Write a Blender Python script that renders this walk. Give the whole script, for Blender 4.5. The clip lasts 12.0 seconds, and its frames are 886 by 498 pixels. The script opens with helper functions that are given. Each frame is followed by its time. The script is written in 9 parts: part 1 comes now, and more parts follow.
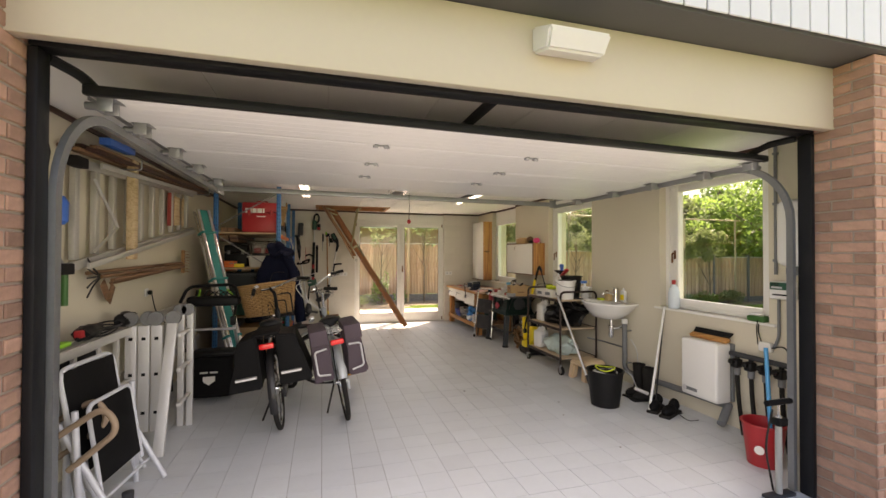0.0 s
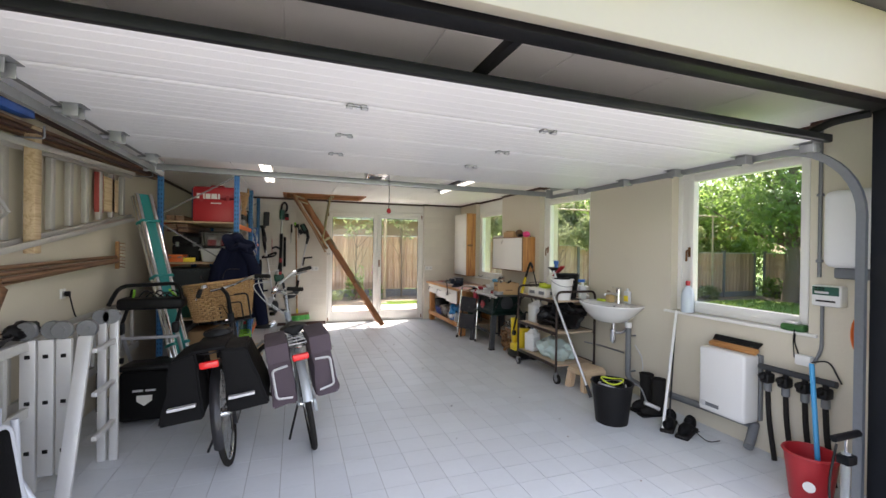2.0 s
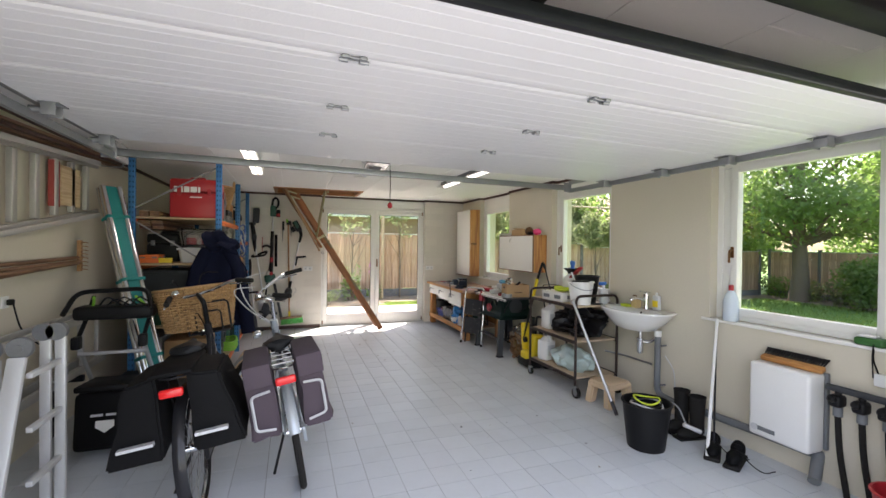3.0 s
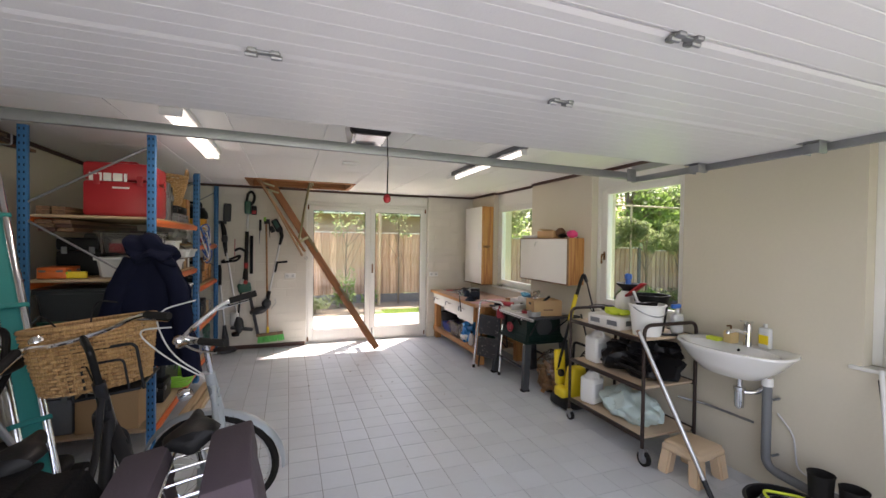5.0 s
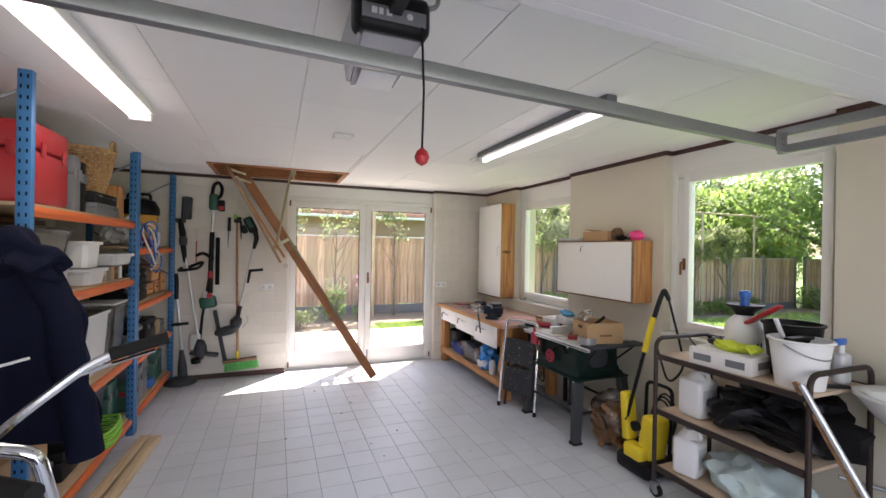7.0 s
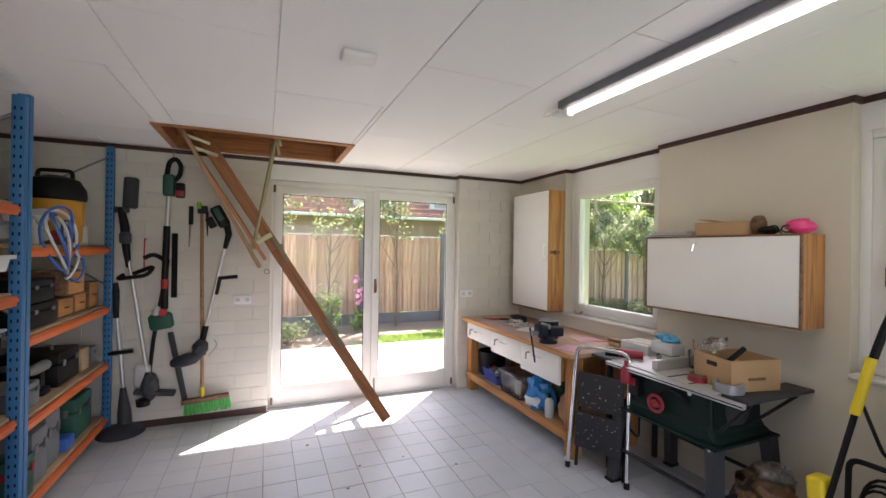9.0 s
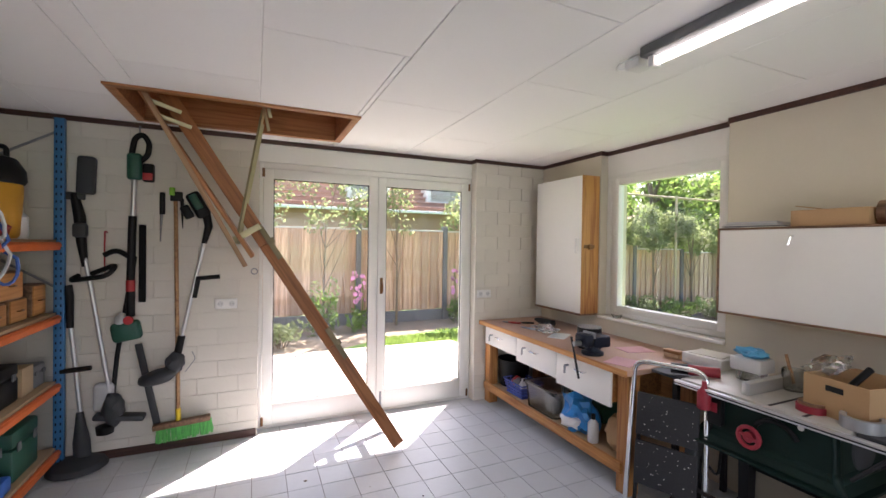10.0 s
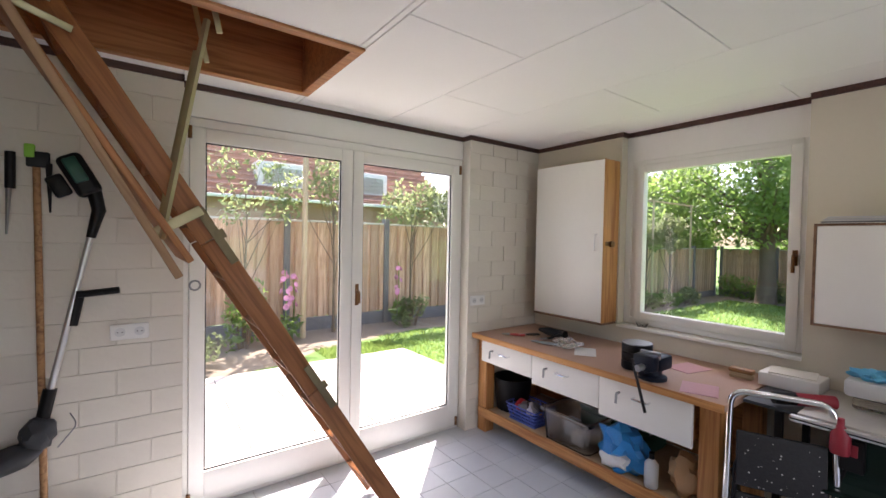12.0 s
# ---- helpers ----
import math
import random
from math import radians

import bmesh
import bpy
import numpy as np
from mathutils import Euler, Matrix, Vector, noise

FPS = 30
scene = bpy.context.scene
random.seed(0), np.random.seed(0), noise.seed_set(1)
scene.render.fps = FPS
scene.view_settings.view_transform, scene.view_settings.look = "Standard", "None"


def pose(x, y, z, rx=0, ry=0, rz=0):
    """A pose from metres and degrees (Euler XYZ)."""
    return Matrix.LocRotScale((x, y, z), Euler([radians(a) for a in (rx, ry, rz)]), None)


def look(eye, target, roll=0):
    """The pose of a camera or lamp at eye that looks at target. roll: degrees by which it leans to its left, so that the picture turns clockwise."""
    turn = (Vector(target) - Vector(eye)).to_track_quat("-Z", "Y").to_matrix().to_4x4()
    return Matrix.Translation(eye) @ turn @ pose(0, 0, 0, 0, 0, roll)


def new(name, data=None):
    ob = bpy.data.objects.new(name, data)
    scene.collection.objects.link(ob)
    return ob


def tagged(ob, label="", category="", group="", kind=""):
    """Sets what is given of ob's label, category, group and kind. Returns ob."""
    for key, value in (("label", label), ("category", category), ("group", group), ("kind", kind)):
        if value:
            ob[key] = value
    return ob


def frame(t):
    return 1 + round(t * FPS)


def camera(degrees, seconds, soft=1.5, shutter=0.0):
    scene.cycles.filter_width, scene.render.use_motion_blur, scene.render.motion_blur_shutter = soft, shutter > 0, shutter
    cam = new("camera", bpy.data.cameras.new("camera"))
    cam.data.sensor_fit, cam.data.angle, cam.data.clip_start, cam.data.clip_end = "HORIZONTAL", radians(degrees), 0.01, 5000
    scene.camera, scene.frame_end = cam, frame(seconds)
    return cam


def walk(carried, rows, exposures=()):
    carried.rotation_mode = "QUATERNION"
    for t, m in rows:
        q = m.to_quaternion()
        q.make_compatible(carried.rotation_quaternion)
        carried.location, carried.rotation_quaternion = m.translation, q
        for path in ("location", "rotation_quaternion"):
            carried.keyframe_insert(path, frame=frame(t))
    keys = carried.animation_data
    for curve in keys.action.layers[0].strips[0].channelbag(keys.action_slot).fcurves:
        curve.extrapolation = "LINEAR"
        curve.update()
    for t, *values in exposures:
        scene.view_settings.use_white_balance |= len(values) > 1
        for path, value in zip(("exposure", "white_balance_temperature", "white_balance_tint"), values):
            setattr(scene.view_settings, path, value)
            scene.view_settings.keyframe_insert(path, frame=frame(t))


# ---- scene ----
cam = camera(92.8, 12.0)
PATH = [
    (0, (0.343, 0.713, 1.500), (0.856, 2.503, 1.524), 0.2),
    (0.5, (0.360, 0.857, 1.507), (0.896, 2.640, 1.524), 0.4),
    (1, (0.359, 0.999, 1.516), (0.925, 2.773, 1.526), 0.6),
    (1.5, (0.382, 1.132, 1.511), (0.975, 2.897, 1.511), 0.7),
    (2, (0.426, 1.336, 1.523), (1.042, 3.093, 1.515), 0.7),
    (2.5, (0.466, 1.546, 1.527), (1.093, 3.300, 1.512), 0.6),
    (3, (0.491, 1.836, 1.537), (1.122, 3.588, 1.519), 0.7),
    (5, (0.756, 3.006, 1.624), (1.396, 4.755, 1.594), 0.8),
    (5.5, (0.783, 3.294, 1.622), (1.429, 5.040, 1.594), 0.9),
    (6, (0.835, 3.589, 1.615), (1.492, 5.331, 1.596), 0.9),
    (6.5, (0.859, 3.871, 1.589), (1.532, 5.607, 1.577), 1.0),
    (7, (0.883, 4.198, 1.597), (1.568, 5.930, 1.594), 1.0),
    (9, (0.963, 5.516, 1.571), (1.688, 7.231, 1.575), 0.9),
    (9.5, (0.991, 5.841, 1.570), (1.723, 7.552, 1.563), 0.8),
    (10, (0.983, 6.146, 1.569), (1.741, 7.846, 1.548), 0.8),
    (10.5, (0.905, 6.453, 1.584), (1.712, 8.130, 1.554), 0.9),
    (11, (0.878, 6.714, 1.584), (1.761, 8.354, 1.545), 0.9),
    (11.5, (0.843, 6.980, 1.587), (1.833, 8.556, 1.545), 1.0),
    (12, (0.795, 7.218, 1.572), (1.896, 8.720, 1.531), 1.1),
]
EXPO = 2.02
TUBE_W = 1.0
FRONT_W = 9.5
walk(cam, [(t, look(eye, target, roll)) for t, eye, target, roll in PATH], [(0, EXPO - 0.40, 9000, 23), (1.1, EXPO - 0.28, 7100, 22), (2.5, EXPO - 0.14, 6980, 19), (5, EXPO - 0.13, 7100, 23), (7, EXPO + 0.08, 6750, 25), (9, EXPO + 0.03, 6750, 25), (10.5, EXPO + 0.05, 6700, 26), (12, EXPO - 0.17, 6650, 26)])

# ---- world, sun ----
SUN_EL, SUN_AZ = 57.0, 46.0          # degrees above the ground; from +x towards +y
world = bpy.data.worlds.new("world")
scene.world = world
world.use_nodes = True
wn = world.node_tree.nodes
sky = wn.new("ShaderNodeTexSky")
sky.sky_type, sky.sun_disc = "NISHITA", False
sky.sun_elevation, sky.sun_rotation = radians(SUN_EL), radians(90 - SUN_AZ)
sky.air_density, sky.dust_density, sky.ozone_density = 1.0, 2.5, 0.6
wn["Background"].inputs[1].default_value = 0.15
world.node_tree.links.new(sky.outputs[0], wn["Background"].inputs[0])
sun = new("sun", bpy.data.lights.new("sun", "SUN"))
sun.data.energy, sun.data.angle, sun.data.color = 5.0, radians(0.6), (1.0, 0.95, 0.87)
sv = Vector((math.cos(radians(SUN_EL)) * math.cos(radians(SUN_AZ)), math.cos(radians(SUN_EL)) * math.sin(radians(SUN_AZ)), math.sin(radians(SUN_EL))))
sun.matrix_world = look(sv * 30, (0, 0, 0))


def sky_fill(name, centre, target, sx, sy, power):
    """An area lamp added in an opening to strengthen the sky's light there."""
    lamp = new(name, bpy.data.lights.new(name, "AREA"))
    lamp.data.shape, lamp.data.size, lamp.data.size_y, lamp.data.energy = "RECTANGLE", sx, sy, power
    lamp.data.color = (0.93, 0.97, 1.0)
    lamp.matrix_world = look(centre, target)
    return lamp


# fill lamp just inside, on top of the sky that already shines in
sky_fill("front_sky", (1.3, 2.75, 1.15), (1.3, 6.0, 0.9), 3.7, 2.0, FRONT_W)

# ---- materials ----
def mat(name, col, rough=0.6, metal=0.0, var=0.12, scale=6.0, bump=0.1, bscale=60.0, rand=0.0, stain=0.0, stain_col=(0.1, 0.09, 0.07), coat=0.0):
    """A procedural surface: base colour, tone variation at two scales, fine relief, stains."""
    m = bpy.data.materials.new(name)
    m.use_nodes = True
    nt = m.node_tree
    n, l = nt.nodes, nt.links
    b = n["Principled BSDF"]
    b.inputs["Roughness"].default_value, b.inputs["Metallic"].default_value = rough, metal
    b.inputs["Coat Weight"].default_value = coat
    if max(col) < 0.06:
        b.inputs["Specular IOR Level"].default_value = 0.10 if rough > 0.6 else 0.20
    tc = n.new("ShaderNodeTexCoord")
    big = n.new("ShaderNodeTexNoise")
    big.inputs["Scale"].default_value, big.inputs["Detail"].default_value = scale, 6
    l.new(tc.outputs["Object"], big.inputs["Vector"])
    fine = n.new("ShaderNodeTexNoise")
    fine.inputs["Scale"].default_value, fine.inputs["Detail"].default_value = bscale, 4
    l.new(tc.outputs["Object"], fine.inputs["Vector"])
    mix = n.new("ShaderNodeMix")
    mix.data_type = "RGBA"
    mix.inputs["A"].default_value = (*[c * (1 - var) for c in col], 1)
    mix.inputs["B"].default_value = (*[min(1, c * (1 + var)) for c in col], 1)
    avg = n.new("ShaderNodeMath")
    avg.operation = "MULTIPLY_ADD"
    avg.inputs[1].default_value, avg.inputs[2].default_value = 0.45, 0.0
    l.new(fine.outputs["Fac"], avg.inputs[0])
    add = n.new("ShaderNodeMath")
    add.operation = "MULTIPLY_ADD"
    add.inputs[1].default_value = 0.6
    l.new(big.outputs["Fac"], add.inputs[0])
    l.new(avg.outputs[0], add.inputs[2])
    l.new(add.outputs[0], mix.inputs["Factor"])
    out = mix.outputs["Result"]
    if rand:
        oi = n.new("ShaderNodeObjectInfo")
        geo = n.new("ShaderNodeNewGeometry")
        both = n.new("ShaderNodeMath")
        both.operation = "ADD"
        l.new(oi.outputs["Random"], both.inputs[0])
        l.new(geo.outputs["Random Per Island"], both.inputs[1])
        frac = n.new("ShaderNodeMath")
        frac.operation = "FRACT"
        l.new(both.outputs[0], frac.inputs[0])
        ramp = n.new("ShaderNodeMapRange")
        ramp.inputs["To Min"].default_value, ramp.inputs["To Max"].default_value = 1 - rand, 1 + rand
        l.new(frac.outputs[0], ramp.inputs["Value"])
        hsv = n.new("ShaderNodeHueSaturation")
        l.new(ramp.outputs[0], hsv.inputs["Value"])
        l.new(out, hsv.inputs["Color"])
        out = hsv.outputs[0]
    if stain:
        sn = n.new("ShaderNodeTexNoise")
        sn.inputs["Scale"].default_value, sn.inputs["Detail"].default_value = scale * 0.35 + 0.8, 8
        l.new(tc.outputs["Object"], sn.inputs["Vector"])
        sr = n.new("ShaderNodeMapRange")
        sr.inputs["From Min"].default_value, sr.inputs["From Max"].default_value = 0.55, 0.8
        sr.inputs["To Max"].default_value = stain
        l.new(sn.outputs["Fac"], sr.inputs["Value"])
        sm = n.new("ShaderNodeMix")
        sm.data_type = "RGBA"
        sm.inputs["B"].default_value = (*stain_col, 1)
        l.new(sr.outputs[0], sm.inputs["Factor"])
        l.new(out, sm.inputs["A"])
        out = sm.outputs["Result"]
    l.new(out, b.inputs["Base Color"])
    rr = n.new("ShaderNodeMapRange")
    rr.inputs["To Min"].default_value, rr.inputs["To Max"].default_value = max(0.03, rough - 0.1), min(1, rough + 0.1)
    l.new(big.outputs["Fac"], rr.inputs["Value"])
    l.new(rr.outputs[0], b.inputs["Roughness"])
    if bump:
        bp = n.new("ShaderNodeBump")
        bp.inputs["Strength"].default_value, bp.inputs["Distance"].default_value = bump, 0.004
        l.new(fine.outputs["Fac"], bp.inputs["Height"])
        l.new(bp.outputs[0], b.inputs["Normal"])
    return m


def wood(name, dark, light, axis=2, scale=1.0, rough=0.55, rand=0.0):
    """Wood with grain along one axis of the object."""
    m = mat(name, light, rough, 0, 0.1, 5, 0.12, 90, rand)
    n, l = m.node_tree.nodes, m.node_tree.links
    b = n["Principled BSDF"]
    prev = b.inputs["Base Color"].links[0].from_socket
    tc = n.new("ShaderNodeTexCoord")
    mp = n.new("ShaderNodeMapping")
    sc = [14 * scale] * 3
    sc[axis] = 0.7 * scale
    mp.inputs["Scale"].default_value = sc
    l.new(tc.outputs["Object"], mp.inputs["Vector"])
    nz = n.new("ShaderNodeTexNoise")
    nz.inputs["Scale"].default_value, nz.inputs["Detail"].default_value, nz.inputs["Distortion"].default_value = 2.5, 7, 1.2
    l.new(mp.outputs[0], nz.inputs["Vector"])
    rg = n.new("ShaderNodeMapRange")
    rg.inputs["From Min"].default_value, rg.inputs["From Max"].default_value = 0.42, 0.68
    l.new(nz.outputs["Fac"], rg.inputs["Value"])
    mx = n.new("ShaderNodeMix")
    mx.data_type = "RGBA"
    mx.inputs["B"].default_value = (*dark, 1)
    l.new(prev, mx.inputs["A"])
    l.new(rg.outputs[0], mx.inputs["Factor"])
    l.new(mx.outputs["Result"], b.inputs["Base Color"])
    return m


def glass(name, tint=(1, 1, 1), rough=0.0):
    m = bpy.data.materials.new(name)
    m.use_nodes = True
    b = m.node_tree.nodes["Principled BSDF"]
    b.inputs["Base Color"].default_value = (*tint, 1)
    b.inputs["Transmission Weight"].default_value, b.inputs["Roughness"].default_value, b.inputs["IOR"].default_value = 1.0, rough, 1.45
    return m


def pane_glass(name):
    """Clear thin window glass with a faint gloss."""
    m = bpy.data.materials.new(name)
    m.use_nodes = True
    n, l = m.node_tree.nodes, m.node_tree.links
    n.remove(n["Principled BSDF"])
    tr, gl, mx, fr = n.new("ShaderNodeBsdfTransparent"), n.new("ShaderNodeBsdfGlossy"), n.new("ShaderNodeMixShader"), n.new("ShaderNodeLayerWeight")
    pw = n.new("ShaderNodeMath")
    pw.operation = "POWER"
    pw.inputs[1].default_value = 4.0
    sc = n.new("ShaderNodeMath")
    sc.operation = "MULTIPLY_ADD"
    sc.inputs[1].default_value, sc.inputs[2].default_value = 0.5, 0.03
    tr.inputs[0].default_value = (0.95, 0.97, 0.96, 1)
    gl.inputs["Roughness"].default_value = 0.01
    fr.inputs[0].default_value = 0.5
    l.new(fr.outputs["Facing"], pw.inputs[0])
    l.new(pw.outputs[0], sc.inputs[0])
    l.new(sc.outputs[0], mx.inputs[0])
    l.new(tr.outputs[0], mx.inputs[1])
    l.new(gl.outputs[0], mx.inputs[2])
    l.new(mx.outputs[0], n["Material Output"].inputs[0])
    return m


def glow(name, col, strength):
    m = bpy.data.materials.new(name)
    m.use_nodes = True
    b = m.node_tree.nodes["Principled BSDF"]
    b.inputs["Emission Color"].default_value, b.inputs["Emission Strength"].default_value = (*col, 1), strength
    return m


M = {
    "wall": mat("cream_wall_paint", (0.64, 0.59, 0.478), 0.75, 0, 0.05, 2.0, 0.3, 45, 0.012, 0.12, (0.45, 0.40, 0.31)),
    "brick_white": mat("cream_brick_paint", (0.68, 0.645, 0.57), 0.7, 0, 0.06, 3.0, 0.45, 40, 0.03, 0.10, (0.48, 0.43, 0.34)),
    "mortar_white": mat("painted_joint", (0.675, 0.64, 0.565), 0.85, 0, 0.08, 8, 0.3, 60),
    "ceiling": mat("white_ceiling_board", (0.89, 0.885, 0.87), 0.7, 0, 0.03, 1.2, 0.15, 80, 0.02),
    "white": mat("white_gloss_paint", (0.80, 0.79, 0.75), 0.35, 0, 0.04, 3, 0.08, 30, 0, 0.06, (0.5, 0.45, 0.36)),
    "cream": mat("cream_board_paint", (0.64, 0.575, 0.46), 0.5, 0, 0.04, 2, 0.08, 30, 0, 0.1, (0.55, 0.47, 0.32)),
    "door_panel": mat("white_steel_panel", (0.67, 0.67, 0.67), 0.42, 0, 0.03, 2, 0.12, 120, 0.01),
    "tile": mat("grey_blue_floor_tile", (0.595, 0.63, 0.66), 0.36, 0, 0.07, 5, 0.06, 30, 0.045, 0.18, (0.36, 0.35, 0.33)),
    "grout": mat("dark_grout", (0.22, 0.22, 0.22), 0.9, 0, 0.15, 8, 0.3, 80),
    "trim": wood("dark_brown_trim", (0.035, 0.014, 0.010), (0.075, 0.030, 0.020), 0),
    "black_steel": mat("black_painted_steel", (0.016, 0.016, 0.018), 0.45, 0, 0.2, 5, 0.1, 60, 0, 0.2, (0.12, 0.10, 0.08)),
    "rubber": mat("black_rubber", (0.02, 0.019, 0.018), 0.75, 0, 0.25, 9, 0.25, 70),
    "galv": mat("galvanised_steel", (0.30, 0.31, 0.32), 0.5, 0.75, 0.2, 14, 0.1, 60),
    "alu": mat("brushed_aluminium", (0.66, 0.67, 0.68), 0.38, 0.8, 0.08, 10, 0.1, 90),
    "chrome": mat("chrome", (0.80, 0.81, 0.82), 0.12, 1.0, 0.03, 8, 0.02, 60),
    "red_brick": mat("red_brick", (0.48, 0.275, 0.20), 0.88, 0, 0.34, 16, 1.0, 50, 0.30, 0.55, (0.54, 0.43, 0.34)),
    "mortar": mat("mortar", (0.44, 0.345, 0.28), 0.95, 0, 0.15, 12, 0.6, 70),
    "soffit": mat("dark_grey_soffit", (0.10, 0.10, 0.10), 0.6, 0, 0.1, 3, 0.1, 40),
    "cladding": mat("white_cladding", (0.70, 0.72, 0.75), 0.35, 0, 0.04, 2, 0.1, 40, 0.03),
    "glass": pane_glass("window_glass"),
    "concrete": mat("concrete", (0.36, 0.36, 0.35), 0.85, 0, 0.12, 4, 0.4, 50, 0.06, 0.2, (0.2, 0.2, 0.18)),
    "drive": mat("grey_drive_paving", (0.20, 0.195, 0.185), 0.9, 0, 0.15, 4, 0.5, 50, 0.06, 0.25, (0.12, 0.115, 0.1)),
    "fence_post": mat("dark_concrete_post", (0.17, 0.165, 0.16), 0.9, 0, 0.15, 6, 0.4, 50),
    "paver": mat("patio_paver", (0.52, 0.49, 0.45), 0.85, 0, 0.10, 5, 0.4, 50, 0.07, 0.2, (0.36, 0.33, 0.28)),
    "soil": mat("soil", (0.25, 0.20, 0.145), 0.95, 0, 0.4, 6, 1.0, 30),
    "lawn": mat("lawn", (0.10, 0.20, 0.035), 0.9, 0, 0.35, 1.2, 1.0, 90),
    "grass": mat("grass_blades", (0.13, 0.21, 0.055), 0.7, 0, 0.3, 2, 0, 20, 0.35),
    "leaf": mat("leaf_green", (0.11, 0.18, 0.06), 0.55, 0, 0.35, 1.5, 0, 20, 0.5),
    "leaf_pale": mat("leaf_pale_green", (0.15, 0.19, 0.085), 0.6, 0, 0.35, 1.5, 0, 20, 0.45),
    "bark": mat("bark", (0.16, 0.12, 0.085), 0.95, 0, 0.35, 6, 1.0, 22),
    "fence": wood("fence_timber", (0.36, 0.215, 0.135), (0.57, 0.395, 0.275), 2, 1, 0.8, 0.3),
    "flower": mat("pink_petals", (0.62, 0.27, 0.42), 0.6, 0, 0.3, 30, 0, 20, 0.3),
    "roof_tile": mat("red_roof_tile", (0.50, 0.33, 0.28), 0.8, 0, 0.25, 3, 0.4, 20, 0.2),
    "pine": wood("varnished_pine", (0.34, 0.125, 0.035), (0.53, 0.25, 0.08), 2),
    "pine_x": wood("varnished_pine_across", (0.34, 0.125, 0.035), (0.53, 0.25, 0.08), 1),
    "hatch_wood": wood("reddish_hatch_wood", (0.27, 0.10, 0.032), (0.44, 0.19, 0.07), 0),
    "ladder_wood": wood("brown_ladder_wood", (0.20, 0.072, 0.022), (0.35, 0.135, 0.045), 0),
}

for key, lit in (("leaf", (0.30, 0.46, 0.11)), ("leaf_pale", (0.30, 0.36, 0.16)), ("grass", (0.34, 0.48, 0.12))):
    # thin leaves let some light through
    n, l = M[key].node_tree.nodes, M[key].node_tree.links
    tl, mx = n.new("ShaderNodeBsdfTranslucent"), n.new("ShaderNodeMixShader")
    tl.inputs[0].default_value = (*lit, 1)
    mx.inputs[0].default_value = 0.55
    l.new(n["Principled BSDF"].outputs[0], mx.inputs[1])
    l.new(tl.outputs[0], mx.inputs[2])
    l.new(mx.outputs[0], n["Material Output"].inputs[0])


# ---- mesh helpers ----
def box(bm, a, b, bevel=0.0, m=None, seg=2):
    a, b = Vector(a), Vector(b)
    t = Matrix.Translation((a + b) / 2) @ Matrix.Diagonal((*[abs(v) for v in (b - a)], 1))
    vs = bmesh.ops.create_cube(bm, size=1, matrix=(m @ t) if m else t)["verts"]
    if bevel:
        es = list({e for v in vs for e in v.link_edges})
        bmesh.ops.bevel(bm, geom=es, offset=bevel, segments=seg, affect="EDGES", profile=0.5)
    return bm


def tube(bm, pts, r, seg=10, closed=False, radii=None):
    """A round bar along points."""
    pts = [Vector(p) for p in pts]
    n = len(pts)
    up = None
    rings = []
    for i, p in enumerate(pts):
        d = (pts[(i + 1) % n] - pts[i - 1]) if closed else (pts[min(i + 1, n - 1)] - pts[max(i - 1, 0)])
        d.normalize()
        if up is None:
            up = Vector((0, 0, 1)) if abs(d.z) < 0.9 else Vector((1, 0, 0))
        s = d.cross(up)
        s.normalize()
        up = s.cross(d)
        rr = radii[i] if radii else r
        rings.append([bm.verts.new(p + (s * math.cos(2 * math.pi * k / seg) + up * math.sin(2 * math.pi * k / seg)) * rr) for k in range(seg)])
    for i in range(n if closed else n - 1):
        a, b = rings[i], rings[(i + 1) % n]
        off = 0
        if closed and i == n - 1:
            off = min(range(seg), key=lambda o: sum((a[k].co - b[(k + o) % seg].co).length for k in range(0, seg, 3)))
        for k in range(seg):
            bm.faces.new((a[k], a[(k + 1) % seg], b[(k + 1 + off) % seg], b[(k + off) % seg]))
    if not closed:
        bm.faces.new(rings[0][::-1])
        bm.faces.new(rings[-1])
    return bm


def bend(pts, r=0.05, k=4):
    """Rounds the corners of a polyline."""
    pts = [Vector(p) for p in pts]
    out = [pts[0]]
    for a, p, b in zip(pts, pts[1:], pts[2:]):
        u, v = a - p, b - p
        q = min(r, u.length * 0.49, v.length * 0.49)
        s, e = p + u.normalized() * q, p + v.normalized() * q
        for i in range(k + 1):
            f = i / k
            out.append((s * (1 - f) + p * f) * (1 - f) + (p * (1 - f) + e * f) * f)
    return out + [pts[-1]]


def lathe(bm, prof, seg=20, m=None):
    """Turns a profile of (radius, height) about z."""
    rings = []
    for r, z in prof:
        rings.append([bm.verts.new((m or Matrix()) @ Vector((r * math.cos(2 * math.pi * k / seg), r * math.sin(2 * math.pi * k / seg), z))) for k in range(seg)])
    for a, b in zip(rings, rings[1:]):
        for k in range(seg):
            bm.faces.new((a[k], a[(k + 1) % seg], b[(k + 1) % seg], b[k]))
    bm.faces.new(rings[0][::-1])
    bm.faces.new(rings[-1])
    return bm


def ball(bm, c, r, sub=2, scale=(1, 1, 1), rough=0.0, seed=0, m=None):
    """A rounded lump, uneven if rough is given."""
    t = Matrix.Translation(c) @ (m or Matrix()) @ Matrix.Diagonal((*[r * s for s in scale], 1))
    vs = bmesh.ops.create_icosphere(bm, subdivisions=sub, radius=1, matrix=t)["verts"]
    if rough:
        for v in vs:
            d = v.co - Vector(c)
            v.co += d * rough * noise.noise(v.co * (2.2 / r) + Vector((seed, seed * 1.7, 0)))
    return bm


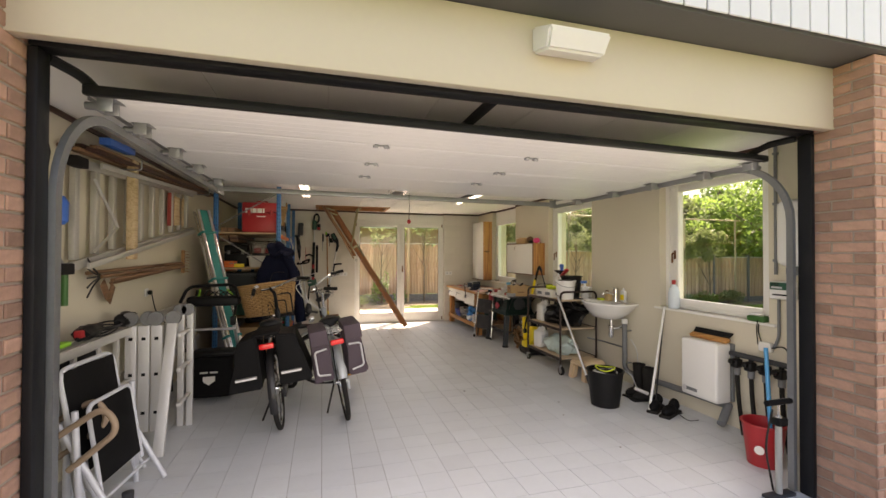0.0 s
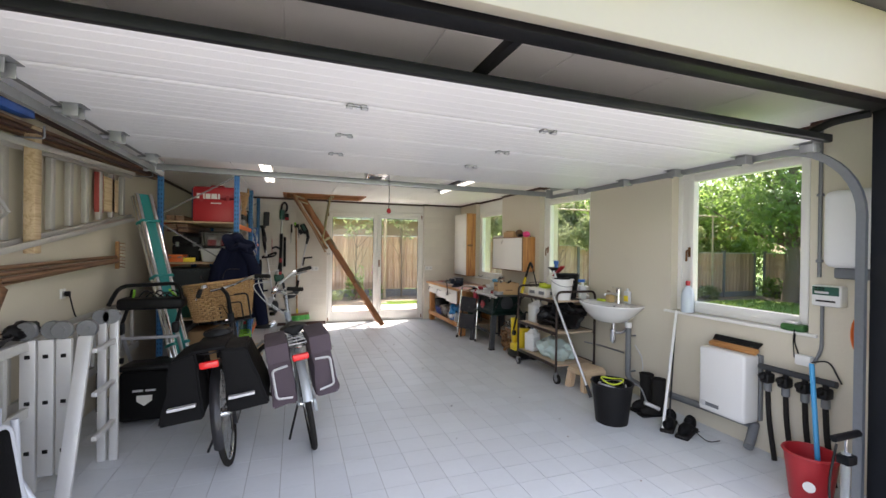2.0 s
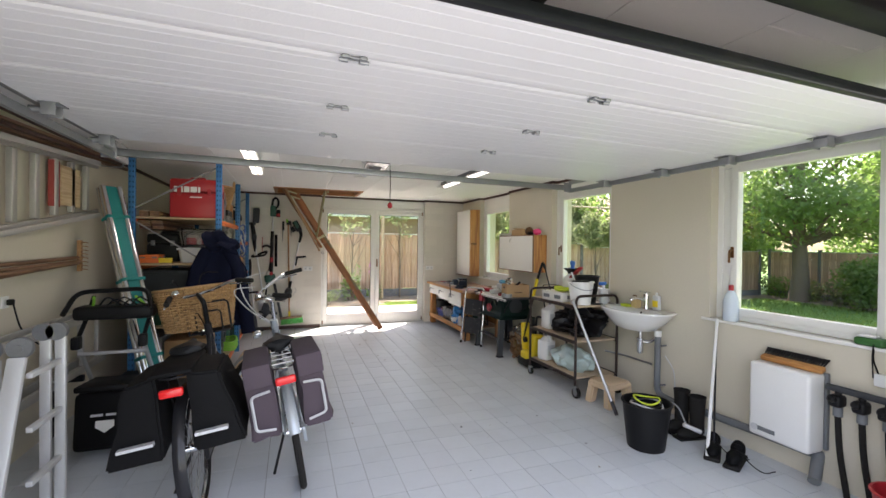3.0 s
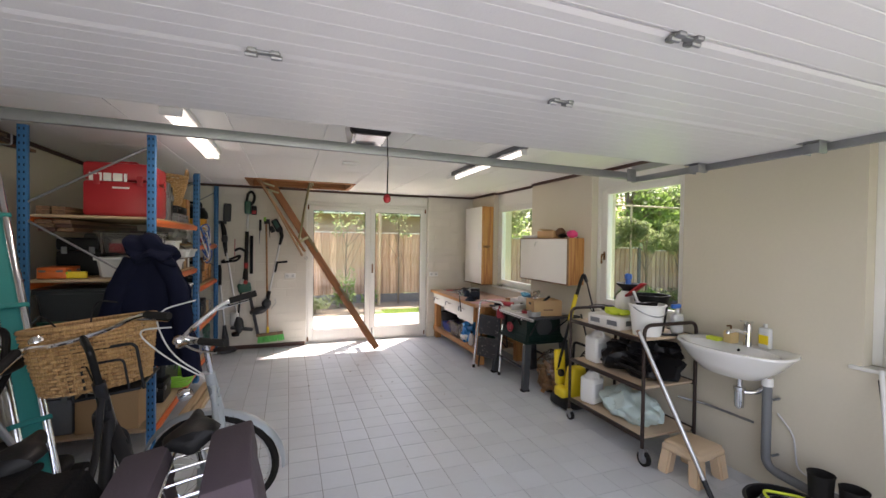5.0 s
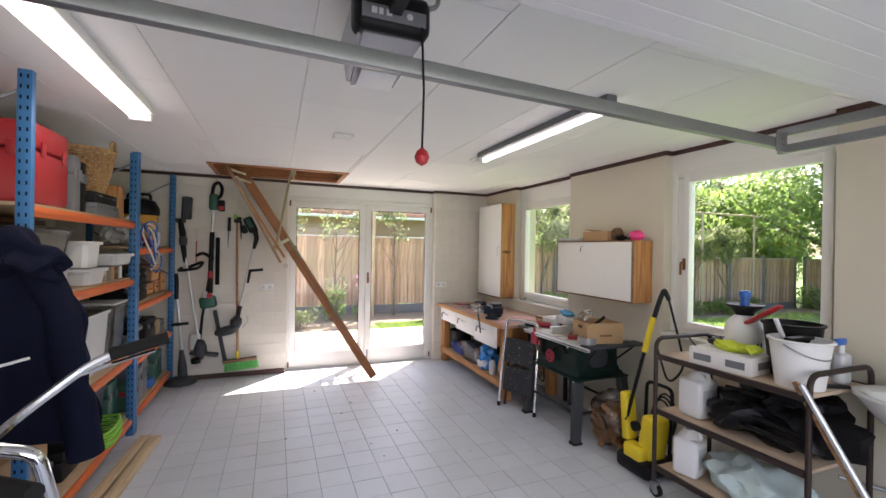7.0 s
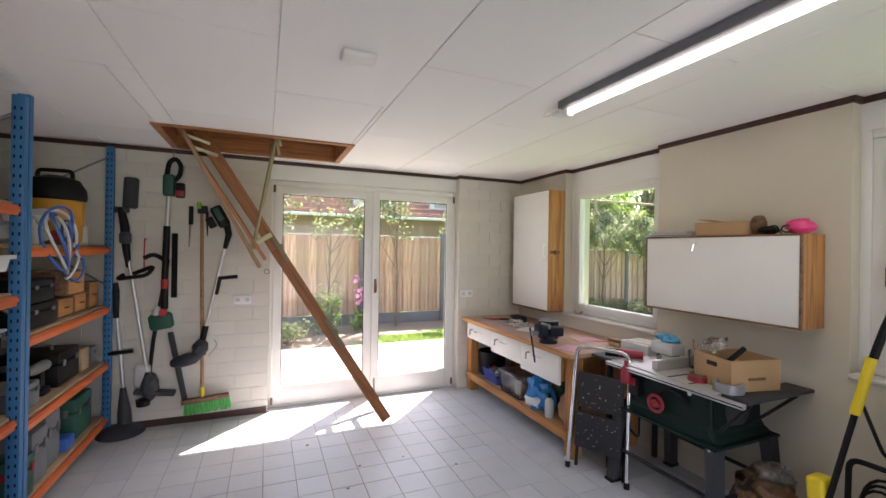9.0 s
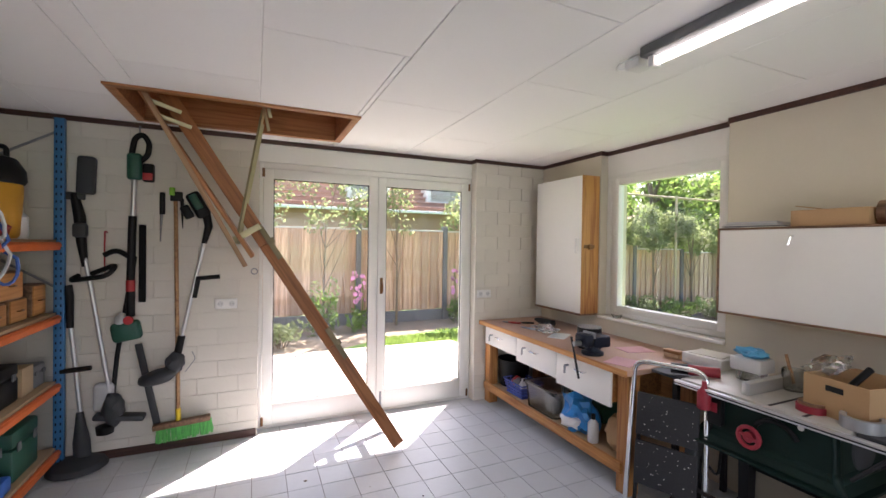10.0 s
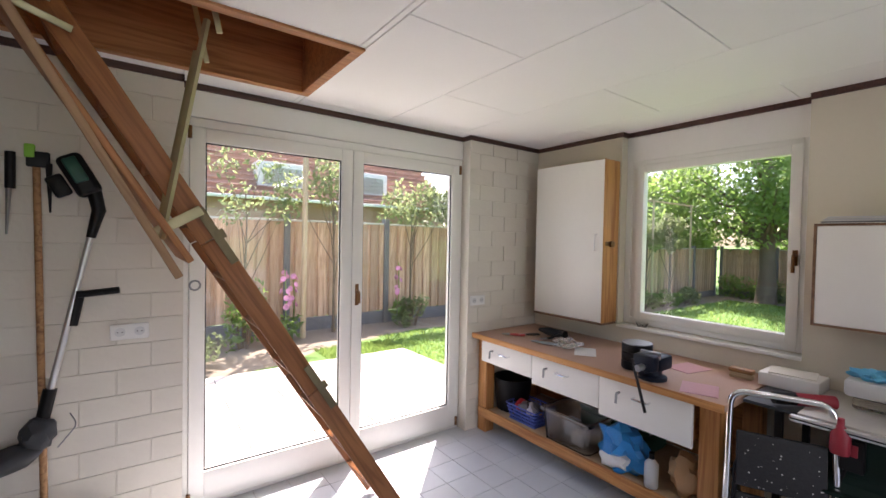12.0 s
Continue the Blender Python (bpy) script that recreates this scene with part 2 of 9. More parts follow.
def plate(bm, outline, z0, z1, m=None, bevel=0.0):
    """A flat outline of (x, y) pulled up from z0 to z1."""
    lo = [bm.verts.new((m or Matrix()) @ Vector((x, y, z0))) for x, y in outline]
    hi = [bm.verts.new((m or Matrix()) @ Vector((x, y, z1))) for x, y in outline]
    fs = [bm.faces.new(lo[::-1]), bm.faces.new(hi)]
    for i in range(len(lo)):
        j = (i + 1) % len(lo)
        fs.append(bm.faces.new((lo[i], lo[j], hi[j], hi[i])))
    if bevel:
        bmesh.ops.bevel(bm, geom=list({e for f in fs[:2] for e in f.edges}), offset=bevel, segments=2, affect="EDGES")
    return bm


def B():
    return bmesh.new()


def part(name, bm, material, parent=None, label="", smooth=True, loc=None, kind=""):
    """Links a bmesh as one mesh object under a thing or under a part."""
    me = bpy.data.meshes.new(name)
    bmesh.ops.recalc_face_normals(bm, faces=bm.faces[:])
    bm.to_mesh(me)
    bm.free()
    me.materials.append(M[material] if isinstance(material, str) else material)
    if smooth:
        me.shade_smooth()
        me.set_sharp_from_angle(angle=radians(38))
    ob = new(name, me)
    if loc is not None:
        ob.matrix_world = loc if isinstance(loc, Matrix) else Matrix.Translation(loc)
    if parent:
        ob.parent = parent
    return tagged(ob, label, kind=kind)


def thing(name, m, label, category, group="", kind=""):
    """An empty at the base of a thing; its parts are built round it."""
    ob = new(name)
    ob.empty_display_size = 0.1
    ob.matrix_world = m if isinstance(m, Matrix) else Matrix.Translation(m)
    return tagged(ob, label, category, group, kind)


def single(name, bm, material, m, label, category, group="", kind="", smooth=True):
    """A thing of one mesh."""
    ob = part(name, bm, material, None, "", smooth, m)
    return tagged(ob, label, category, group, kind)


def structure(name, bm, material, label, category, smooth=False):
    return tagged(part(name, bm, material, None, label, smooth), "", category, "", "structure")


def cuts(lo, hi, holes):
    """What is left of the stretch lo..hi without the holes."""
    spans = [(lo, hi)]
    for a, b in holes:
        spans = [s for x, y in spans for s in ((x, min(y, a)), (max(x, b), y)) if s[1] - s[0] > 0.02]
    return spans


LATER = []          # pieces of walls and floors, made at the end


def courses(parent, frame_m, width, height, holes, length, rise, joint, depth, material, limit=300, name="brick", start=0.0):
    """Bricks in running bond on a wall: frame_m maps (along, up, out) to the world."""
    LATER.append((parent, frame_m, width, height, holes, length, rise, joint, depth, material, limit, name, start))


def lay_courses(parent, fm, width, height, holes, length, rise, joint, depth, material, limit, name, start):
    rnd = random.Random(len(parent.name) + int(width * 100))
    cache, spare, count = {}, B(), 0
    row = 0
    z = 0.0
    while z < height - 0.02:
        top = min(z + rise - joint, height)
        for a, b in cuts(0, width, [(h[0], h[1]) for h in holes if h[2] < (z + top) / 2 < h[3]]):
            x = -start - (length / 2 if row % 2 else 0)
            while x < b:
                p, q = max(x, a), min(x + length - joint, b)
                x += length
                if q - p < 0.025:
                    continue
                key = (round(q - p, 2), round(top - z, 3))
                if count < limit:
                    if key not in cache:
                        bm = B()
                        w, hh = key[0], key[1]
                        pts = [(-w / 2, -hh / 2, 0), (w / 2, -hh / 2, 0), (w / 2, hh / 2, 0), (-w / 2, hh / 2, 0)]
                        c = 0.0016 if joint < 0.005 else 0.004
                        back = [bm.verts.new(v) for v in pts]
                        mid = [bm.verts.new((v[0], v[1], depth - c)) for v in pts]
                        front = [bm.verts.new((v[0] * (1 - 2 * c / w), v[1] * (1 - 2 * c / hh), depth)) for v in pts]
                        for i in range(4):
                            j = (i + 1) % 4
                            bm.faces.new((back[i], back[j], mid[j], mid[i]))
                            bm.faces.new((mid[i], mid[j], front[j], front[i]))
                        bm.faces.new(front)
                        me = bpy.data.meshes.new(name)
                        bmesh.ops.recalc_face_normals(bm, faces=bm.faces[:])
                        bm.to_mesh(me)
                        bm.free()
                        me.materials.append(M[material])
                        cache[key] = me
                    ob = new(name, cache[key])
                    ob.matrix_world = fm @ Matrix.Translation(((p + q) / 2, (z + top) / 2, rnd.uniform(-0.0012, 0.0008) * joint / 0.009)) @ pose(0, 0, 0, rnd.uniform(-0.25, 0.25) * joint / 0.009, rnd.uniform(-0.2, 0.2) * joint / 0.009, 0)
                    ob.parent = parent
                    count += 1
                else:
                    box(spare, (p, z, 0), (q, top, depth + rnd.uniform(-0.001, 0.001)), 0, fm)
        row += 1
        z += rise
    if len(spare.verts):
        part(name + "s_rest", spare, material, parent, "", False, None, "stuff")
    else:
        spare.free()


# ---- structure: the garage ----
XL, XR, XN = -1.30, 3.82, 3.90        # side walls, and the face of the window niches
YF, YB, YD = 2.60, 9.87, 9.97         # front opening, back wall, face of the garden doors
ZC = 2.42
WINDOWS = [(3.27, 4.42), (5.60, 6.73), (7.92, 9.04)]
HATCH = (0.25, 1.60, 9.00, 9.72)

floor = structure("floor", box(B(), (XL - 0.2, YF - 0.25, -0.15), (XR + 0.1, YB + 0.14, -0.004)), "grout", "grey-blue square ceramic tiles with dark joints", "floor")

# left wall
wall_left = structure("wall_left", box(B(), (XL - 0.30, YF, 0), (XL, YB + 0.3, 2.75)), "wall", "cream-painted block wall hung with tools and ladders", "wall")

# right wall: full below the sills, piers and niches above
bm = box(B(), (XR, YF, 0), (XR + 0.32, YB + 0.3, 0.945))
for a, b in cuts(YF, YB + 0.3, WINDOWS):
    box(bm, (XR, a, 0.945), (XR + 0.32, b, 2.75))
for a, b in WINDOWS:
    box(bm, (XN + 0.1, a, 2.25), (XR + 0.32, b, 2.75))
wall_right = structure("wall_right", bm, "wall", "cream-painted block wall with three windows", "wall")

# back wall with the garden doors
DX0, DX1 = 1.01, 3.0
bm = box(B(), (XL + 0.0005, YB + 0.006, 0), (DX0, YB + 0.3, 2.75))
box(bm, (DX1, YB + 0.006, 0), (XR - 0.0005, YB + 0.3, 2.75))
box(bm, (DX0, YD + 0.06, 2.236), (DX1, YB + 0.3, 2.75))
wall_back = structure("wall_back", bm, "mortar_white", "white-painted brick wall beside the garden doors", "wall")
courses(wall_back, Matrix(((-1, 0, 0, DX0), (0, 0, -1, YB + 0.006), (0, 1, 0, 0), (0, 0, 0, 1))), DX0 - XL, ZC, [], 0.285, 0.127, 0.0032, 0.006, "brick_white", 300, "brick")
courses(wall_back, Matrix(((-1, 0, 0, XR), (0, 0, -1, YB + 0.006), (0, 1, 0, 0), (0, 0, 0, 1))), XR - DX1, ZC, [], 0.285, 0.127, 0.0016, 0.006, "brick_white", 300, "brick")

# front wall: brick piers, header, inside cheeks
PL, PR = -0.70, 3.30
bm = box(B(), (XL - 0.9, 2.308, -0.05), (PL - 0.008, YF + 0.05, 2.63))
box(bm, (PR + 0.008, 2.308, -0.05), (XR + 0.9, YF + 0.05, 2.63))
box(bm, (PL - 0.008, YF - 0.04, 2.30), (PR + 0.008, YF + 0.05, 2.75))
wall_front = structure("wall_front", bm, "mortar", "red brick piers beside the garage opening", "wall")
for x0, sx in ((PL, -1), (PR, 1)):
    courses(wall_front, Matrix(((sx, 0, 0, x0), (0, 0, -1, 2.308), (0, 1, 0, -0.04), (0, 0, 0, 1))), 0.62, 2.67, [], 0.215, 0.0625, 0.011, 0.008, "red_brick", 300, "brick", 0.05)
    courses(wall_front, Matrix(((0, 0, -sx, x0 + sx * 0.008), (1, 0, 0, 2.302), (0, 1, 0, -0.04), (0, 0, 0, 1))), 0.31, 2.67, [], 0.215, 0.0625, 0.011, 0.008, "red_brick", 300, "brick", 0.1)
inner = box(B(), (XL, YF + 0.055, 0), (PL - 0.02, YF + 0.08, ZC))
box(inner, (PR + 0.02, YF + 0.055, 0), (XR, YF + 0.08, ZC))
box(inner, (PL - 0.02, YF + 0.055, 2.30), (PR + 0.02, YF + 0.08, ZC))
structure("wall_front_inside", inner, "wall", "cream-painted inner face beside the opening", "wall")

header = thing("header_board", (1.3, 2.5, 2.26), "cream-painted board above the garage opening", "fascia board", kind="structure")
part("board", box(B(), (-2.06, 0, 0), (2.04, 0.055, 0.372), 0.006), "cream", header)
structure("soffit", box(B(), (XL - 0.9, 2.27, 2.635), (XR + 0.9, 2.56, 2.66)), "soffit", "dark grey soffit strip under the cladding", "soffit")
cladding = structure("cladding", box(B(), (XL - 0.9, 2.26, 2.665), (XR + 0.9, 2.5, 3.45)), "soffit", "white vertical cladding boards with dark joints", "cladding")
for i in range(52):
    part("board", box(B(), (-0.0625, -0.010, 0), (0.0625, 0.0, 0.83), 0.003, None, 1), "cladding", cladding, "", False, (XL - 0.83 + i * 0.133, 2.258, 2.645))

# roof over the garage, with its eaves
structure("roof", box(B(), (XL - 0.9, 2.5, 2.76), (XR + 1.05, YB + 0.62, 2.95)), "soffit", "flat roof with dark grey eaves", "roof")

# ceiling boards with fine joints, and the loft hatch left open
def left_over(x0, x1, y0, y1):
    hx0, hx1, hy0, hy1 = HATCH
    if x1 <= hx0 or x0 >= hx1 or y1 <= hy0 or y0 >= hy1:
        return [(x0, x1, y0, y1)]
    out = [(x0, min(x1, hx0), y0, y1), (max(x0, hx1), x1, y0, y1), (max(x0, hx0), min(x1, hx1), y0, min(y1, hy0)), (max(x0, hx0), min(x1, hx1), max(y0, hy1), y1)]
    return [r for r in out if r[1] - r[0] > 0.01 and r[3] - r[2] > 0.01]


bm = B()
for i in range(-2, 7):
    x0 = 0.375 + (i - 0) * 0.6275
    y0 = 2.7 - (0.62 if i % 2 else 0.0) - 0.35
    while y0 < YB + 0.1:
        for r in left_over(max(x0, XL), min(x0 + 0.6275, XR + 0.1), max(y0, YF), min(y0 + 1.25, YB + 0.12)):
            if r[1] - r[0] > 0.02 and r[3] - r[2] > 0.02:
                box(bm, (r[0] + 0.0022, r[2] + 0.0022, ZC), (r[1] - 0.0022, r[3] - 0.0022, ZC + 0.012), 0.002, None, 1)
        y0 += 1.25
for r in left_over(XL, XR + 0.1, YF, YB + 0.12):
    box(bm, (r[0], r[2], ZC + 0.010), (r[1], r[3], ZC + 0.08))
structure("ceiling", bm, "ceiling", "white ceiling boards with fine joints", "ceiling")

# dark trim under the ceiling, following the niches and the door recess
def run(pts, w, h, z, inside):
    bm = B()
    for (x0, y0), (x1, y1) in zip(pts, pts[1:]):
        if abs(x1 - x0) > abs(y1 - y0):
            box(bm, (min(x0, x1), y0 - w, z), (max(x0, x1), y0, z + h))
        else:
            s = w * inside
            box(bm, (min(x0, x0 - s), min(y0, y1) - w, z), (max(x0, x0 - s), max(y0, y1), z + h))
    return bm


rp = [(XR, YF + 0.1)]
for a, b in WINDOWS:
    rp += [(XR, a), (XN, a), (XN, b), (XR, b)]
rp += [(XR, YB)]
structure("trim_right", run(rp, 0.016, 0.034, ZC - 0.034, 1), "trim", "dark brown ceiling trim", "trim")
structure("trim_back", run([(XL, YB), (DX0, YB), (DX0, YD), (DX1, YD), (DX1, YB), (XR, YB)], 0.016, 0.034, ZC - 0.0345, 1), "trim", "dark brown ceiling trim", "trim")
structure("trim_left", run([(XL, YF + 0.1), (XL, YB)], 0.016, 0.034, ZC - 0.034, -1), "trim", "dark brown ceiling trim", "trim")
structure("baseboard", box(B(), (XL, YB - 0.018, 0), (DX0 - 0.01, YB - 0.001, 0.058), 0.003), "trim", "dark brown wooden skirting", "baseboard")
structure("wall_above_doors", box(B(), (DX0, YD, 2.236), (DX1, YD + 0.055, ZC)), "white", "white board above the garden doors", "wall")


def frame_boards(bm, axis, u0, u1, z0, z1, w, d0, d1, bottom=None, bevel=0.004):
    """Four boards round an opening. axis: the axis along the wall."""
    bt = w if bottom is None else bottom
    for a, b, c, e in ((u0, u0 + w, z0, z1), (u1 - w, u1, z0, z1), (u0 + w, u1 - w, z0, z0 + bt), (u0 + w, u1 - w, z1 - w, z1)):
        if axis == "y":
            box(bm, (d0, a, c), (d1, b, e), bevel)
        else:
            box(bm, (a, d0, c), (b, d1, e), bevel)
    return bm


# the windows
for i, ((a, b), top, side) in enumerate(zip(WINDOWS, (2.245, 2.24, 2.20), (0.08, 0.07, 0.045))):
    w = thing("window_%d" % (i + 1), (XN, (a + b) / 2, 0.95), "white wooden window with a single tilting sash", "window", "", "structure")
    off = Vector((-XN, -(a + b) / 2, -0.95))
    loc = lambda bm: bmesh.ops.translate(bm, vec=off, verts=bm.verts[:])
    low = 0.955
    bm = frame_boards(B(), "y", a, b, low, top, 0.048, XN, XN + 0.09)
    box(bm, (XN + 0.004, b - 0.05 - side, low + 0.05), (XN + 0.086, b - 0.0485, top - 0.05), 0.004)
    loc(bm)
    part("window_frame", bm, "white", w)
    bm = frame_boards(B(), "y", a + 0.042, b - 0.042 - side, low + 0.042, top - 0.035, 0.056, XN - 0.014, XN + 0.05)
    loc(bm)
    sash = part("sash", bm, "white", w)
    bm = box(B(), (XN + 0.020, a + 0.09, low + 0.09), (XN + 0.026, b - 0.09 - side, top - 0.08))
    loc(bm)
    pane = part("pane", bm, "glass", w, "", False)
    pane.visible_shadow = False
    bm = box(B(), (XR - 0.022, a - 0.06 * (i == 0), 0.93), (XN + 0.0, b + 0.06 * (i == 0), 0.952), 0.004)
    loc(bm)
    part("window_sill", bm, "white", w)
    bm = box(B(), (XN, a, top), (XN + 0.09, b, ZC))
    loc(bm)
    part("top_board", bm, "white", w)
    hy = b - 0.062 - side if i < 2 else a + 0.062
    bm = box(B(), (XN - 0.022, hy - 0.013, 1.46), (XN - 0.014, hy + 0.013, 1.55), 0.003)
    tube(bm, bend([(XN - 0.018, hy, 1.52), (XN - 0.052, hy, 1.52), (XN - 0.054, hy, 1.42)], 0.02), 0.009, 8)
    loc(bm)
    M.setdefault("bronze", mat("bronze_handle", (0.20, 0.10, 0.045), 0.35, 0.8, 0.15, 10, 0.1, 60))
    part("handle", bm, "bronze", w, "bronze window handle")

# the garden doors
d = thing("door_1", (2.0, YD, 0.0), "white glazed double garden doors, closed", "door", "", "structure")
off = Vector((-2.0, -YD, 0))
def dp(name, bm, material, parent, label="", smooth=True):
    bmesh.ops.translate(bm, vec=off, verts=bm.verts[:])
    return part(name, bm, material, parent, label, smooth)
bm = B()
for x0, x1 in ((DX0 + 0.003, DX0 + 0.033), (DX1 - 0.033, DX1 - 0.003)):
    box(bm, (x0, YD, 0.0), (x1, YD + 0.09, 2.232), 0.004)
box(bm, (DX0 + 0.033, YD, 2.182), (DX1 - 0.033, YD + 0.09, 2.232), 0.004)
box(bm, (DX0 + 0.033, YD, 0.0), (DX1 - 0.033, YD + 0.09, 0.022), 0.004)
dp("door_frame", bm, "white", d)
for x0, x1, side in ((DX0 + 0.035, 2.018, 0), (2.022, DX1 - 0.035, 1)):
    leaf = dp("leaf", frame_boards(B(), "x", x0, x1, 0.028, 2.178, 0.078, YD - 0.012, YD + 0.045, 0.178), "white", d)
    g = dp("pane", box(B(), (x0 + 0.07, YD + 0.012, 0.2), (x1 - 0.07, YD + 0.018, 2.107)), "glass", d, "", False)
    g.visible_shadow = False
    dp("bead", frame_boards(B(), "x", x0 + 0.077, x1 - 0.077, 0.205, 2.101, 0.010, YD + 0.004, YD + 0.0115), "black_steel", d, "thin dark glazing bead")
    dp("hinge", tube(B(), [((x0, x1)[side], YD - 0.016, 2.11), ((x0, x1)[side], YD - 0.016, 2.18)], 0.011, 8), "bronze", d)
    dp("hinge", tube(B(), [((x0, x1)[side], YD - 0.016, 0.03), ((x0, x1)[side], YD - 0.016, 0.10)], 0.011, 8), "bronze", d)
bm = box(B(), (2.045, YD - 0.02, 1.10), (2.072, YD - 0.012, 1.25), 0.004)
tube(bm, bend([(2.058, YD - 0.018, 1.2), (2.058, YD - 0.055, 1.2), (2.058, YD - 0.058, 1.12)], 0.02), 0.009, 8)
dp("handle", bm, "bronze", d, "bronze door handle")
bm = box(B(), (2.05, YD - 0.022, 0.05), (2.07, YD - 0.012, 0.19), 0.003)
tube(bm, [(2.06, YD - 0.03, 0.04), (2.06, YD - 0.03, 0.17)], 0.006, 8)
dp("bolt", bm, "galv", d, "small steel floor bolt")

# ---- outside: ground, patio, fence, planting ----
def gz(x):
    """Height of the ground: it falls away gently towards the far side of the garden."""
    f = min(1.0, max(0.0, (x - 5.0) / 9.0))
    return -0.07 - 0.43 * f * f * (3 - 2 * f)


bm = B()
lines = [-900, 2, 5, 6, 7, 8, 9, 10, 11, 12, 13, 14, 900]
near_v = [bm.verts.new((x, -900, gz(x))) for x in lines]
far_v = [bm.verts.new((x, 900, gz(x))) for x in lines]
for k in range(len(lines) - 1):
    bm.faces.new((near_v[k], near_v[k + 1], far_v[k + 1], far_v[k]))
ground = structure("ground", bm, "lawn", "green lawn behind and beside the garage", "ground")
structure("pavement_front", box(B(), (-8, -9, -0.3), (10, 2.62, -0.012)), "drive", "grey paved drive in front of the garage", "pavement")
patio = structure("pavement_back", box(B(), (-3.0, YB + 0.3, -0.3), (4.06, 12.55, -0.06)), "mortar", "pale square patio slabs", "pavement")
rnd = random.Random(2)
for i in range(14):
    for j in range(5):
        part("slab", box(B(), (-0.247, -0.237, -0.03), (0.247, 0.237, 0), 0.006, None, 1), "paver", patio, "", False, (-2.75 + i * 0.502, 10.42 + j * 0.482, -0.045 + rnd.uniform(-0.002, 0.002)))
def soil_strip(name, runs, label):
    """Dark soil a little above the lawn, following its slope; runs of x, near y, far y."""
    bm = B()
    rows = [[bm.verts.new((x, y, gz(x) + dz)) for y, dz in ((a, -0.01), (a + 0.12, 0.025), (b, 0.03))] for x, a, b in runs]
    for p, q in zip(rows, rows[1:]):
        for k in range(2):
            bm.faces.new((p[k], q[k], q[k + 1], p[k + 1]))
    structure(name, bm, "soil", label, "ground")


soil_strip("soil_border", [(-6, 12.5, 14.5), (1.2, 12.5, 14.5), (2.3, 12.72, 14.5), (2.9, 13.1, 14.5), (4.2, 13.5, 14.5)] + [(5 + k, 13.65 - 0.1 * (k % 2), 14.5) for k in range(16)], "dark soil border along the fence")
soil_strip("soil_border_far", [(18.6, 8.6, 13.6), (18.9, 1.0, 13.6), (20.4, 0.5, 13.6)], "dark soil border under the shrubs")


def blades(name, areas, label, seed):
    g = np.random.default_rng(seed)
    vs, fs = [], []
    for x0, x1, y0, y1, n, hgt in areas:
        p = np.stack([g.uniform(x0, x1, n), g.uniform(y0, y1, n)], 1)
        a, h = g.uniform(0, 6.28, n), g.uniform(0.5, 1.2, n) * hgt
        for (x, y), t, hh in zip(p, a, h):
            k = len(vs)
            c, s, w = math.cos(t), math.sin(t), 0.008 + 0.1 * hh
            g0 = gz(x)
            vs += [(x - c * w, y - s * w, g0 - 0.01), (x + c * w, y + s * w, g0 - 0.01), (x + s * hh * 0.5, y - c * hh * 0.5, g0 + hh)]
            fs.append((k, k + 1, k + 2))
    me = bpy.data.meshes.new(name)
    me.from_pydata(vs, [], fs)
    me.materials.append(M["grass"])
    return tagged(new(name, me), label, "grass", "", "stuff")


blades("lawn_grass", [(2.9, 4.1, 12.56, 13.2, 2500, 0.05), (4.08, 7.5, 10.3, 13.5, 9000, 0.05), (7.5, 18.7, 5, 13.6, 14000, 0.08), (4.3, 16, 3, 10.3, 9000, 0.06)], "short sunlit green lawn grass", 4)


def fence(name, m, length, gap, label, fall=True):
    """Overlapping vertical boards between concrete posts on concrete planks."""
    f = thing(name, m, label, "fence", "garden fences")
    n = int(length / gap)
    g = random.Random(int(length))
    bmesh_board = bpy.data.meshes.new("board")
    bm = box(B(), (-0.0725, -0.009, 0.22), (0.0725, 0.009, 1.86), 0.004, None, 1)
    bm.to_mesh(bmesh_board)
    bm.free()
    bmesh_board.materials.append(M["fence"])
    count = int(length / 0.1)
    drop = lambda k: (gz(m.translation.x + (k + 0.5) * gap) + 0.07) if fall else 0.0
    for i in range(count):
        ob = new("board", bmesh_board)
        ob.parent = f
        ob.matrix_basis = Matrix.Translation((0.06 + i * 0.1, -0.008 if i % 2 else 0.024, drop(int((0.06 + i * 0.1) / gap)) + g.uniform(-0.012, 0.012))) @ pose(0, 0, 0, 0, g.uniform(-0.3, 0.3), g.uniform(-1.2, 1.2))
    for i in range(n + 1):
        part("post", box(B(), (-0.05, -0.06, -0.5), (0.05, 0.07, 1.98), 0.008), "fence_post", f, "dark grey concrete post", True).matrix_basis = Matrix.Translation((i * gap, 0, drop(i)))
    for i in range(n):
        at = Matrix.Translation((i * gap, 0, drop(i)))
        part("base_plank", box(B(), (0.05, -0.02, -0.3), (gap - 0.05, 0.03, 0.215), 0.005), "fence_post", f, "dark grey concrete base plank").matrix_basis = at
        for z in (0.5, 1.6):
            part("rail", box(B(), (0.05, 0.035, z - 0.03), (gap - 0.05, 0.06, z + 0.03), 0.004), "fence", f).matrix_basis = at
        part("cap_rail", box(B(), (0.05, -0.03, 1.86), (gap - 0.05, 0.05, 1.895), 0.005), "paver", f, "pale weathered cap rail").matrix_basis = at


fence("fence", Matrix.Translation((-6.5, 14.45, -0.03)), 26.3, 1.87, "brown timber board fence with grey concrete posts behind the patio")
fence("fence", Matrix.Translation((20.4, -0.5, -0.46)) @ pose(0, 0, 0, 0, 0, 90), 15.0, 1.87, "weathered timber board fence behind the shrubs and lawn", False)


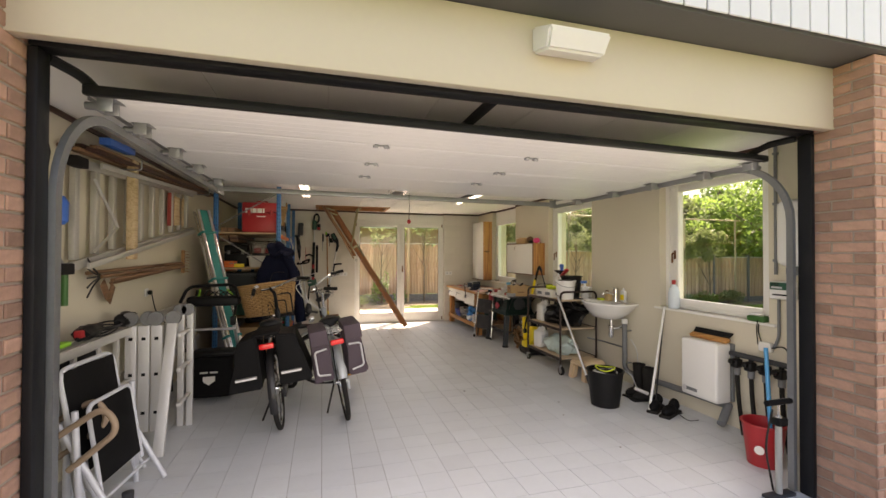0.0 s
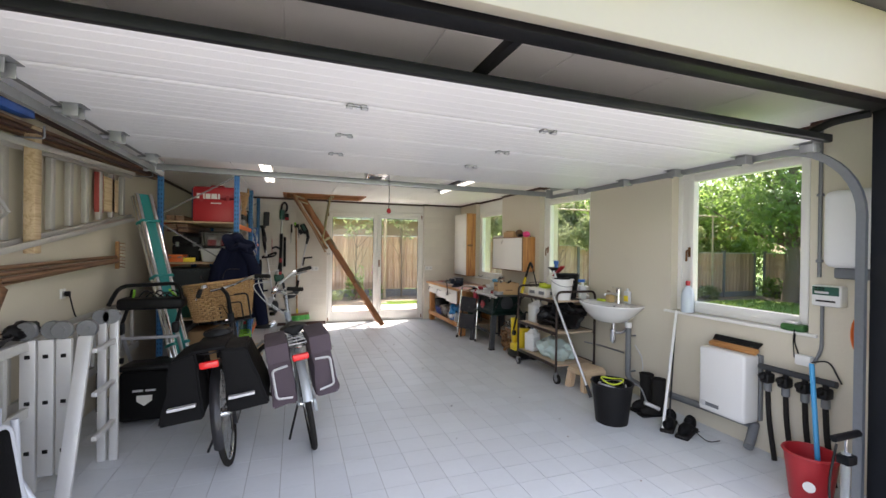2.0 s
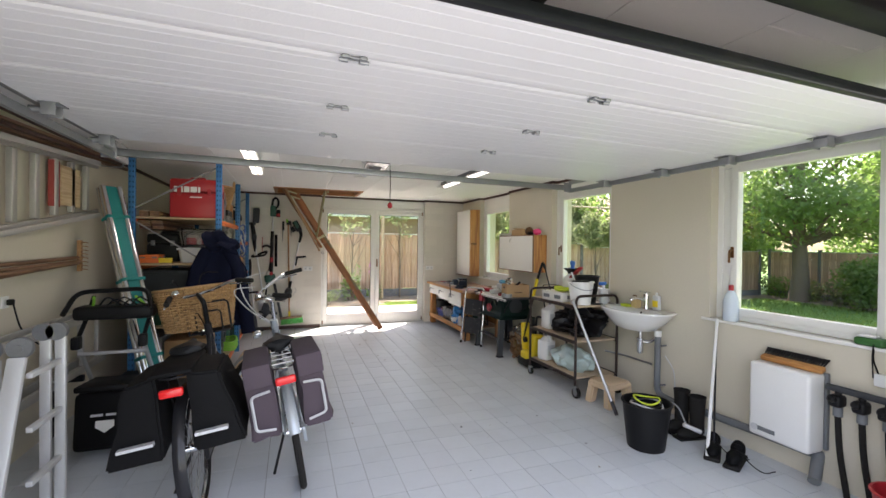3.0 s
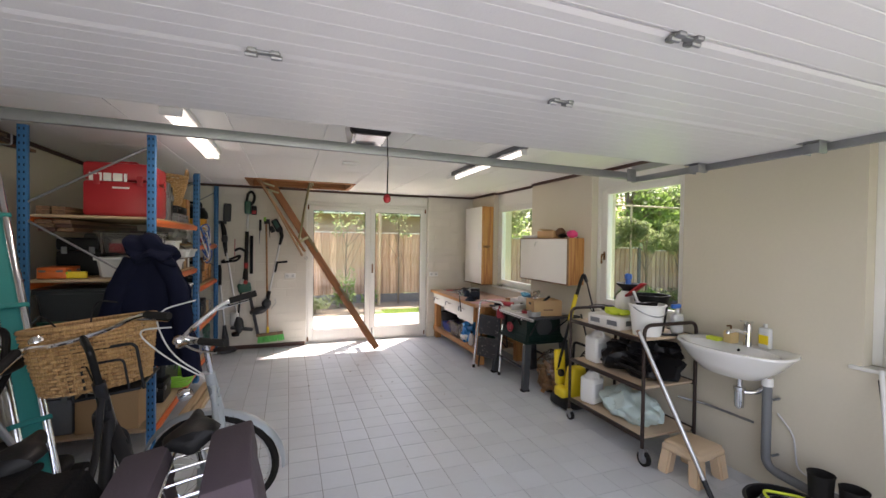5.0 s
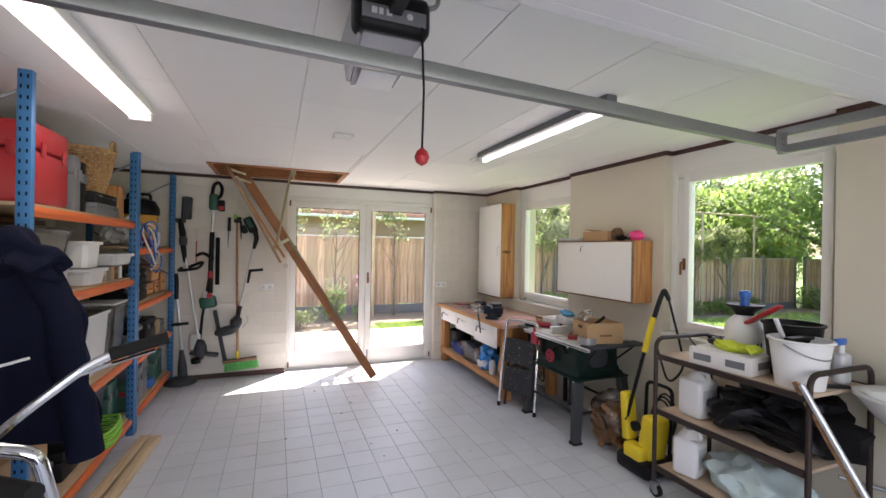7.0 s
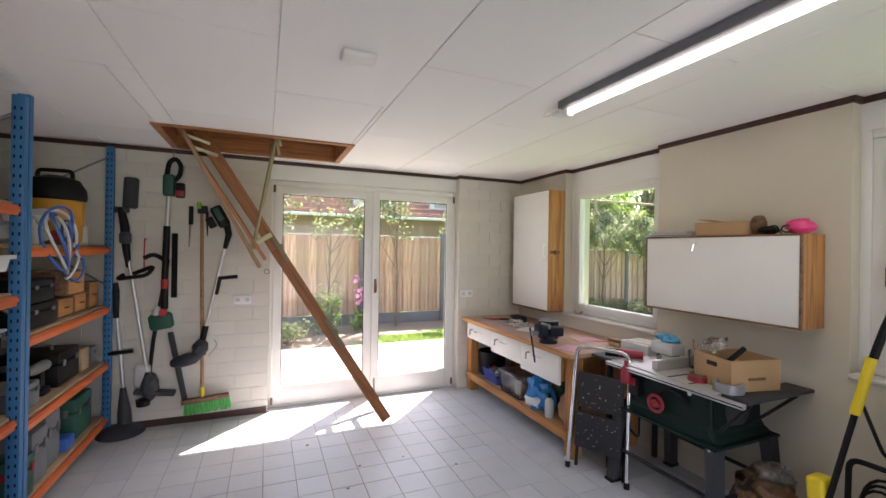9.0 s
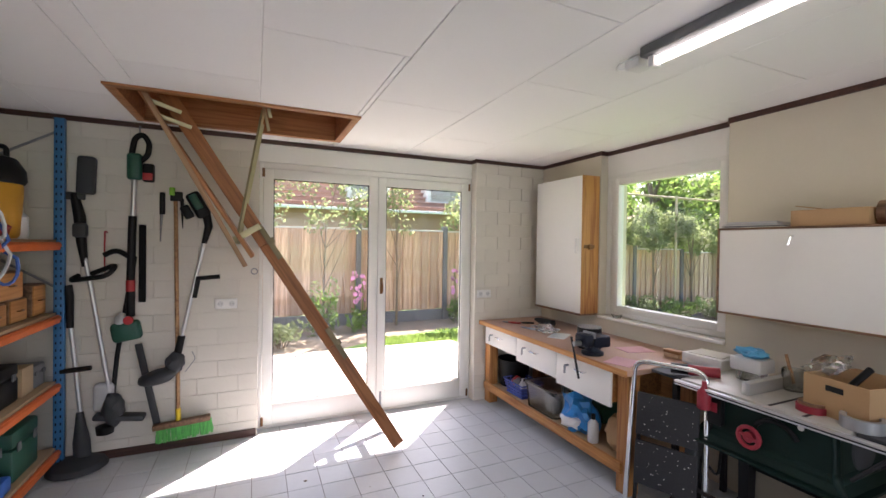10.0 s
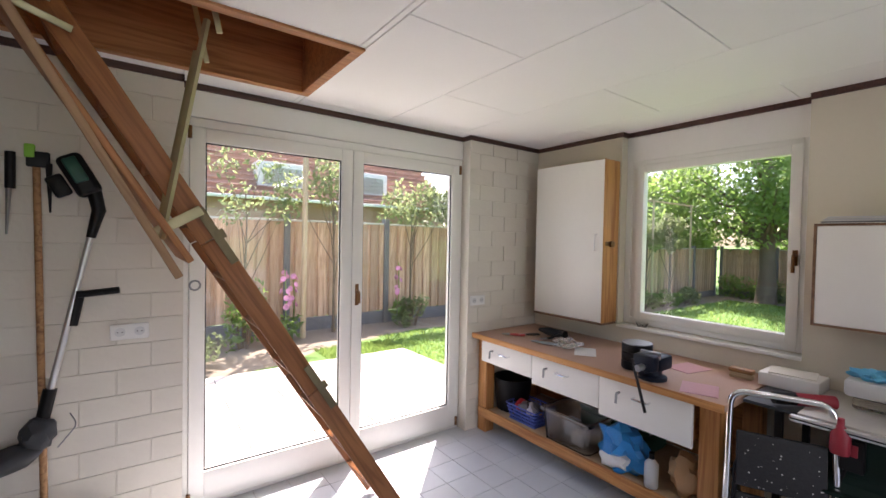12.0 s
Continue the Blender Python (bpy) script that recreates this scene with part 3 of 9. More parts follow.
def leaf_cloud(name, blobs, n, size, material, parent=None, seed=0, flat=0.35):
    """Many small leaves scattered in uneven clumps."""
    g = np.random.default_rng(seed)
    vs, fs = [], []
    w = np.array([b[3] * b[4] * b[5] for b in blobs]) ** 0.67
    for (cx, cy, cz, rx, ry, rz), k in zip(blobs, (w / w.sum() * n).astype(int)):
        d = g.normal(size=(k, 3))
        d /= np.linalg.norm(d, axis=1)[:, None]
        r = g.uniform(0.25, 1.0, k) ** 0.45
        p = d * r[:, None] * np.array([rx, ry, rz]) + np.array([cx, cy, cz]) + g.normal(size=(k, 3)) * 0.06 * np.array([rx, ry, rz])
        u = g.normal(size=(k, 3))
        u /= np.linalg.norm(u, axis=1)[:, None]
        up = d * 0.6 + np.array([0, 0, 0.8]) + g.normal(size=(k, 3)) * flat
        v = np.cross(up, u)
        v /= np.linalg.norm(v, axis=1)[:, None] + 1e-9
        s = g.uniform(0.6, 1.3, k)[:, None] * size
        base = len(vs)
        a, b, c, e = p - u * s, p + v * s * 0.45, p + u * s, p - v * s * 0.45
        vs += np.stack([a, b, c, e], 1).reshape(-1, 3).tolist()
        fs += [(base + 4 * i, base + 4 * i + 1, base + 4 * i + 2, base + 4 * i + 3) for i in range(k)]
    me = bpy.data.meshes.new(name)
    me.from_pydata(vs, [], fs)
    me.materials.append(M[material])
    ob = new(name, me)
    if parent:
        ob.parent = parent
    return ob


def tree(x, y, height, crown_z, crown_r, trunk_r, n, size, material, seed, label, flat=1.0, clumps=16):
    t = thing("tree", (x, y, gz(x)), label, "tree", "garden trees")
    g = random.Random(seed)
    top = height * 0.8
    pts = [Vector((g.uniform(-1, 1) * 0.05 * i * trunk_r * 4, g.uniform(-1, 1) * 0.05 * i * trunk_r * 4, top * i / 6)) for i in range(7)]
    bm = tube(B(), pts, trunk_r, 10, False, [trunk_r * (1.35 if i == 0 else 1.08 - 0.12 * i) for i in range(7)])
    blobs = []
    for i in range(clumps):
        a, q, z = g.uniform(0, 6.28), g.uniform(0.25, 1.0), g.uniform(0, 1)
        rr = crown_r * (0.55 + 0.45 * math.sin(math.pi * min(1, 0.15 + z * 0.85))) * q
        c = (rr * math.cos(a), rr * math.sin(a) * flat, crown_z + (height - crown_z) * z)
        s = crown_r * g.uniform(0.26, 0.46)
        blobs.append((*c, s, s * max(0.35, flat), s * 0.75))
        p0 = pts[min(6, 2 + int(z * 4))]
        mid = (p0 + Vector(c)) / 2 + Vector((0, 0, -0.05 * crown_r))
        tube(bm, [p0, mid, Vector(c)], 0.02, 6, False, [trunk_r * 0.42, trunk_r * 0.26, trunk_r * 0.08])
    part("trunk", bm, "bark", t)
    leaf_cloud("crown", blobs, n, size, material, t, seed)
    return t


def bush(x, y, rx, ry, h, n, size, material, seed, label, name="shrub"):
    g = random.Random(seed)
    t = thing(name, (x, y, gz(x)), label, "shrub", "garden shrubs")
    blobs = [(g.uniform(-rx, rx) * 0.75, g.uniform(-ry, ry) * 0.75, h * g.uniform(0.25, 0.8), rx * 0.42, ry * 0.45, h * 0.32) for _ in range(9)]
    bm = B()
    for b in blobs:
        tube(bm, [(b[0] * 0.3, b[1] * 0.3, 0), (b[0] * 0.6, b[1] * 0.6, b[2] * 0.6), b[:3]], 0.012, 5)
    part("stems", bm, "bark", t)
    leaf_cloud("leaves", blobs, n, size, material, t, seed)


tree(19.0, 12.5, 8.2, 2.9, 3.7, 0.27, 16000, 0.12, "leaf", 11, "broad green garden tree on the lawn", 1.0, 30)
tree(23.5, 5.5, 7.0, 1.6, 3.0, 0.2, 10000, 0.12, "leaf", 12, "leafy green tree behind the fence", 1.0, 22)
tree(24.0, 10.0, 7.4, 1.5, 3.2, 0.2, 11000, 0.12, "leaf_pale", 13, "pale green tree behind the fence", 1.0, 22)
tree(25.5, 12.8, 6.2, 1.4, 2.8, 0.2, 10000, 0.12, "leaf", 14, "leafy green tree behind the fence", 1.0, 22)
tree(14.6, 17.6, 5.6, 1.0, 2.5, 0.16, 8000, 0.11, "leaf", 17, "leafy green tree behind the fence", 1.0, 20)
tree(20.2, 17.8, 6.8, 1.0, 2.9, 0.2, 10000, 0.12, "leaf", 18, "leafy green tree behind the fence", 1.0, 24)
tree(23.6, 18.6, 6.6, 1.0, 2.9, 0.2, 9000, 0.12, "leaf_pale", 19, "pale green tree behind the fence", 1.0, 22)
tree(17.5, 18.5, 4.6, 1.5, 2.4, 0.18, 8500, 0.11, "leaf_pale", 15, "pale green tree behind the fence", 1.0, 18)
tree(11.8, 18.5, 4.2, 1.5, 2.2, 0.18, 7500, 0.11, "leaf_pale", 16, "pale green tree behind the fence", 1.0, 18)
for i, (x, s) in enumerate(((0.7, 21), (2.15, 22), (3.55, 23), (5.1, 24), (6.4, 25), (7.8, 26), (9.2, 27), (10.7, 28), (12.2, 29), (13.8, 30), (15.4, 31))):
    tree(x, 14.12, 2.75 + 0.1 * (i % 3), 1.95, 0.85 if i < 4 else 1.0, 0.03 if i > 3 else 0.022, 620 if i < 4 else 2600, 0.05, "leaf_pale", s, "young trained tree with sparse leaves by the fence", 0.3, 9)
for i in range(6):
    bush(19.5 + 0.2 * (i % 2), 4.6 + i * 1.75, 0.6, 0.95, 0.75 + 0.12 * (i % 3), 1500, 0.06, "leaf" if i % 2 else "leaf_pale", 40 + i, "low green shrub against the fence")
for i in range(6):
    bush(8.2 + i * 1.6, 13.95, 0.8, 0.32, 0.62, 1300, 0.045, "leaf_pale" if i % 2 else "leaf", 50 + i, "low green shrub along the fence")
for i in range(8):
    bush(6.4 + i * 1.9, 15.4, 1.25, 0.5, 2.75 + 0.15 * (i % 3), 2400, 0.065, "leaf" if i % 3 == 1 else "leaf_pale", 70 + i, "tall loose green hedge behind the fence", "hedge_shrub")
bush(18.4, 10.3, 0.9, 1.1, 1.8, 3200, 0.08, "leaf", 61, "rounded green bush on the lawn")
bush(2.05, 13.75, 0.28, 0.25, 0.95, 420, 0.05, "leaf", 62, "loose green plant in the border")
bush(1.35, 13.0, 0.4, 0.3, 0.4, 420, 0.045, "leaf_pale", 63, "low pale green plant in the border")
bush(5.0, 13.9, 0.25, 0.2, 0.6, 420, 0.05, "leaf_pale", 64, "spiky green plant in the border")
bush(0.4, 13.6, 0.4, 0.3, 0.9, 500, 0.05, "leaf", 65, "loose green plant in the border")


def hollyhock(x, y, h, seed):
    g = random.Random(seed)
    t = thing("hollyhock", (x, y, -0.06), "tall flower stem with pink blossoms", "flower", "pink flowers")
    part("stem", tube(B(), [(0, 0, 0), (0.03, 0.01, h * 0.6), (0.0, 0, h)], 0.008, 6), "leaf", t)
    for i in range(9):
        a, z = g.uniform(0, 6.28), h * g.uniform(0.5, 0.97)
        bm = lathe(B(), [(0.005, -0.02), (0.02, -0.01), (0.045, 0.012), (0.04, 0.014), (0.006, 0)], 9, Matrix.Translation((0.05 * math.cos(a), 0.05 * math.sin(a), z)) @ pose(0, 0, 0, 70, 0, math.degrees(a) + 90))
        part("blossom", bm, "flower", t)
    leaf_cloud("leaves", [(0, 0, h * 0.22, 0.16, 0.16, h * 0.2)], 40, 0.07, "leaf", t, seed)


hollyhock(2.62, 13.7, 1.15, 1)
hollyhock(2.8, 13.9, 1.05, 2)
hollyhock(4.75, 14.0, 1.2, 3)

# espalier poles over the shrubs
pole = thing("espalier_frame", (6.3, 14.1, -0.07), "pale wooden poles carrying a horizontal rail", "plant support")
M["pole"] = wood("pale_pole", (0.35, 0.26, 0.16), (0.5, 0.4, 0.27), 2)
for i in range(5):
    part("pole", tube(B(), [(i * 2.6, 0, -0.2), (i * 2.6, 0, 3.05)], 0.035, 8), "pole", pole)
part("rail", tube(B(), [(-0.2, 0.05, 3.0), (10.7, 0.05, 3.0)], 0.03, 8), "pole", pole)
stake = single("tree_stake", tube(B(), [(0, 0, -0.1), (0.02, 0, 3.4)], 0.045, 8), "pole", Matrix.Translation((2.98, 13.95, -0.06)), "round pale wooden stake beside the fence", "stake")

# the neighbours' house behind the fence
house = thing("house", (2.0, 24.0, -0.07), "brick neighbour house with a red tiled roof and white dormers", "house")
M["far_brick"] = mat("far_brown_brick", (0.34, 0.21, 0.15), 0.9, 0, 0.25, 3, 0.5, 14)
part("wall", box(B(), (-9, 0, 0), (11, 7, 3.2)), "far_brick", house)
bm = B()
for i in range(15):
    y, z = -0.35 + i * 0.30, 3.05 + i * 0.24
    for k in range(66):
        x = -9.4 + k * 0.315
        box(bm, (x, y, z), (x + 0.27, y + 0.36, z + 0.05), 0, Matrix.Translation((0, y, z)) @ pose(0, 0, 0, 0, 0, 0) @ Matrix.Translation((0, -y, -z)))
box(bm, (-9.4, 0, 3.0), (11.4, 3.4, 3.1))
for a in range(12):
    box(bm, (-9.4, 0.1 + a * 0.30, 3.1 + a * 0.24), (11.4, 4.2, 3.3 + a * 0.24))
part("roof", bm, "roof_tile", house, "red tiled roof", False)
for x in (2.6, 6.3):
    part("dormer", box(B(), (x, 0.5, 3.45), (x + 1.9, 3.6, 4.55), 0.03), "white", house, "white boxed dormer")
    part("window", box(B(), (x + 0.2, 0.46, 3.65), (x + 1.7, 0.5, 4.35), 0.01), "glass", house, "dark dormer window")
gutter = part("gutter", box(B(), (-9.5, -0.5, 2.98), (11.5, -0.36, 3.1), 0.02), "white", house, "white gutter")
shed = thing("shed", (19.0, 28.0, gz(19.0)), "pale neighbour house gable behind the trees", "house")
part("wall", box(B(), (0, -3, 0), (5, 3.5, 3.4)), "concrete", shed, "pale rendered wall")
bm = B()
plate(bm, [(-3.4, 3.3), (3.9, 3.3), (0.25, 5.8)], -0.3, 5.4, Matrix(((0, 0, 1, 0), (1, 0, 0, 0), (0, 1, 0, 0), (0, 0, 0, 1))))
part("roof", bm, "roof_tile", shed, "red tiled roof")

# ---- garage door and its gear ----
M["tube_glow"] = glow("fluorescent_tube", (1.0, 0.97, 0.88), 0.9)
M["plastic_white"] = mat("white_plastic", (0.78, 0.78, 0.76), 0.4, 0, 0.03, 6, 0.04, 60, 0, 0.05, (0.5, 0.46, 0.38))
M["plastic_black"] = mat("black_plastic", (0.009, 0.009, 0.0095), 0.45, 0, 0.2, 8, 0.12, 70)
M["plastic_grey"] = mat("grey_plastic", (0.16, 0.17, 0.18), 0.5, 0, 0.12, 8, 0.1, 70)
M["plastic_red"] = mat("red_plastic", (0.40, 0.022, 0.027), 0.4, 0, 0.1, 6, 0.06, 60, 0, 0.1, (0.3, 0.05, 0.05))
M["plastic_green"] = mat("dark_green_plastic", (0.015, 0.09, 0.06), 0.45, 0, 0.12, 6, 0.08, 60)
M["lime"] = mat("lime_green_plastic", (0.22, 0.55, 0.05), 0.5, 0, 0.1, 6, 0.08, 60)
M["blue_paint"] = mat("blue_powder_coat", (0.03, 0.16, 0.36), 0.45, 0, 0.12, 5, 0.1, 60, 0, 0.15, (0.1, 0.14, 0.2))
M["orange_paint"] = mat("orange_powder_coat", (0.72, 0.15, 0.03), 0.45, 0, 0.1, 5, 0.1, 60, 0, 0.12, (0.4, 0.14, 0.06))
M["chipboard"] = mat("chipboard", (0.46, 0.33, 0.20), 0.85, 0, 0.15, 10, 0.5, 90, 0, 0.2, (0.3, 0.2, 0.12))
M["clear"] = glass("clear_plastic", (0.93, 0.94, 0.93), 0.25)
M["milky"] = mat("milky_plastic", (0.60, 0.61, 0.61), 0.35, 0, 0.06, 5, 0.05, 50)
M["cardboard"] = mat("cardboard", (0.45, 0.28, 0.14), 0.85, 0, 0.08, 6, 0.3, 90)
M["navy"] = mat("navy_cloth", (0.009, 0.011, 0.026), 0.9, 0, 0.3, 12, 0.9, 160)
M["cloth_black"] = mat("black_coated_cloth", (0.007, 0.007, 0.0075), 0.65, 0, 0.25, 8, 0.4, 120)
M["cloth_maroon"] = mat("maroon_grey_cloth", (0.075, 0.055, 0.068), 0.85, 0, 0.2, 8, 0.7, 200)
M["reflect"] = mat("reflective_strip", (0.62, 0.62, 0.63), 0.3, 0.2, 0.05, 8, 0.05, 60)
M["wicker"] = wood("wicker", (0.26, 0.13, 0.05), (0.52, 0.32, 0.14), 2, 3)
M["paper"] = mat("paper", (0.72, 0.70, 0.66), 0.85, 0, 0.06, 5, 0.1, 60)
M["teal"] = mat("teal_fabric", (0.0, 0.20, 0.19), 0.6, 0, 0.15, 6, 0.3, 120)
M["old_wood"] = wood("old_brown_wood", (0.10, 0.05, 0.025), (0.24, 0.13, 0.07), 1)
M["raw_wood"] = wood("raw_timber", (0.45, 0.31, 0.17), (0.62, 0.47, 0.29), 1)

M["brass_steel"] = mat("yellow_zinc_steel", (0.46, 0.42, 0.26), 0.45, 0.6, 0.15, 10, 0.1, 60)

gd = thing("sectional_door", Matrix.Translation((1.295, 2.86, 2.156)) @ pose(0, 0, 0, 0, 0.6, 0), "white ribbed sectional garage door, open under the ceiling", "garage door")
edges = [0.0, 0.42, 0.95, 1.47, 2.17]
for a, b in zip(edges, edges[1:]):
    bm = B()
    prof = [(a + 0.002, 0.004)]
    y = a + 0.02
    k = 0
    while y < b - 0.03:
        prof += [(y, 0.0), (y + 0.030, 0.0), (y + 0.0318, 0.0009), (y + 0.0345, 0.0009), (y + 0.0365, 0.0)] if k % 2 == 0 else [(y, 0.0), (y + 0.03, 0.0)]
        y += 0.038
        k += 1
    prof += [(b - 0.002, 0.004), (b - 0.002, 0.042), (a + 0.002, 0.042)]
    lo = [bm.verts.new((-1.92, p, z)) for p, z in prof]
    hi = [bm.verts.new((1.92, p, z)) for p, z in prof]
    bm.faces.new(lo)
    bm.faces.new(hi[::-1])
    for i in range(len(prof)):
        j = (i + 1) % len(prof)
        bm.faces.new((lo[i], lo[j], hi[j], hi[i]))
    part("section", bm, "door_panel", gd, "", False)
part("bottom_seal", box(B(), (-1.93, -0.034, -0.006), (1.93, -0.001, 0.038), 0.007), "black_steel", gd, "dark brown-black bottom edge with rubber seal")
for y in edges[1:-1]:
    for x in (-0.61, 0.40):
        bm = box(B(), (x - 0.045, y - 0.011, -0.007), (x + 0.045, y + 0.011, 0.0), 0.002)
        for s in (-1, 1):
            box(bm, (x + s * 0.03 - 0.012, y - 0.024, -0.012), (x + s * 0.03 + 0.012, y + 0.024, 0.0), 0.003)
            tube(bm, [(x + s * 0.05, y, -0.012), (x + s * 0.02, y, -0.012)], 0.007, 8)
        part("hinge", bm, "galv", gd, "small steel hinge")
for y in (0.05, 0.42, 0.95, 1.47, 2.1):
    for s in (-1, 1):
        bm = box(B(), (s * 1.86 - 0.04, y - 0.05, -0.005), (s * 1.86 + 0.04, y + 0.05, -0.001), 0.001)
        for q in (-0.045, 0.02):
            box(bm, (s * 1.86 - 0.032, y + q, -0.06), (s * 1.86 + 0.028, y + q + 0.004, -0.005), 0.001)
        box(bm, (s * 1.86 - 0.032, y - 0.041, -0.06), (s * 1.86 - 0.028, y + 0.02, -0.012), 0.001)
        tube(bm, [(s * 1.86, y, -0.03), (s * 1.95, y, -0.03)], 0.017, 10)
        part("roller_bracket", bm, "galv", gd, "steel roller bracket")

fr = thing("door_frame", (1.3, YF + 0.03, 0), "black steel frame round the garage opening", "door frame", kind="structure")
for s in (-1, 1):
    part("post", box(B(), (s * 1.981 - 0.017, -0.03, 0), (s * 1.981 + 0.017, 0.05, 2.26), 0.006), "black_steel", fr)
part("lintel", box(B(), (-1.995, -0.03, 2.262), (1.995, 0.06, 2.32), 0.006), "black_steel", fr)


def rail_sweep(bm, pts, w, h, side):
    """A rectangular rail along points in the plane x = const."""
    rings = []
    n = len(pts)
    for i, (y, z) in enumerate(pts):
        a, b = pts[max(0, i - 1)], pts[min(n - 1, i + 1)]
        d = Vector((0, b[0] - a[0], b[1] - a[1])).normalized()
        nn = Vector((0, -d.z, d.y))
        c = Vector((side, y, z))
        rings.append([bm.verts.new(c + Vector((sx * w / 2, 0, 0)) + nn * (sz * h / 2)) for sx, sz in ((-1, -1), (1, -1), (1, 1), (-1, 1))])
    for a, b in zip(rings, rings[1:]):
        for k in range(4):
            bm.faces.new((a[k], a[(k + 1) % 4], b[(k + 1) % 4], b[k]))
    bm.faces.new(rings[0][::-1])
    bm.faces.new(rings[-1])
    return bm


for x, s in ((-0.655, -1), (3.235, 1)):
    tr = thing("door_track", (x, YF + 0.1, 0), "galvanised curved track of the garage door", "track", "door tracks")
    path = [(0, 0.01), (0, 1.72)] + [(0.40 * (1 - math.cos(t)), 1.72 + 0.40 * math.sin(t)) for t in [math.pi / 2 * k / 10 for k in range(1, 11)]] + [(2.86, 2.12)]
    bm = rail_sweep(B(), path, 0.026, 0.040, 0)
    part("rail", bm, "galv", tr)
    part("upper_rail", rail_sweep(B(), [(0.25, 2.205), (2.86, 2.205)], 0.025, 0.04, 0), "galv", tr)
    for y in (1.0,):
        part("hanger", box(B(), (-0.015, y - 0.02, 2.22), (0.015, y + 0.02, 2.415), 0.002), "galv", tr)
    part("spring_bracket", tube(B(), bend([(s * 0.02, -0.02, 2.25), (s * -0.03, 0.12, 2.24), (s * -0.06, 0.30, 2.17)], 0.05), 0.022, 8), "black_steel", tr, "black bracket at the head of the track")

bar = thing("cross_bar", Matrix.Translation((1.25, 5.43, 2.145)) @ pose(0, 0, 0, 0, 0, 3.2), "grey steel bar joining the door tracks", "steel bar")
part("profile", box(B(), (-1.98, -0.018, -0.025), (1.98, 0.018, 0.025), 0.004), "galv", bar)
for s in (-1, 1):
    plt = part("end_plate", box(B(), (s * 1.93 - 0.045, -0.026, -0.045), (s * 1.93 + 0.045, -0.0205, 0.05), 0.002), "galv", bar, "steel end plate")
    for z in (-0.012, 0.016):
        part("bolt", tube(B(), [(s * 1.93, -0.034, z), (s * 1.93, -0.0262, z)], 0.009, 6), "galv", plt)

op = thing("door_opener", (1.2, 5.42, 2.19), "black garage door opener box with a white lamp cover", "door opener")
part("body", box(B(), (-0.118, 0, 0.05), (0.118, 0.10, 0.175), 0.03, None, 4), "plastic_black", op)
M["mirror_grey"] = mat("shiny_grey_plastic", (0.42, 0.42, 0.44), 0.16, 0.7, 0.05, 6, 0.0, 60)
bm = B()
lo = [bm.verts.new(v) for v in ((-0.10, 0.015, 0.045), (0.10, 0.015, 0.045), (0.085, 0.36, 0.0), (-0.085, 0.36, 0.0))]
hi = [bm.verts.new(v) for v in ((-0.115, 0.06, 0.17), (0.115, 0.06, 0.17), (0.11, 0.38, 0.17), (-0.11, 0.38, 0.17))]
bm.faces.new(lo[::-1])
bm.faces.new(hi)
for k in range(4):
    bm.faces.new((lo[k], lo[(k + 1) % 4], hi[(k + 1) % 4], hi[k]))
bmesh.ops.bevel(bm, geom=bm.edges[:], offset=0.012, segments=2, affect="EDGES")
part("lamp_housing", bm, "mirror_grey", op, "shiny grey lamp housing")
part("lamp_cover", box(B(), (-0.062, 0.19, -0.004), (0.062, 0.31, 0.002), 0.002, pose(0, 0, 0.024, -7.4, 0, 0)), "plastic_white", op, "white lamp cover")
part("face_plate", box(B(), (-0.098, -0.004, 0.075), (0.098, 0.004, 0.118), 0.003), "plastic_grey", op, "grey label plate with pale marks")
for k, w in enumerate((0.016, 0.012, 0.016)):
    part("mark", box(B(), (-0.070 + k * 0.022, -0.0065, 0.088), (-0.070 + k * 0.022 + w, -0.004, 0.106)), "reflect", op, "pale bar on the plate")
part("button", lathe(B(), [(0.010, 0), (0.009, 0.004)], 12, Matrix.Translation((0.045, -0.004, 0.097)) @ pose(0, 0, 0, 90, 0, 0)), "reflect", op, "round pale button")
for x in (-0.03, 0.05):
    part("mounting_strap", box(B(), (x - 0.012, 0.04, 0.165), (x + 0.012, 0.07, 0.225), 0.002), "galv", op)
part("rail", box(B(), (-0.02, -2.76, 0.095), (0.02, 0.0, 0.14), 0.004), "black_steel", op, "dark drive rail")
for x in (-0.14, 0.14):
    part("mount", tube(B(), bend([(x * 0.75, 0.05, 0.16), (x * 1.1, 0.05, 0.18), (x * 1.1, 0.05, 0.23)], 0.02), 0.008, 6), "galv", op)
cord = thing("pull_cord", (1.285, 5.40, 1.87), "black release cord with a red knob", "pull cord")
part("cord", tube(B(), [(0, 0, 0.015), (0.004, 0.004, 0.2), (0, 0.02, 0.40)], 0.0035, 6), "plastic_black", cord)
part("knob", lathe(B(), [(0.004, -0.026), (0.017, -0.018), (0.023, 0), (0.017, 0.016), (0.006, 0.026)], 14), "plastic_red", cord, "red plastic knob")

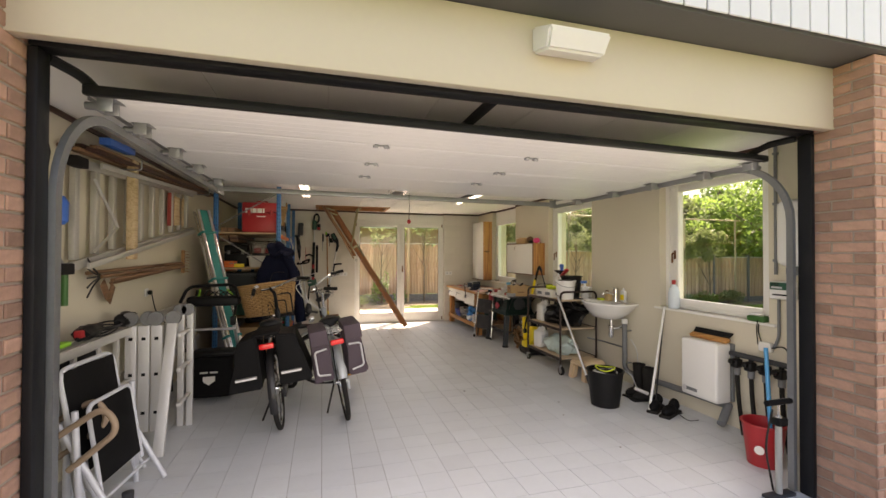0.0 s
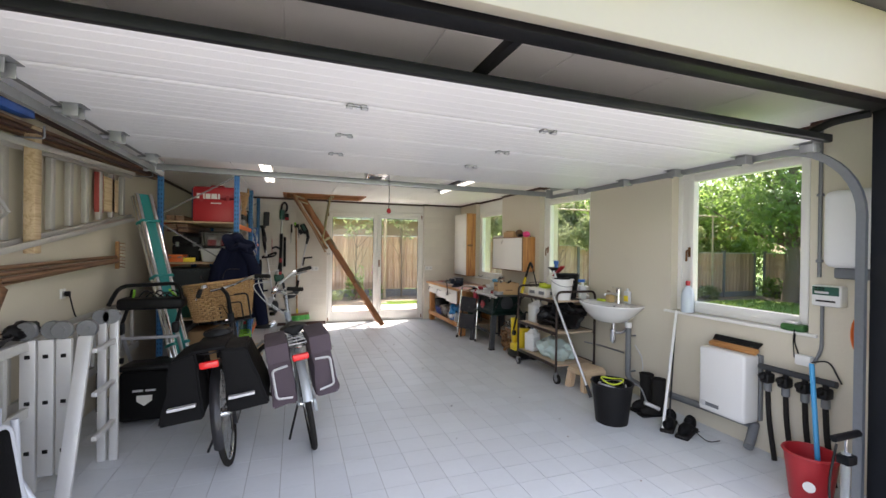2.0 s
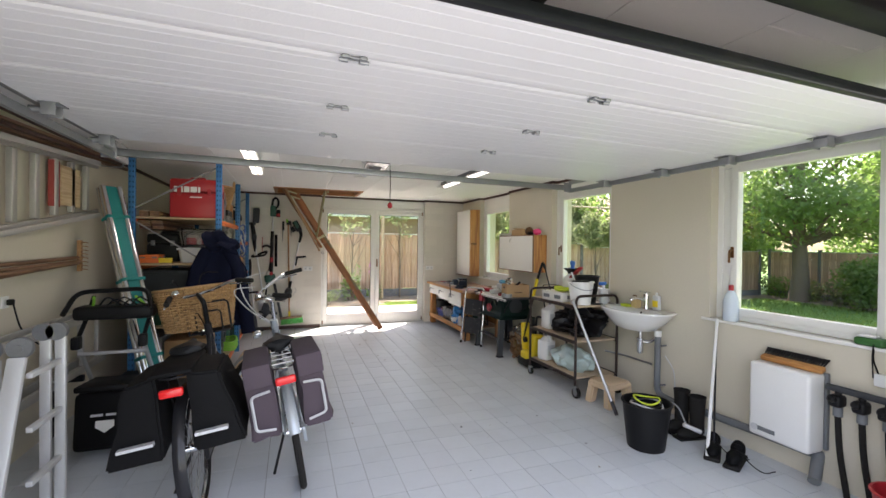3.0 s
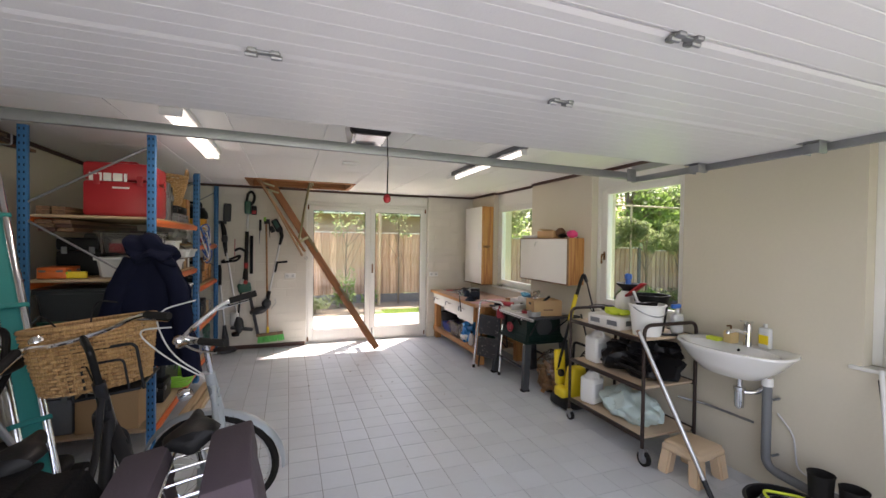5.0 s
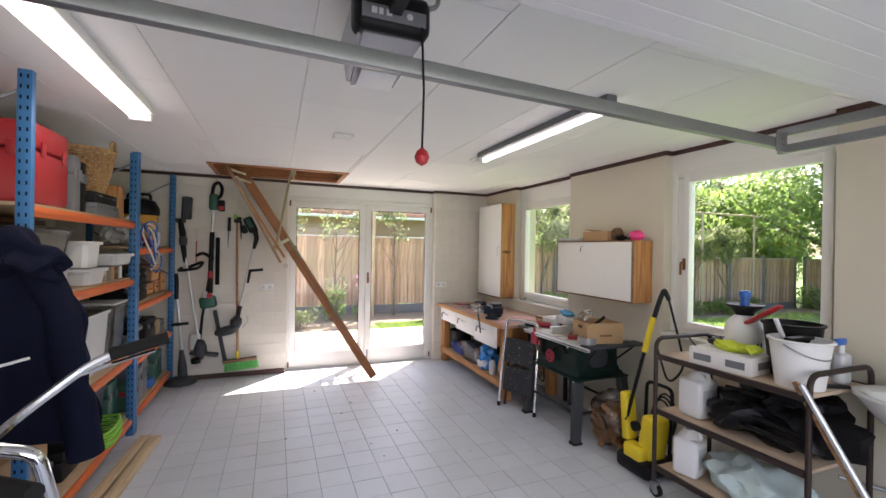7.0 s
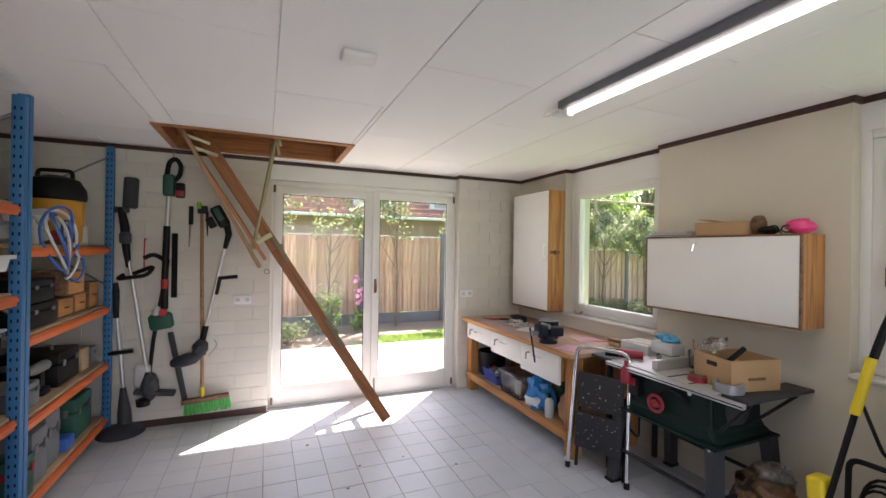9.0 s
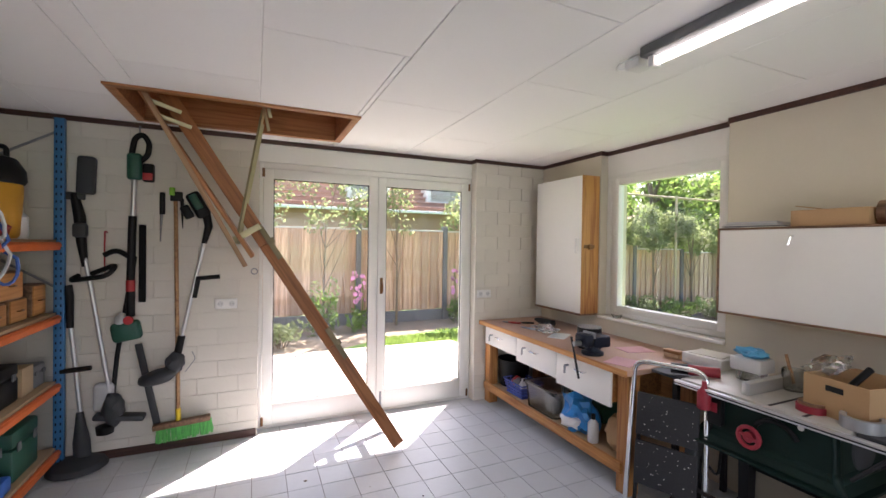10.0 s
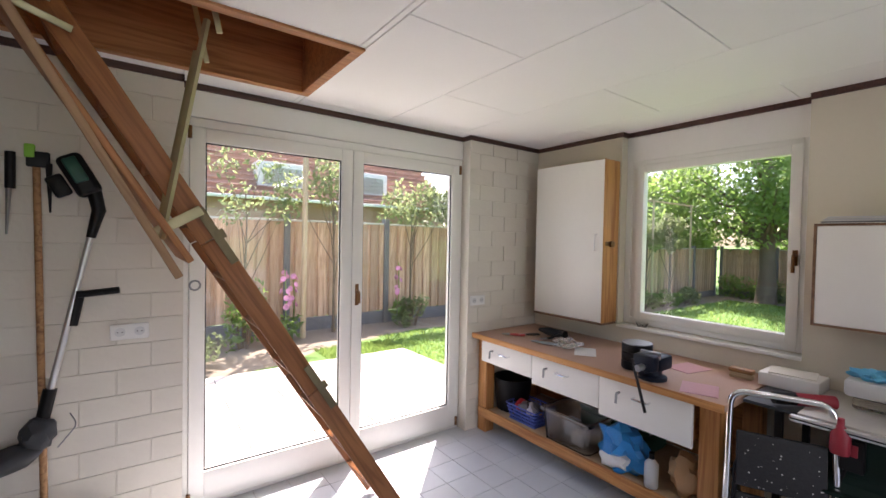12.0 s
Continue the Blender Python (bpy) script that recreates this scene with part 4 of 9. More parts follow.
for x, y0, y1, tx in ((2.485, 5.93, 7.46, 0.035), (0.115, 5.80, 7.26, 0.0)):
    L = y1 - y0
    tl = thing("tube_light", (x, y0, ZC), "lit fluorescent tube on a slim grey batten", "ceiling light", "ceiling tube lights")
    part("batten", box(B(), (-0.068 if tx == 0 else -0.014, 0, -0.046), (0.068 if tx == 0 else 0.056, L, -0.001), 0.008), "plastic_white" if tx == 0 else "plastic_grey", tl)
    for q in ((-0.034, 0.034) if tx == 0 else (tx,)):
        part("tube", tube(B(), [(q, 0.05, -0.066), (q, L - 0.05, -0.066)], 0.019, 12), "tube_glow", tl, "glowing white tube")
    for q in (0.02, L - 0.05):
        part("lamp_holder", box(B(), (tx - (0.058 if tx == 0 else 0.024), q, -0.092), (tx + (0.058 if tx == 0 else 0.024), q + 0.03, -0.04), 0.006), "plastic_white", tl)
    lamp = new("tube_light_lamp", bpy.data.lights.new("tube_light_lamp", "AREA"))
    lamp.data.shape, lamp.data.size, lamp.data.size_y, lamp.data.energy, lamp.data.color = "RECTANGLE", 0.05, L - 0.1, TUBE_W, (1.0, 0.96, 0.88)
    lamp.matrix_world = Matrix.Translation((x + tx, (y0 + y1) / 2, ZC - 0.098))
jb = thing("junction_box", (2.56, 7.54, ZC), "small grey junction box with loose wires", "junction box")
part("box", box(B(), (-0.045, -0.04, -0.05), (0.045, 0.04, -0.001), 0.01), "plastic_white", jb)
part("wire", tube(B(), bend([(-0.02, 0.03, -0.03), (-0.09, 0.05, -0.06), (-0.12, 0.0, -0.045), (-0.05, -0.03, -0.02)], 0.04), 0.004, 6), "plastic_white", jb)
single("ceiling_vent", box(B(), (-0.075, -0.05, -0.028), (0.075, 0.05, -0.001), 0.012, None, 3), "plastic_white", Matrix.Translation((1.33, 7.36, ZC)), "small white plastic cover on the ceiling", "ceiling cover")

ol = thing("bulkhead_lamp", (1.455, 2.5, 2.435), "unlit white bulkhead lamp on the header board", "outdoor lamp")
bm = B()
vs = [(-0.17, 0, 0.01), (0.17, 0, 0.01), (0.17, 0, 0.14), (-0.17, 0, 0.14), (-0.15, -0.11, -0.01), (0.15, -0.11, -0.01), (0.16, -0.16, 0.075), (-0.16, -0.16, 0.075)]
q = [bm.verts.new(v) for v in vs]
for f in ((0, 1, 2, 3), (7, 6, 5, 4), (0, 4, 5, 1), (1, 5, 6, 2), (2, 6, 7, 3), (3, 7, 4, 0)):
    bm.faces.new([q[i] for i in f])
bmesh.ops.bevel(bm, geom=bm.edges[:], offset=0.012, segments=2, affect="EDGES")
part("housing", bm, "plastic_white", ol)
part("diffuser", box(B(), (-0.135, -0.006, -0.065), (0.135, 0.004, 0.0), 0.01, pose(0, -0.128, 0.062, 40, 0, 0)), "milky", ol, "milky lamp cover")

# ---- loft hatch and folding ladder ----
hx0, hx1, hy0, hy1 = HATCH
hb = thing("loft_hatch", (hx0, hy0, ZC), "open loft hatch with a varnished wooden lining", "loft hatch")
W, D = hx1 - hx0, hy1 - hy0
bm = B()
box(bm, (-0.03, -0.03, -0.012), (W + 0.03, 0.022, 0.001), 0.003)
box(bm, (-0.03, D - 0.022, -0.012), (W + 0.03, D + 0.03, 0.001), 0.003)
box(bm, (-0.03, 0.022, -0.012), (0.022, D - 0.022, 0.001), 0.003)
box(bm, (W - 0.022, 0.022, -0.012), (W + 0.03, D - 0.022, 0.001), 0.003)
part("casing", bm, "hatch_wood", hb)
for a, b in (((0.002, 0.002, 0.002), (W - 0.002, 0.02, 0.32)), ((0.002, D - 0.02, 0.002), (W - 0.002, D - 0.002, 0.32)),
             ((0.002, 0.02, 0.002), (0.02, D - 0.02, 0.32)), ((W - 0.02, 0.02, 0.002), (W - 0.002, D - 0.02, 0.32))):
    part("lining_board", box(B(), a, b), "hatch_wood", hb)
bm = box(B(), (-0.1, -0.1, 0.322), (W + 0.1, D + 0.1, 0.36))
part("loft_board", bm, "hatch_wood", hb, "dark boards above the hatch")
DIRX, DIRZ = 1.51 / 2.8524, -2.42 / 2.8524
M["joint_steel"] = mat("tarnished_steel", (0.20, 0.16, 0.09), 0.5, 0.5, 0.2, 10, 0.1, 60)
M["lath"] = wood("brown_lath", (0.26, 0.14, 0.07), (0.40, 0.24, 0.13), 0)
lad = thing("loft_ladder", Matrix(((DIRX, 0, -DIRZ, 0.51), (0, 1, 0, 9.19), (DIRZ, 0, DIRX, 2.42), (0, 0, 0, 1))), "brown wooden folding loft ladder let down to the floor", "loft ladder")
for y in (0.0, 0.36):
    for a, b in ((-0.12, 1.02), (1.025, 1.86), (1.865, 2.80)):
        part("stringer", box(B(), (a, y - 0.013, -0.045), (b, y + 0.013, 0.045), 0.005), "ladder_wood", lad)
    for q in (1.02, 1.86):
        bm = box(B(), (q - 0.13, y - 0.019, 0.01), (q + 0.13, y - 0.0135, 0.045), 0.002)
        box(bm, (q - 0.02, y - 0.021, 0.02), (q + 0.02, y - 0.015, 0.06), 0.003)
        part("joint_plate", bm, "joint_steel", lad, "dull steel joint plate")
    part("support_arm", tube(B(), [(0.93, y - 0.05, -0.147), (0.27, y - 0.05, 0.44)], 0.013, 4), "brass_steel", lad, "thin yellowish steel arm")
for i in range(10):
    a = 0.12 + i * 0.27
    part("tread", box(B(), (a - 0.011, 0.013, -0.042), (a + 0.011, 0.347, 0.042), 0.004), "ladder_wood", lad)
part("lid", box(B(), (-0.30, -0.13, -0.125), (1.05, 0.46, -0.10), 0.004), "hatch_wood", lad, "hatch lid behind the ladder")
part("lid_strut", box(B(), (-0.10, -0.155, -0.014), (1.08, -0.133, 0.014), 0.004, Matrix.Translation((0, 0, -0.10)) @ pose(0, 0, 0, 0, 4, 0)), "lath", lad, "brown lath along the lid")
part("arm_plate", box(B(), (0.88, -0.055, -0.15), (0.92, -0.045, 0.03), 0.003), "brass_steel", lad, "yellowish steel plate")
for q in (0.0, 0.10):
    part("hinge_link", box(B(), (-0.085, -0.006, -0.012), (0.085, 0.006, 0.012), 0.003, Matrix.Translation((q + 0.04, -0.085, -0.045)) @ pose(0, 0, 0, 0, -42, 20)), "brass_steel", lad, "yellowish steel hinge link")
for y in (-0.05, 0.31):
    part("knee_link", box(B(), (-0.14, -0.005, -0.011), (0.14, 0.005, 0.011), 0.003, Matrix.Translation((0.20, y - 0.012, 0.50)) @ pose(0, 0, 0, 0, 20, 0)), "brass_steel", lad, "yellowish steel knee link")
part("eye_bolt", tube(B(), [(1.13 + 0.018 * math.cos(t), -0.14, -0.15 + 0.018 * math.sin(t)) for t in [k * 0.63 for k in range(10)]], 0.004, 6, True), "galv", lad)

# ---- left side: storage racks and their load ----
def rack(y0, y1, levels, tops, label):
    r = thing("storage_rack", (-0.22, y0, 0), label, "storage rack", "blue and orange racks")
    L, Dp = y1 - y0, 0.76
    for y, top in ((0.0, tops[0]), (L, tops[1])):
        for x in (0, -Dp):
            bm = box(B(), (x - 0.028, y - 0.02, 0), (x + 0.028, y + 0.02, top), 0.003)
            post = part("post", bm, "blue_paint", r, "blue perforated steel post")
            bm = B()
            z = 0.06
            while z < top - 0.03:
                for s in (-1, 1):
                    box(bm, (x + s * 0.013 - 0.004, y - 0.0206, z), (x + s * 0.013 + 0.004, y + 0.0206, z + 0.018))
                z += 0.05
            part("slots", bm, "plastic_black", post, "rows of dark slots", False, None, "stuff")
        part("brace", tube(B(), [(0, y, top - 0.08), (-Dp, y, top - 0.55)], 0.008, 6), "galv", r)
        part("brace", tube(B(), [(-Dp, y, top - 0.65), (0, y, top - 1.15)], 0.008, 6), "galv", r)
    for z in levels:
        for x in (0.0, -Dp):
            bm = box(B(), (x - 0.012, 0.02, z - 0.055), (x + 0.012, L - 0.02, z - 0.002), 0.005)
            box(bm, (x + 0.008, 0.02, z - 0.035), (x + 0.018, L - 0.02, z - 0.012), 0.003)
            part("beam", bm, "orange_paint", r, "orange steel beam")
        part("shelf_board", box(B(), (-Dp - 0.01, 0.022, z - 0.004), (-0.012, L - 0.022, z + 0.014), 0.002), "chipboard", r, "bare chipboard shelf")
    return r


rack(6.77, 8.40, (0.14, 0.66, 1.30, 1.77), (2.40, 2.34), "loaded storage rack of blue posts and orange beams")
rack(8.45, 9.80, (0.15, 0.60, 1.06, 1.55), (2.36, 2.38), "loaded storage rack beside the white brick wall")


def case(name, label, cat, a, b, material, handle="z", latch="plastic_grey", m=None):
    """A hard case: shell, lid line, ribs, handle and latches."""
    a, b = Vector(a), Vector(b)
    c = Vector(((a.x + b.x) / 2, (a.y + b.y) / 2, a.z))
    s = b - a
    t = thing(name, (Matrix.Translation(c) @ m) if m else c, label, cat)
    e = min(s) * 0.07
    part("shell", box(B(), (-s.x / 2, -s.y / 2, 0), (s.x / 2, s.y / 2, s.z * 0.66), e), material, t)
    part("lid", box(B(), (-s.x / 2, -s.y / 2, s.z * 0.67), (s.x / 2, s.y / 2, s.z), e), material, t)
    for k in (-0.3, 0.3):
        part("latch", box(B(), (k * s.x - 0.02, -s.y / 2 - 0.008, s.z * 0.58), (k * s.x + 0.02, -s.y / 2, s.z * 0.76), 0.003), latch, t)
        part("latch", box(B(), (s.x / 2, k * s.y - 0.02, s.z * 0.58), (s.x / 2 + 0.008, k * s.y + 0.02, s.z * 0.76), 0.003), latch, t)
    if handle:
        part("handle", tube(B(), bend([(-0.07, 0, s.z), (-0.07, 0, s.z + 0.03), (0.07, 0, s.z + 0.03), (0.07, 0, s.z)], 0.02), 0.009, 8), latch, t)
    return t


def tub(name, label, cat, a, b, material, lid=None, fill=None, taper=0.9):
    """An open or lidded plastic box with a rim and thin walls."""
    a, b = Vector(a), Vector(b)
    c, s = Vector(((a.x + b.x) / 2, (a.y + b.y) / 2, a.z)), b - a
    t = thing(name, c, label, cat)
    bm = B()
    rings = []
    for k, z, inn in ((taper, 0, 0), (1, s.z, 0), (1, s.z, 0.012), (taper, 0.006, 0.012)):
        w, d = s.x / 2 * k - inn, s.y / 2 * k - inn
        q = 0.025
        rings.append([bm.verts.new((x, y, z)) for x, y in ((-w + q, -d), (w - q, -d), (w, -d + q), (w, d - q), (w - q, d), (-w + q, d), (-w, d - q), (-w, -d + q))])
    for r0, r1 in zip(rings, rings[1:]):
        for k in range(8):
            bm.faces.new((r0[k], r0[(k + 1) % 8], r1[(k + 1) % 8], r1[k]))
    bm.faces.new(rings[0][::-1])
    bm.faces.new(rings[3])
    part("tub", bm, material, t)
    bm = B()
    w, d = s.x / 2 + 0.008, s.y / 2 + 0.008
    for p, q in (((-w, -d), (w, -d + 0.012)), ((-w, d - 0.012), (w, d)), ((-w, -d + 0.012), (-w + 0.012, d - 0.012)), ((w - 0.012, -d + 0.012), (w, d - 0.012))):
        box(bm, (*p, s.z - 0.02), (*q, s.z + 0.002), 0.003)
    part("rim", bm, material, t)
    if lid:
        part("lid", box(B(), (-w, -d, s.z + 0.003), (w, d, s.z + 0.018), 0.005), lid, t)
    if fill:
        g = random.Random(int(abs(a.y) * 100))
        for i in range(5):
            x, y = (g.uniform(-0.3, 0.3) * s.x, g.uniform(-0.3, 0.3) * s.y)
            part("content", box(B(), (x - 0.12 * s.x, y - 0.12 * s.y, 0.008), (x + 0.12 * s.x, y + 0.12 * s.y, s.z * g.uniform(0.4, 0.85)), 0.006, pose(0, 0, 0, 0, 0, g.uniform(-10, 10))), g.choice(fill), t)
    return t


# top shelf of the near rack
rc = case("tool_case", "large red plastic tool case with white lettering bars", "tool case", (-0.70, 6.90, 1.785), (-0.24, 7.28, 2.20), "plastic_red", "z", "plastic_red")
for i, (x, w) in enumerate(((-0.185, 0.05), (-0.125, 0.02), (-0.095, 0.05), (-0.035, 0.06), (0.035, 0.02))):
    part("letter_bar", box(B(), (x, -0.194, 0.27), (x + w, -0.19, 0.33)), "paper", rc, "plain white bar", False)
part("letter_bar", box(B(), (-0.04, -0.194, 0.215), (0.07, -0.19, 0.228)), "paper", rc, "plain white bar", False)
case("tool_case", "dark grey upright tool case", "tool case", (-0.62, 7.36, 1.785), (-0.25, 7.46, 2.12), "plastic_grey", None)
case("tool_case", "black upright tool case", "tool case", (-0.62, 7.48, 1.785), (-0.26, 7.57, 2.10), "plastic_black", None)
case("organiser_box", "flat dark grey organiser box", "box", (-0.58, 7.68, 1.785), (-0.24, 8.12, 1.865), "plastic_grey", None)
case("organiser_box", "flat black organiser box", "box", (-0.58, 7.69, 1.87), (-0.25, 8.10, 1.94), "plastic_black", None)
single("wooden_box", box(B(), (-0.15, -0.07, 0), (0.15, 0.07, 0.26), 0.006), "pine", Matrix.Translation((-0.42, 8.27, 1.785)), "orange-brown wooden box end on the shelf", "box")


def wicker_basket(m, r0, r1, h, label, oval=1.0, hoop=True):
    t = thing("wicker_basket", m, label, "basket")
    n = 22
    rows = int(h / 0.019)
    bm = B()
    for k in range(rows):
        z = 0.009 + k * 0.0192
        r = r0 + (r1 - r0) * z / h
        pts = []
        for i in range(n * 2):
            a = math.pi * i / n
            rr = r + (0.010 if (i + k) % 2 else -0.008)
            pts.append((rr * math.cos(a), rr * oval * math.sin(a), z))
        tube(bm, pts, 0.0088, 6, True)
    part("weave", bm, "wicker", t)
    bm = B()
    for i in range(n):
        a = 2 * math.pi * i / n
        tube(bm, [(r0 * math.cos(a), r0 * oval * math.sin(a), 0), (r1 * math.cos(a), r1 * oval * math.sin(a), h)], 0.005, 5)
    part("stakes", bm, "wicker", t, "", True, None, "stuff")
    part("rim", tube(B(), [((r1 + 0.004) * math.cos(a), (r1 + 0.004) * oval * math.sin(a), h) for a in [2 * math.pi * i / 30 for i in range(30)]], 0.013, 7, True), "wicker", t)
    part("base", lathe(B(), [(r0 * 0.98, 0), (r0 * 0.98, 0.01)], 20, Matrix.Diagonal((1, oval, 1, 1))), "wicker", t)
    if hoop:
        for s in (-1, 1):
            part("handle", tube(B(), [(s * r1 + 0.0, 0.055 * math.cos(a), h + 0.075 * math.sin(a)) for a in [math.pi * i / 10 for i in range(11)]], 0.011, 7), "wicker", t)
    return t


wicker_basket(Matrix.Translation((-0.39, 7.86, 1.942)), 0.12, 0.185, 0.29, "round natural wicker basket with two handles")

# second shelf
tub("storage_bin", "clear plastic bin with small parts", "storage bin", (-0.62, 6.90, 1.318), (-0.26, 7.38, 1.47), "milky", None, ["paper", "cardboard", "plastic_grey"])
tub("storage_bin", "clear plastic bin stacked on another", "storage bin", (-0.62, 6.90, 1.50), (-0.26, 7.38, 1.66), "clear", "clear", ["paper", "plastic_red", "plastic_grey"])
tub("storage_bin", "milky white plastic tray of tools", "storage bin", (-0.52, 7.52, 1.318), (-0.22, 7.82, 1.42), "milky", None, ["plastic_black", "cardboard", "paper"])
tub("storage_bin", "grey tilted plastic bin", "storage bin", (-0.50, 7.55, 1.43), (-0.24, 7.78, 1.60), "plastic_white", None, ["plastic_grey"])
tub("storage_bin", "white plastic tray at the shelf edge", "storage bin", (-0.46, 7.95, 1.43), (-0.2, 8.32, 1.51), "milky", None, ["paper", "plastic_grey"])
for i, (y, w, hh, mt) in enumerate(((7.90, 0.05, 0.10, "raw_wood"), (7.97, 0.04, 0.11, "plastic_grey"), (8.05, 0.06, 0.10, "cardboard"), (8.14, 0.06, 0.1, "old_wood"), (8.23, 0.05, 0.1, "paper"))):
    single("parts_box", box(B(), (-0.16, 0, 0), (0.10, w, hh), 0.004), mt, Matrix.Translation((-0.36, y, 1.3145)), "narrow box of parts on the shelf", "box", "narrow parts boxes")
lev = thing("spirit_level", (-0.80, 6.87, 1.318), "yellow spirit level lying on the shelf", "spirit level")
M["yellow"] = mat("yellow_plastic", (0.78, 0.58, 0.02), 0.4, 0, 0.1, 6, 0.06, 60, 0, 0.1, (0.3, 0.2, 0.03))
part("body", box(B(), (-0.12, 0, 0), (0.14, 0.025, 0.05), 0.004), "yellow", lev)
part("vial", tube(B(), [(-0.02, 0.0, 0.04), (0.03, 0.0, 0.04)], 0.008, 8), "lime", lev)
case("saw_case", "orange and black saw leaning on the shelf", "saw", (-0.95, 6.86, 1.318), (-0.78, 7.1, 1.40), "orange_paint", None)

# added dark cases: they give the rack its shaded depth and hide the wall
case("tool_case", "black filler case deep on the shelf", "tool case", (-0.96, 7.14, 1.318), (-0.66, 7.56, 1.62), "plastic_black", None)
case("tool_case", "dark grey filler case deep on the shelf", "tool case", (-0.96, 7.62, 1.318), (-0.60, 8.2, 1.66), "plastic_grey", None)
case("tool_case", "black filler case beside the clear bins", "tool case", (-0.98, 7.36, 0.678), (-0.75, 8.3, 1.12), "plastic_black", None)
case("tool_case", "black filler case on the green crate's shelf", "tool case", (-0.40, 6.88, 0.678), (-0.25, 7.3, 1.10), "plastic_black", None)
case("tool_case", "dark grey filler case on the bottom shelf", "tool case", (-0.98, 6.86, 0.157), (-0.74, 7.5, 0.56), "plastic_grey", None)

# third shelf and floor level
tub("storage_bin", "large clear storage box with a lid", "storage bin", (-0.72, 7.62, 0.678), (-0.26, 8.02, 1.10), "milky", "clear", ["paper", "yellow", "plastic_grey"])
tub("storage_bin", "clear storage box full of papers", "storage bin", (-0.70, 8.05, 0.678), (-0.24, 8.34, 1.12), "clear", "milky", ["paper", "paper", "cardboard"])
tub("storage_bin", "dark green plastic crate with papers", "storage bin", (-0.94, 6.86, 0.678), (-0.42, 7.3, 1.0), "plastic_green", None, ["yellow", "paper", "cardboard"])
single("cardboard_box", box(B(), (-0.2, -0.22, 0), (0.2, 0.22, 0.36), 0.006), "cardboard", Matrix.Translation((-0.52, 7.06, 0.157)), "plain brown cardboard box", "cardboard box")
case("tool_case", "black tool bag on the bottom shelf", "tool bag", (-0.60, 7.36, 0.157), (-0.28, 7.62, 0.34), "plastic_black", None)
tube_bag = thing("garden_hose", (-0.30, 7.90, 0.16), "coiled lime green garden hose", "hose")
for k in range(5):
    part("coil", tube(B(), [((0.13 + 0.01 * (k % 2)) * math.cos(a), (0.2 + 0.01 * k) * math.sin(a), 0.02 + 0.025 * k + 0.012 * math.sin(3 * a)) for a in [2 * math.pi * i / 28 for i in range(28)]], 0.011, 7, True), "lime", tube_bag)
case("tool_case", "dark green tool case on the bottom shelf", "tool case", (-0.62, 8.16, 0.157), (-0.30, 8.36, 0.5), "plastic_green", None)
for k, (x0, x1) in enumerate(((-0.12, -0.08), (-0.05, 0.0))):
    single("timber_plank", box(B(), (-0.035, -0.55, 0), (0.035, 0.55, 0.04), 0.004), "raw_wood", Matrix.Translation((-0.11 + 0.085 * k, 7.72 - 0.05 * k, 0.001)) @ pose(0, 0, 0, 0, 0, -3), "raw pale timber plank on the floor", "plank", "planks on the floor")

M["smoke"] = mat("smoky_dark_plastic", (0.045, 0.05, 0.05), 0.3, 0, 0.2, 5, 0.05, 50)
tub("storage_bin", "dark smoky plastic storage box", "storage bin", (-0.96, 6.84, 1.005), (-0.46, 7.28, 1.225), "smoke", "smoke", ["plastic_black"])
tub("storage_bin", "dark smoky plastic storage box on the bottom shelf", "storage bin", (-0.74, 7.50, 0.157), (-0.30, 8.10, 0.52), "smoke", "smoke", ["plastic_black"])
for k in range(6):
    single("timber_plank", box(B(), (-0.05, -0.72, 0), (0.05, 0.72, 0.028), 0.004), "old_wood" if k % 3 else "trim", Matrix.Translation((-0.90 + 0.115 * (k % 2), 7.60 - 0.012 * k, 1.664 + 0.0285 * (k // 2))), "dark brown plank stored on the tool cases", "plank", "planks on the rack")
for k in range(4):
    single("timber_plank", box(B(), (-0.04, -0.75, 0), (0.04, 0.75, 0.03), 0.004), "old_wood", Matrix.Translation((-0.90 + 0.09 * (k % 2), 7.58, 1.7855 + 0.0305 * (k // 2))), "dark brown plank lying on the top shelf", "plank", "planks on the rack")

# far rack
vac = thing("vacuum_cleaner", (-0.45, 9.45, 1.567), "yellow drum vacuum cleaner with a black lid", "vacuum cleaner")
M["amber"] = mat("amber_plastic", (0.62, 0.30, 0.03), 0.4, 0, 0.1, 5, 0.06, 60)
part("drum", lathe(B(), [(0.14, 0), (0.155, 0.02), (0.17, 0.3), (0.165, 0.32)], 22), "amber", vac)
part("motor_lid", lathe(B(), [(0.175, 0.322), (0.185, 0.34), (0.18, 0.40), (0.14, 0.47), (0.06, 0.50)], 22), "plastic_black", vac, "black motor lid")
part("handle", tube(B(), bend([(-0.1, 0, 0.46), (-0.1, 0, 0.54), (0.1, 0, 0.54), (0.1, 0, 0.46)], 0.03), 0.014, 8), "plastic_black", vac)
part("label", box(B(), (-0.03, -0.158, 0.405), (0.03, -0.15, 0.425), 0.002), "paper", vac, "small pale label")
ho = thing("hose_bundle", (-0.27, 8.95, 1.57), "blue and white hoses hanging over the shelf edge", "hose")
M["hose_blue"] = mat("blue_hose", (0.05, 0.13, 0.42), 0.35, 0, 0.1, 8, 0.05, 60)
for k in range(5):
    pts = [(0.04 * math.sin(a * 1.7 + k) + 0.06, -0.12 + 0.05 * k + 0.13 * math.cos(a + 0.3 * k), 0.03 + 0.20 * math.sin(a) - 0.02 * k) for a in [2 * math.pi * i / 22 for i in range(22)]]
    part("hose", tube(B(), pts, 0.009, 6, True), "hose_blue" if k % 2 == 0 else "milky", ho)
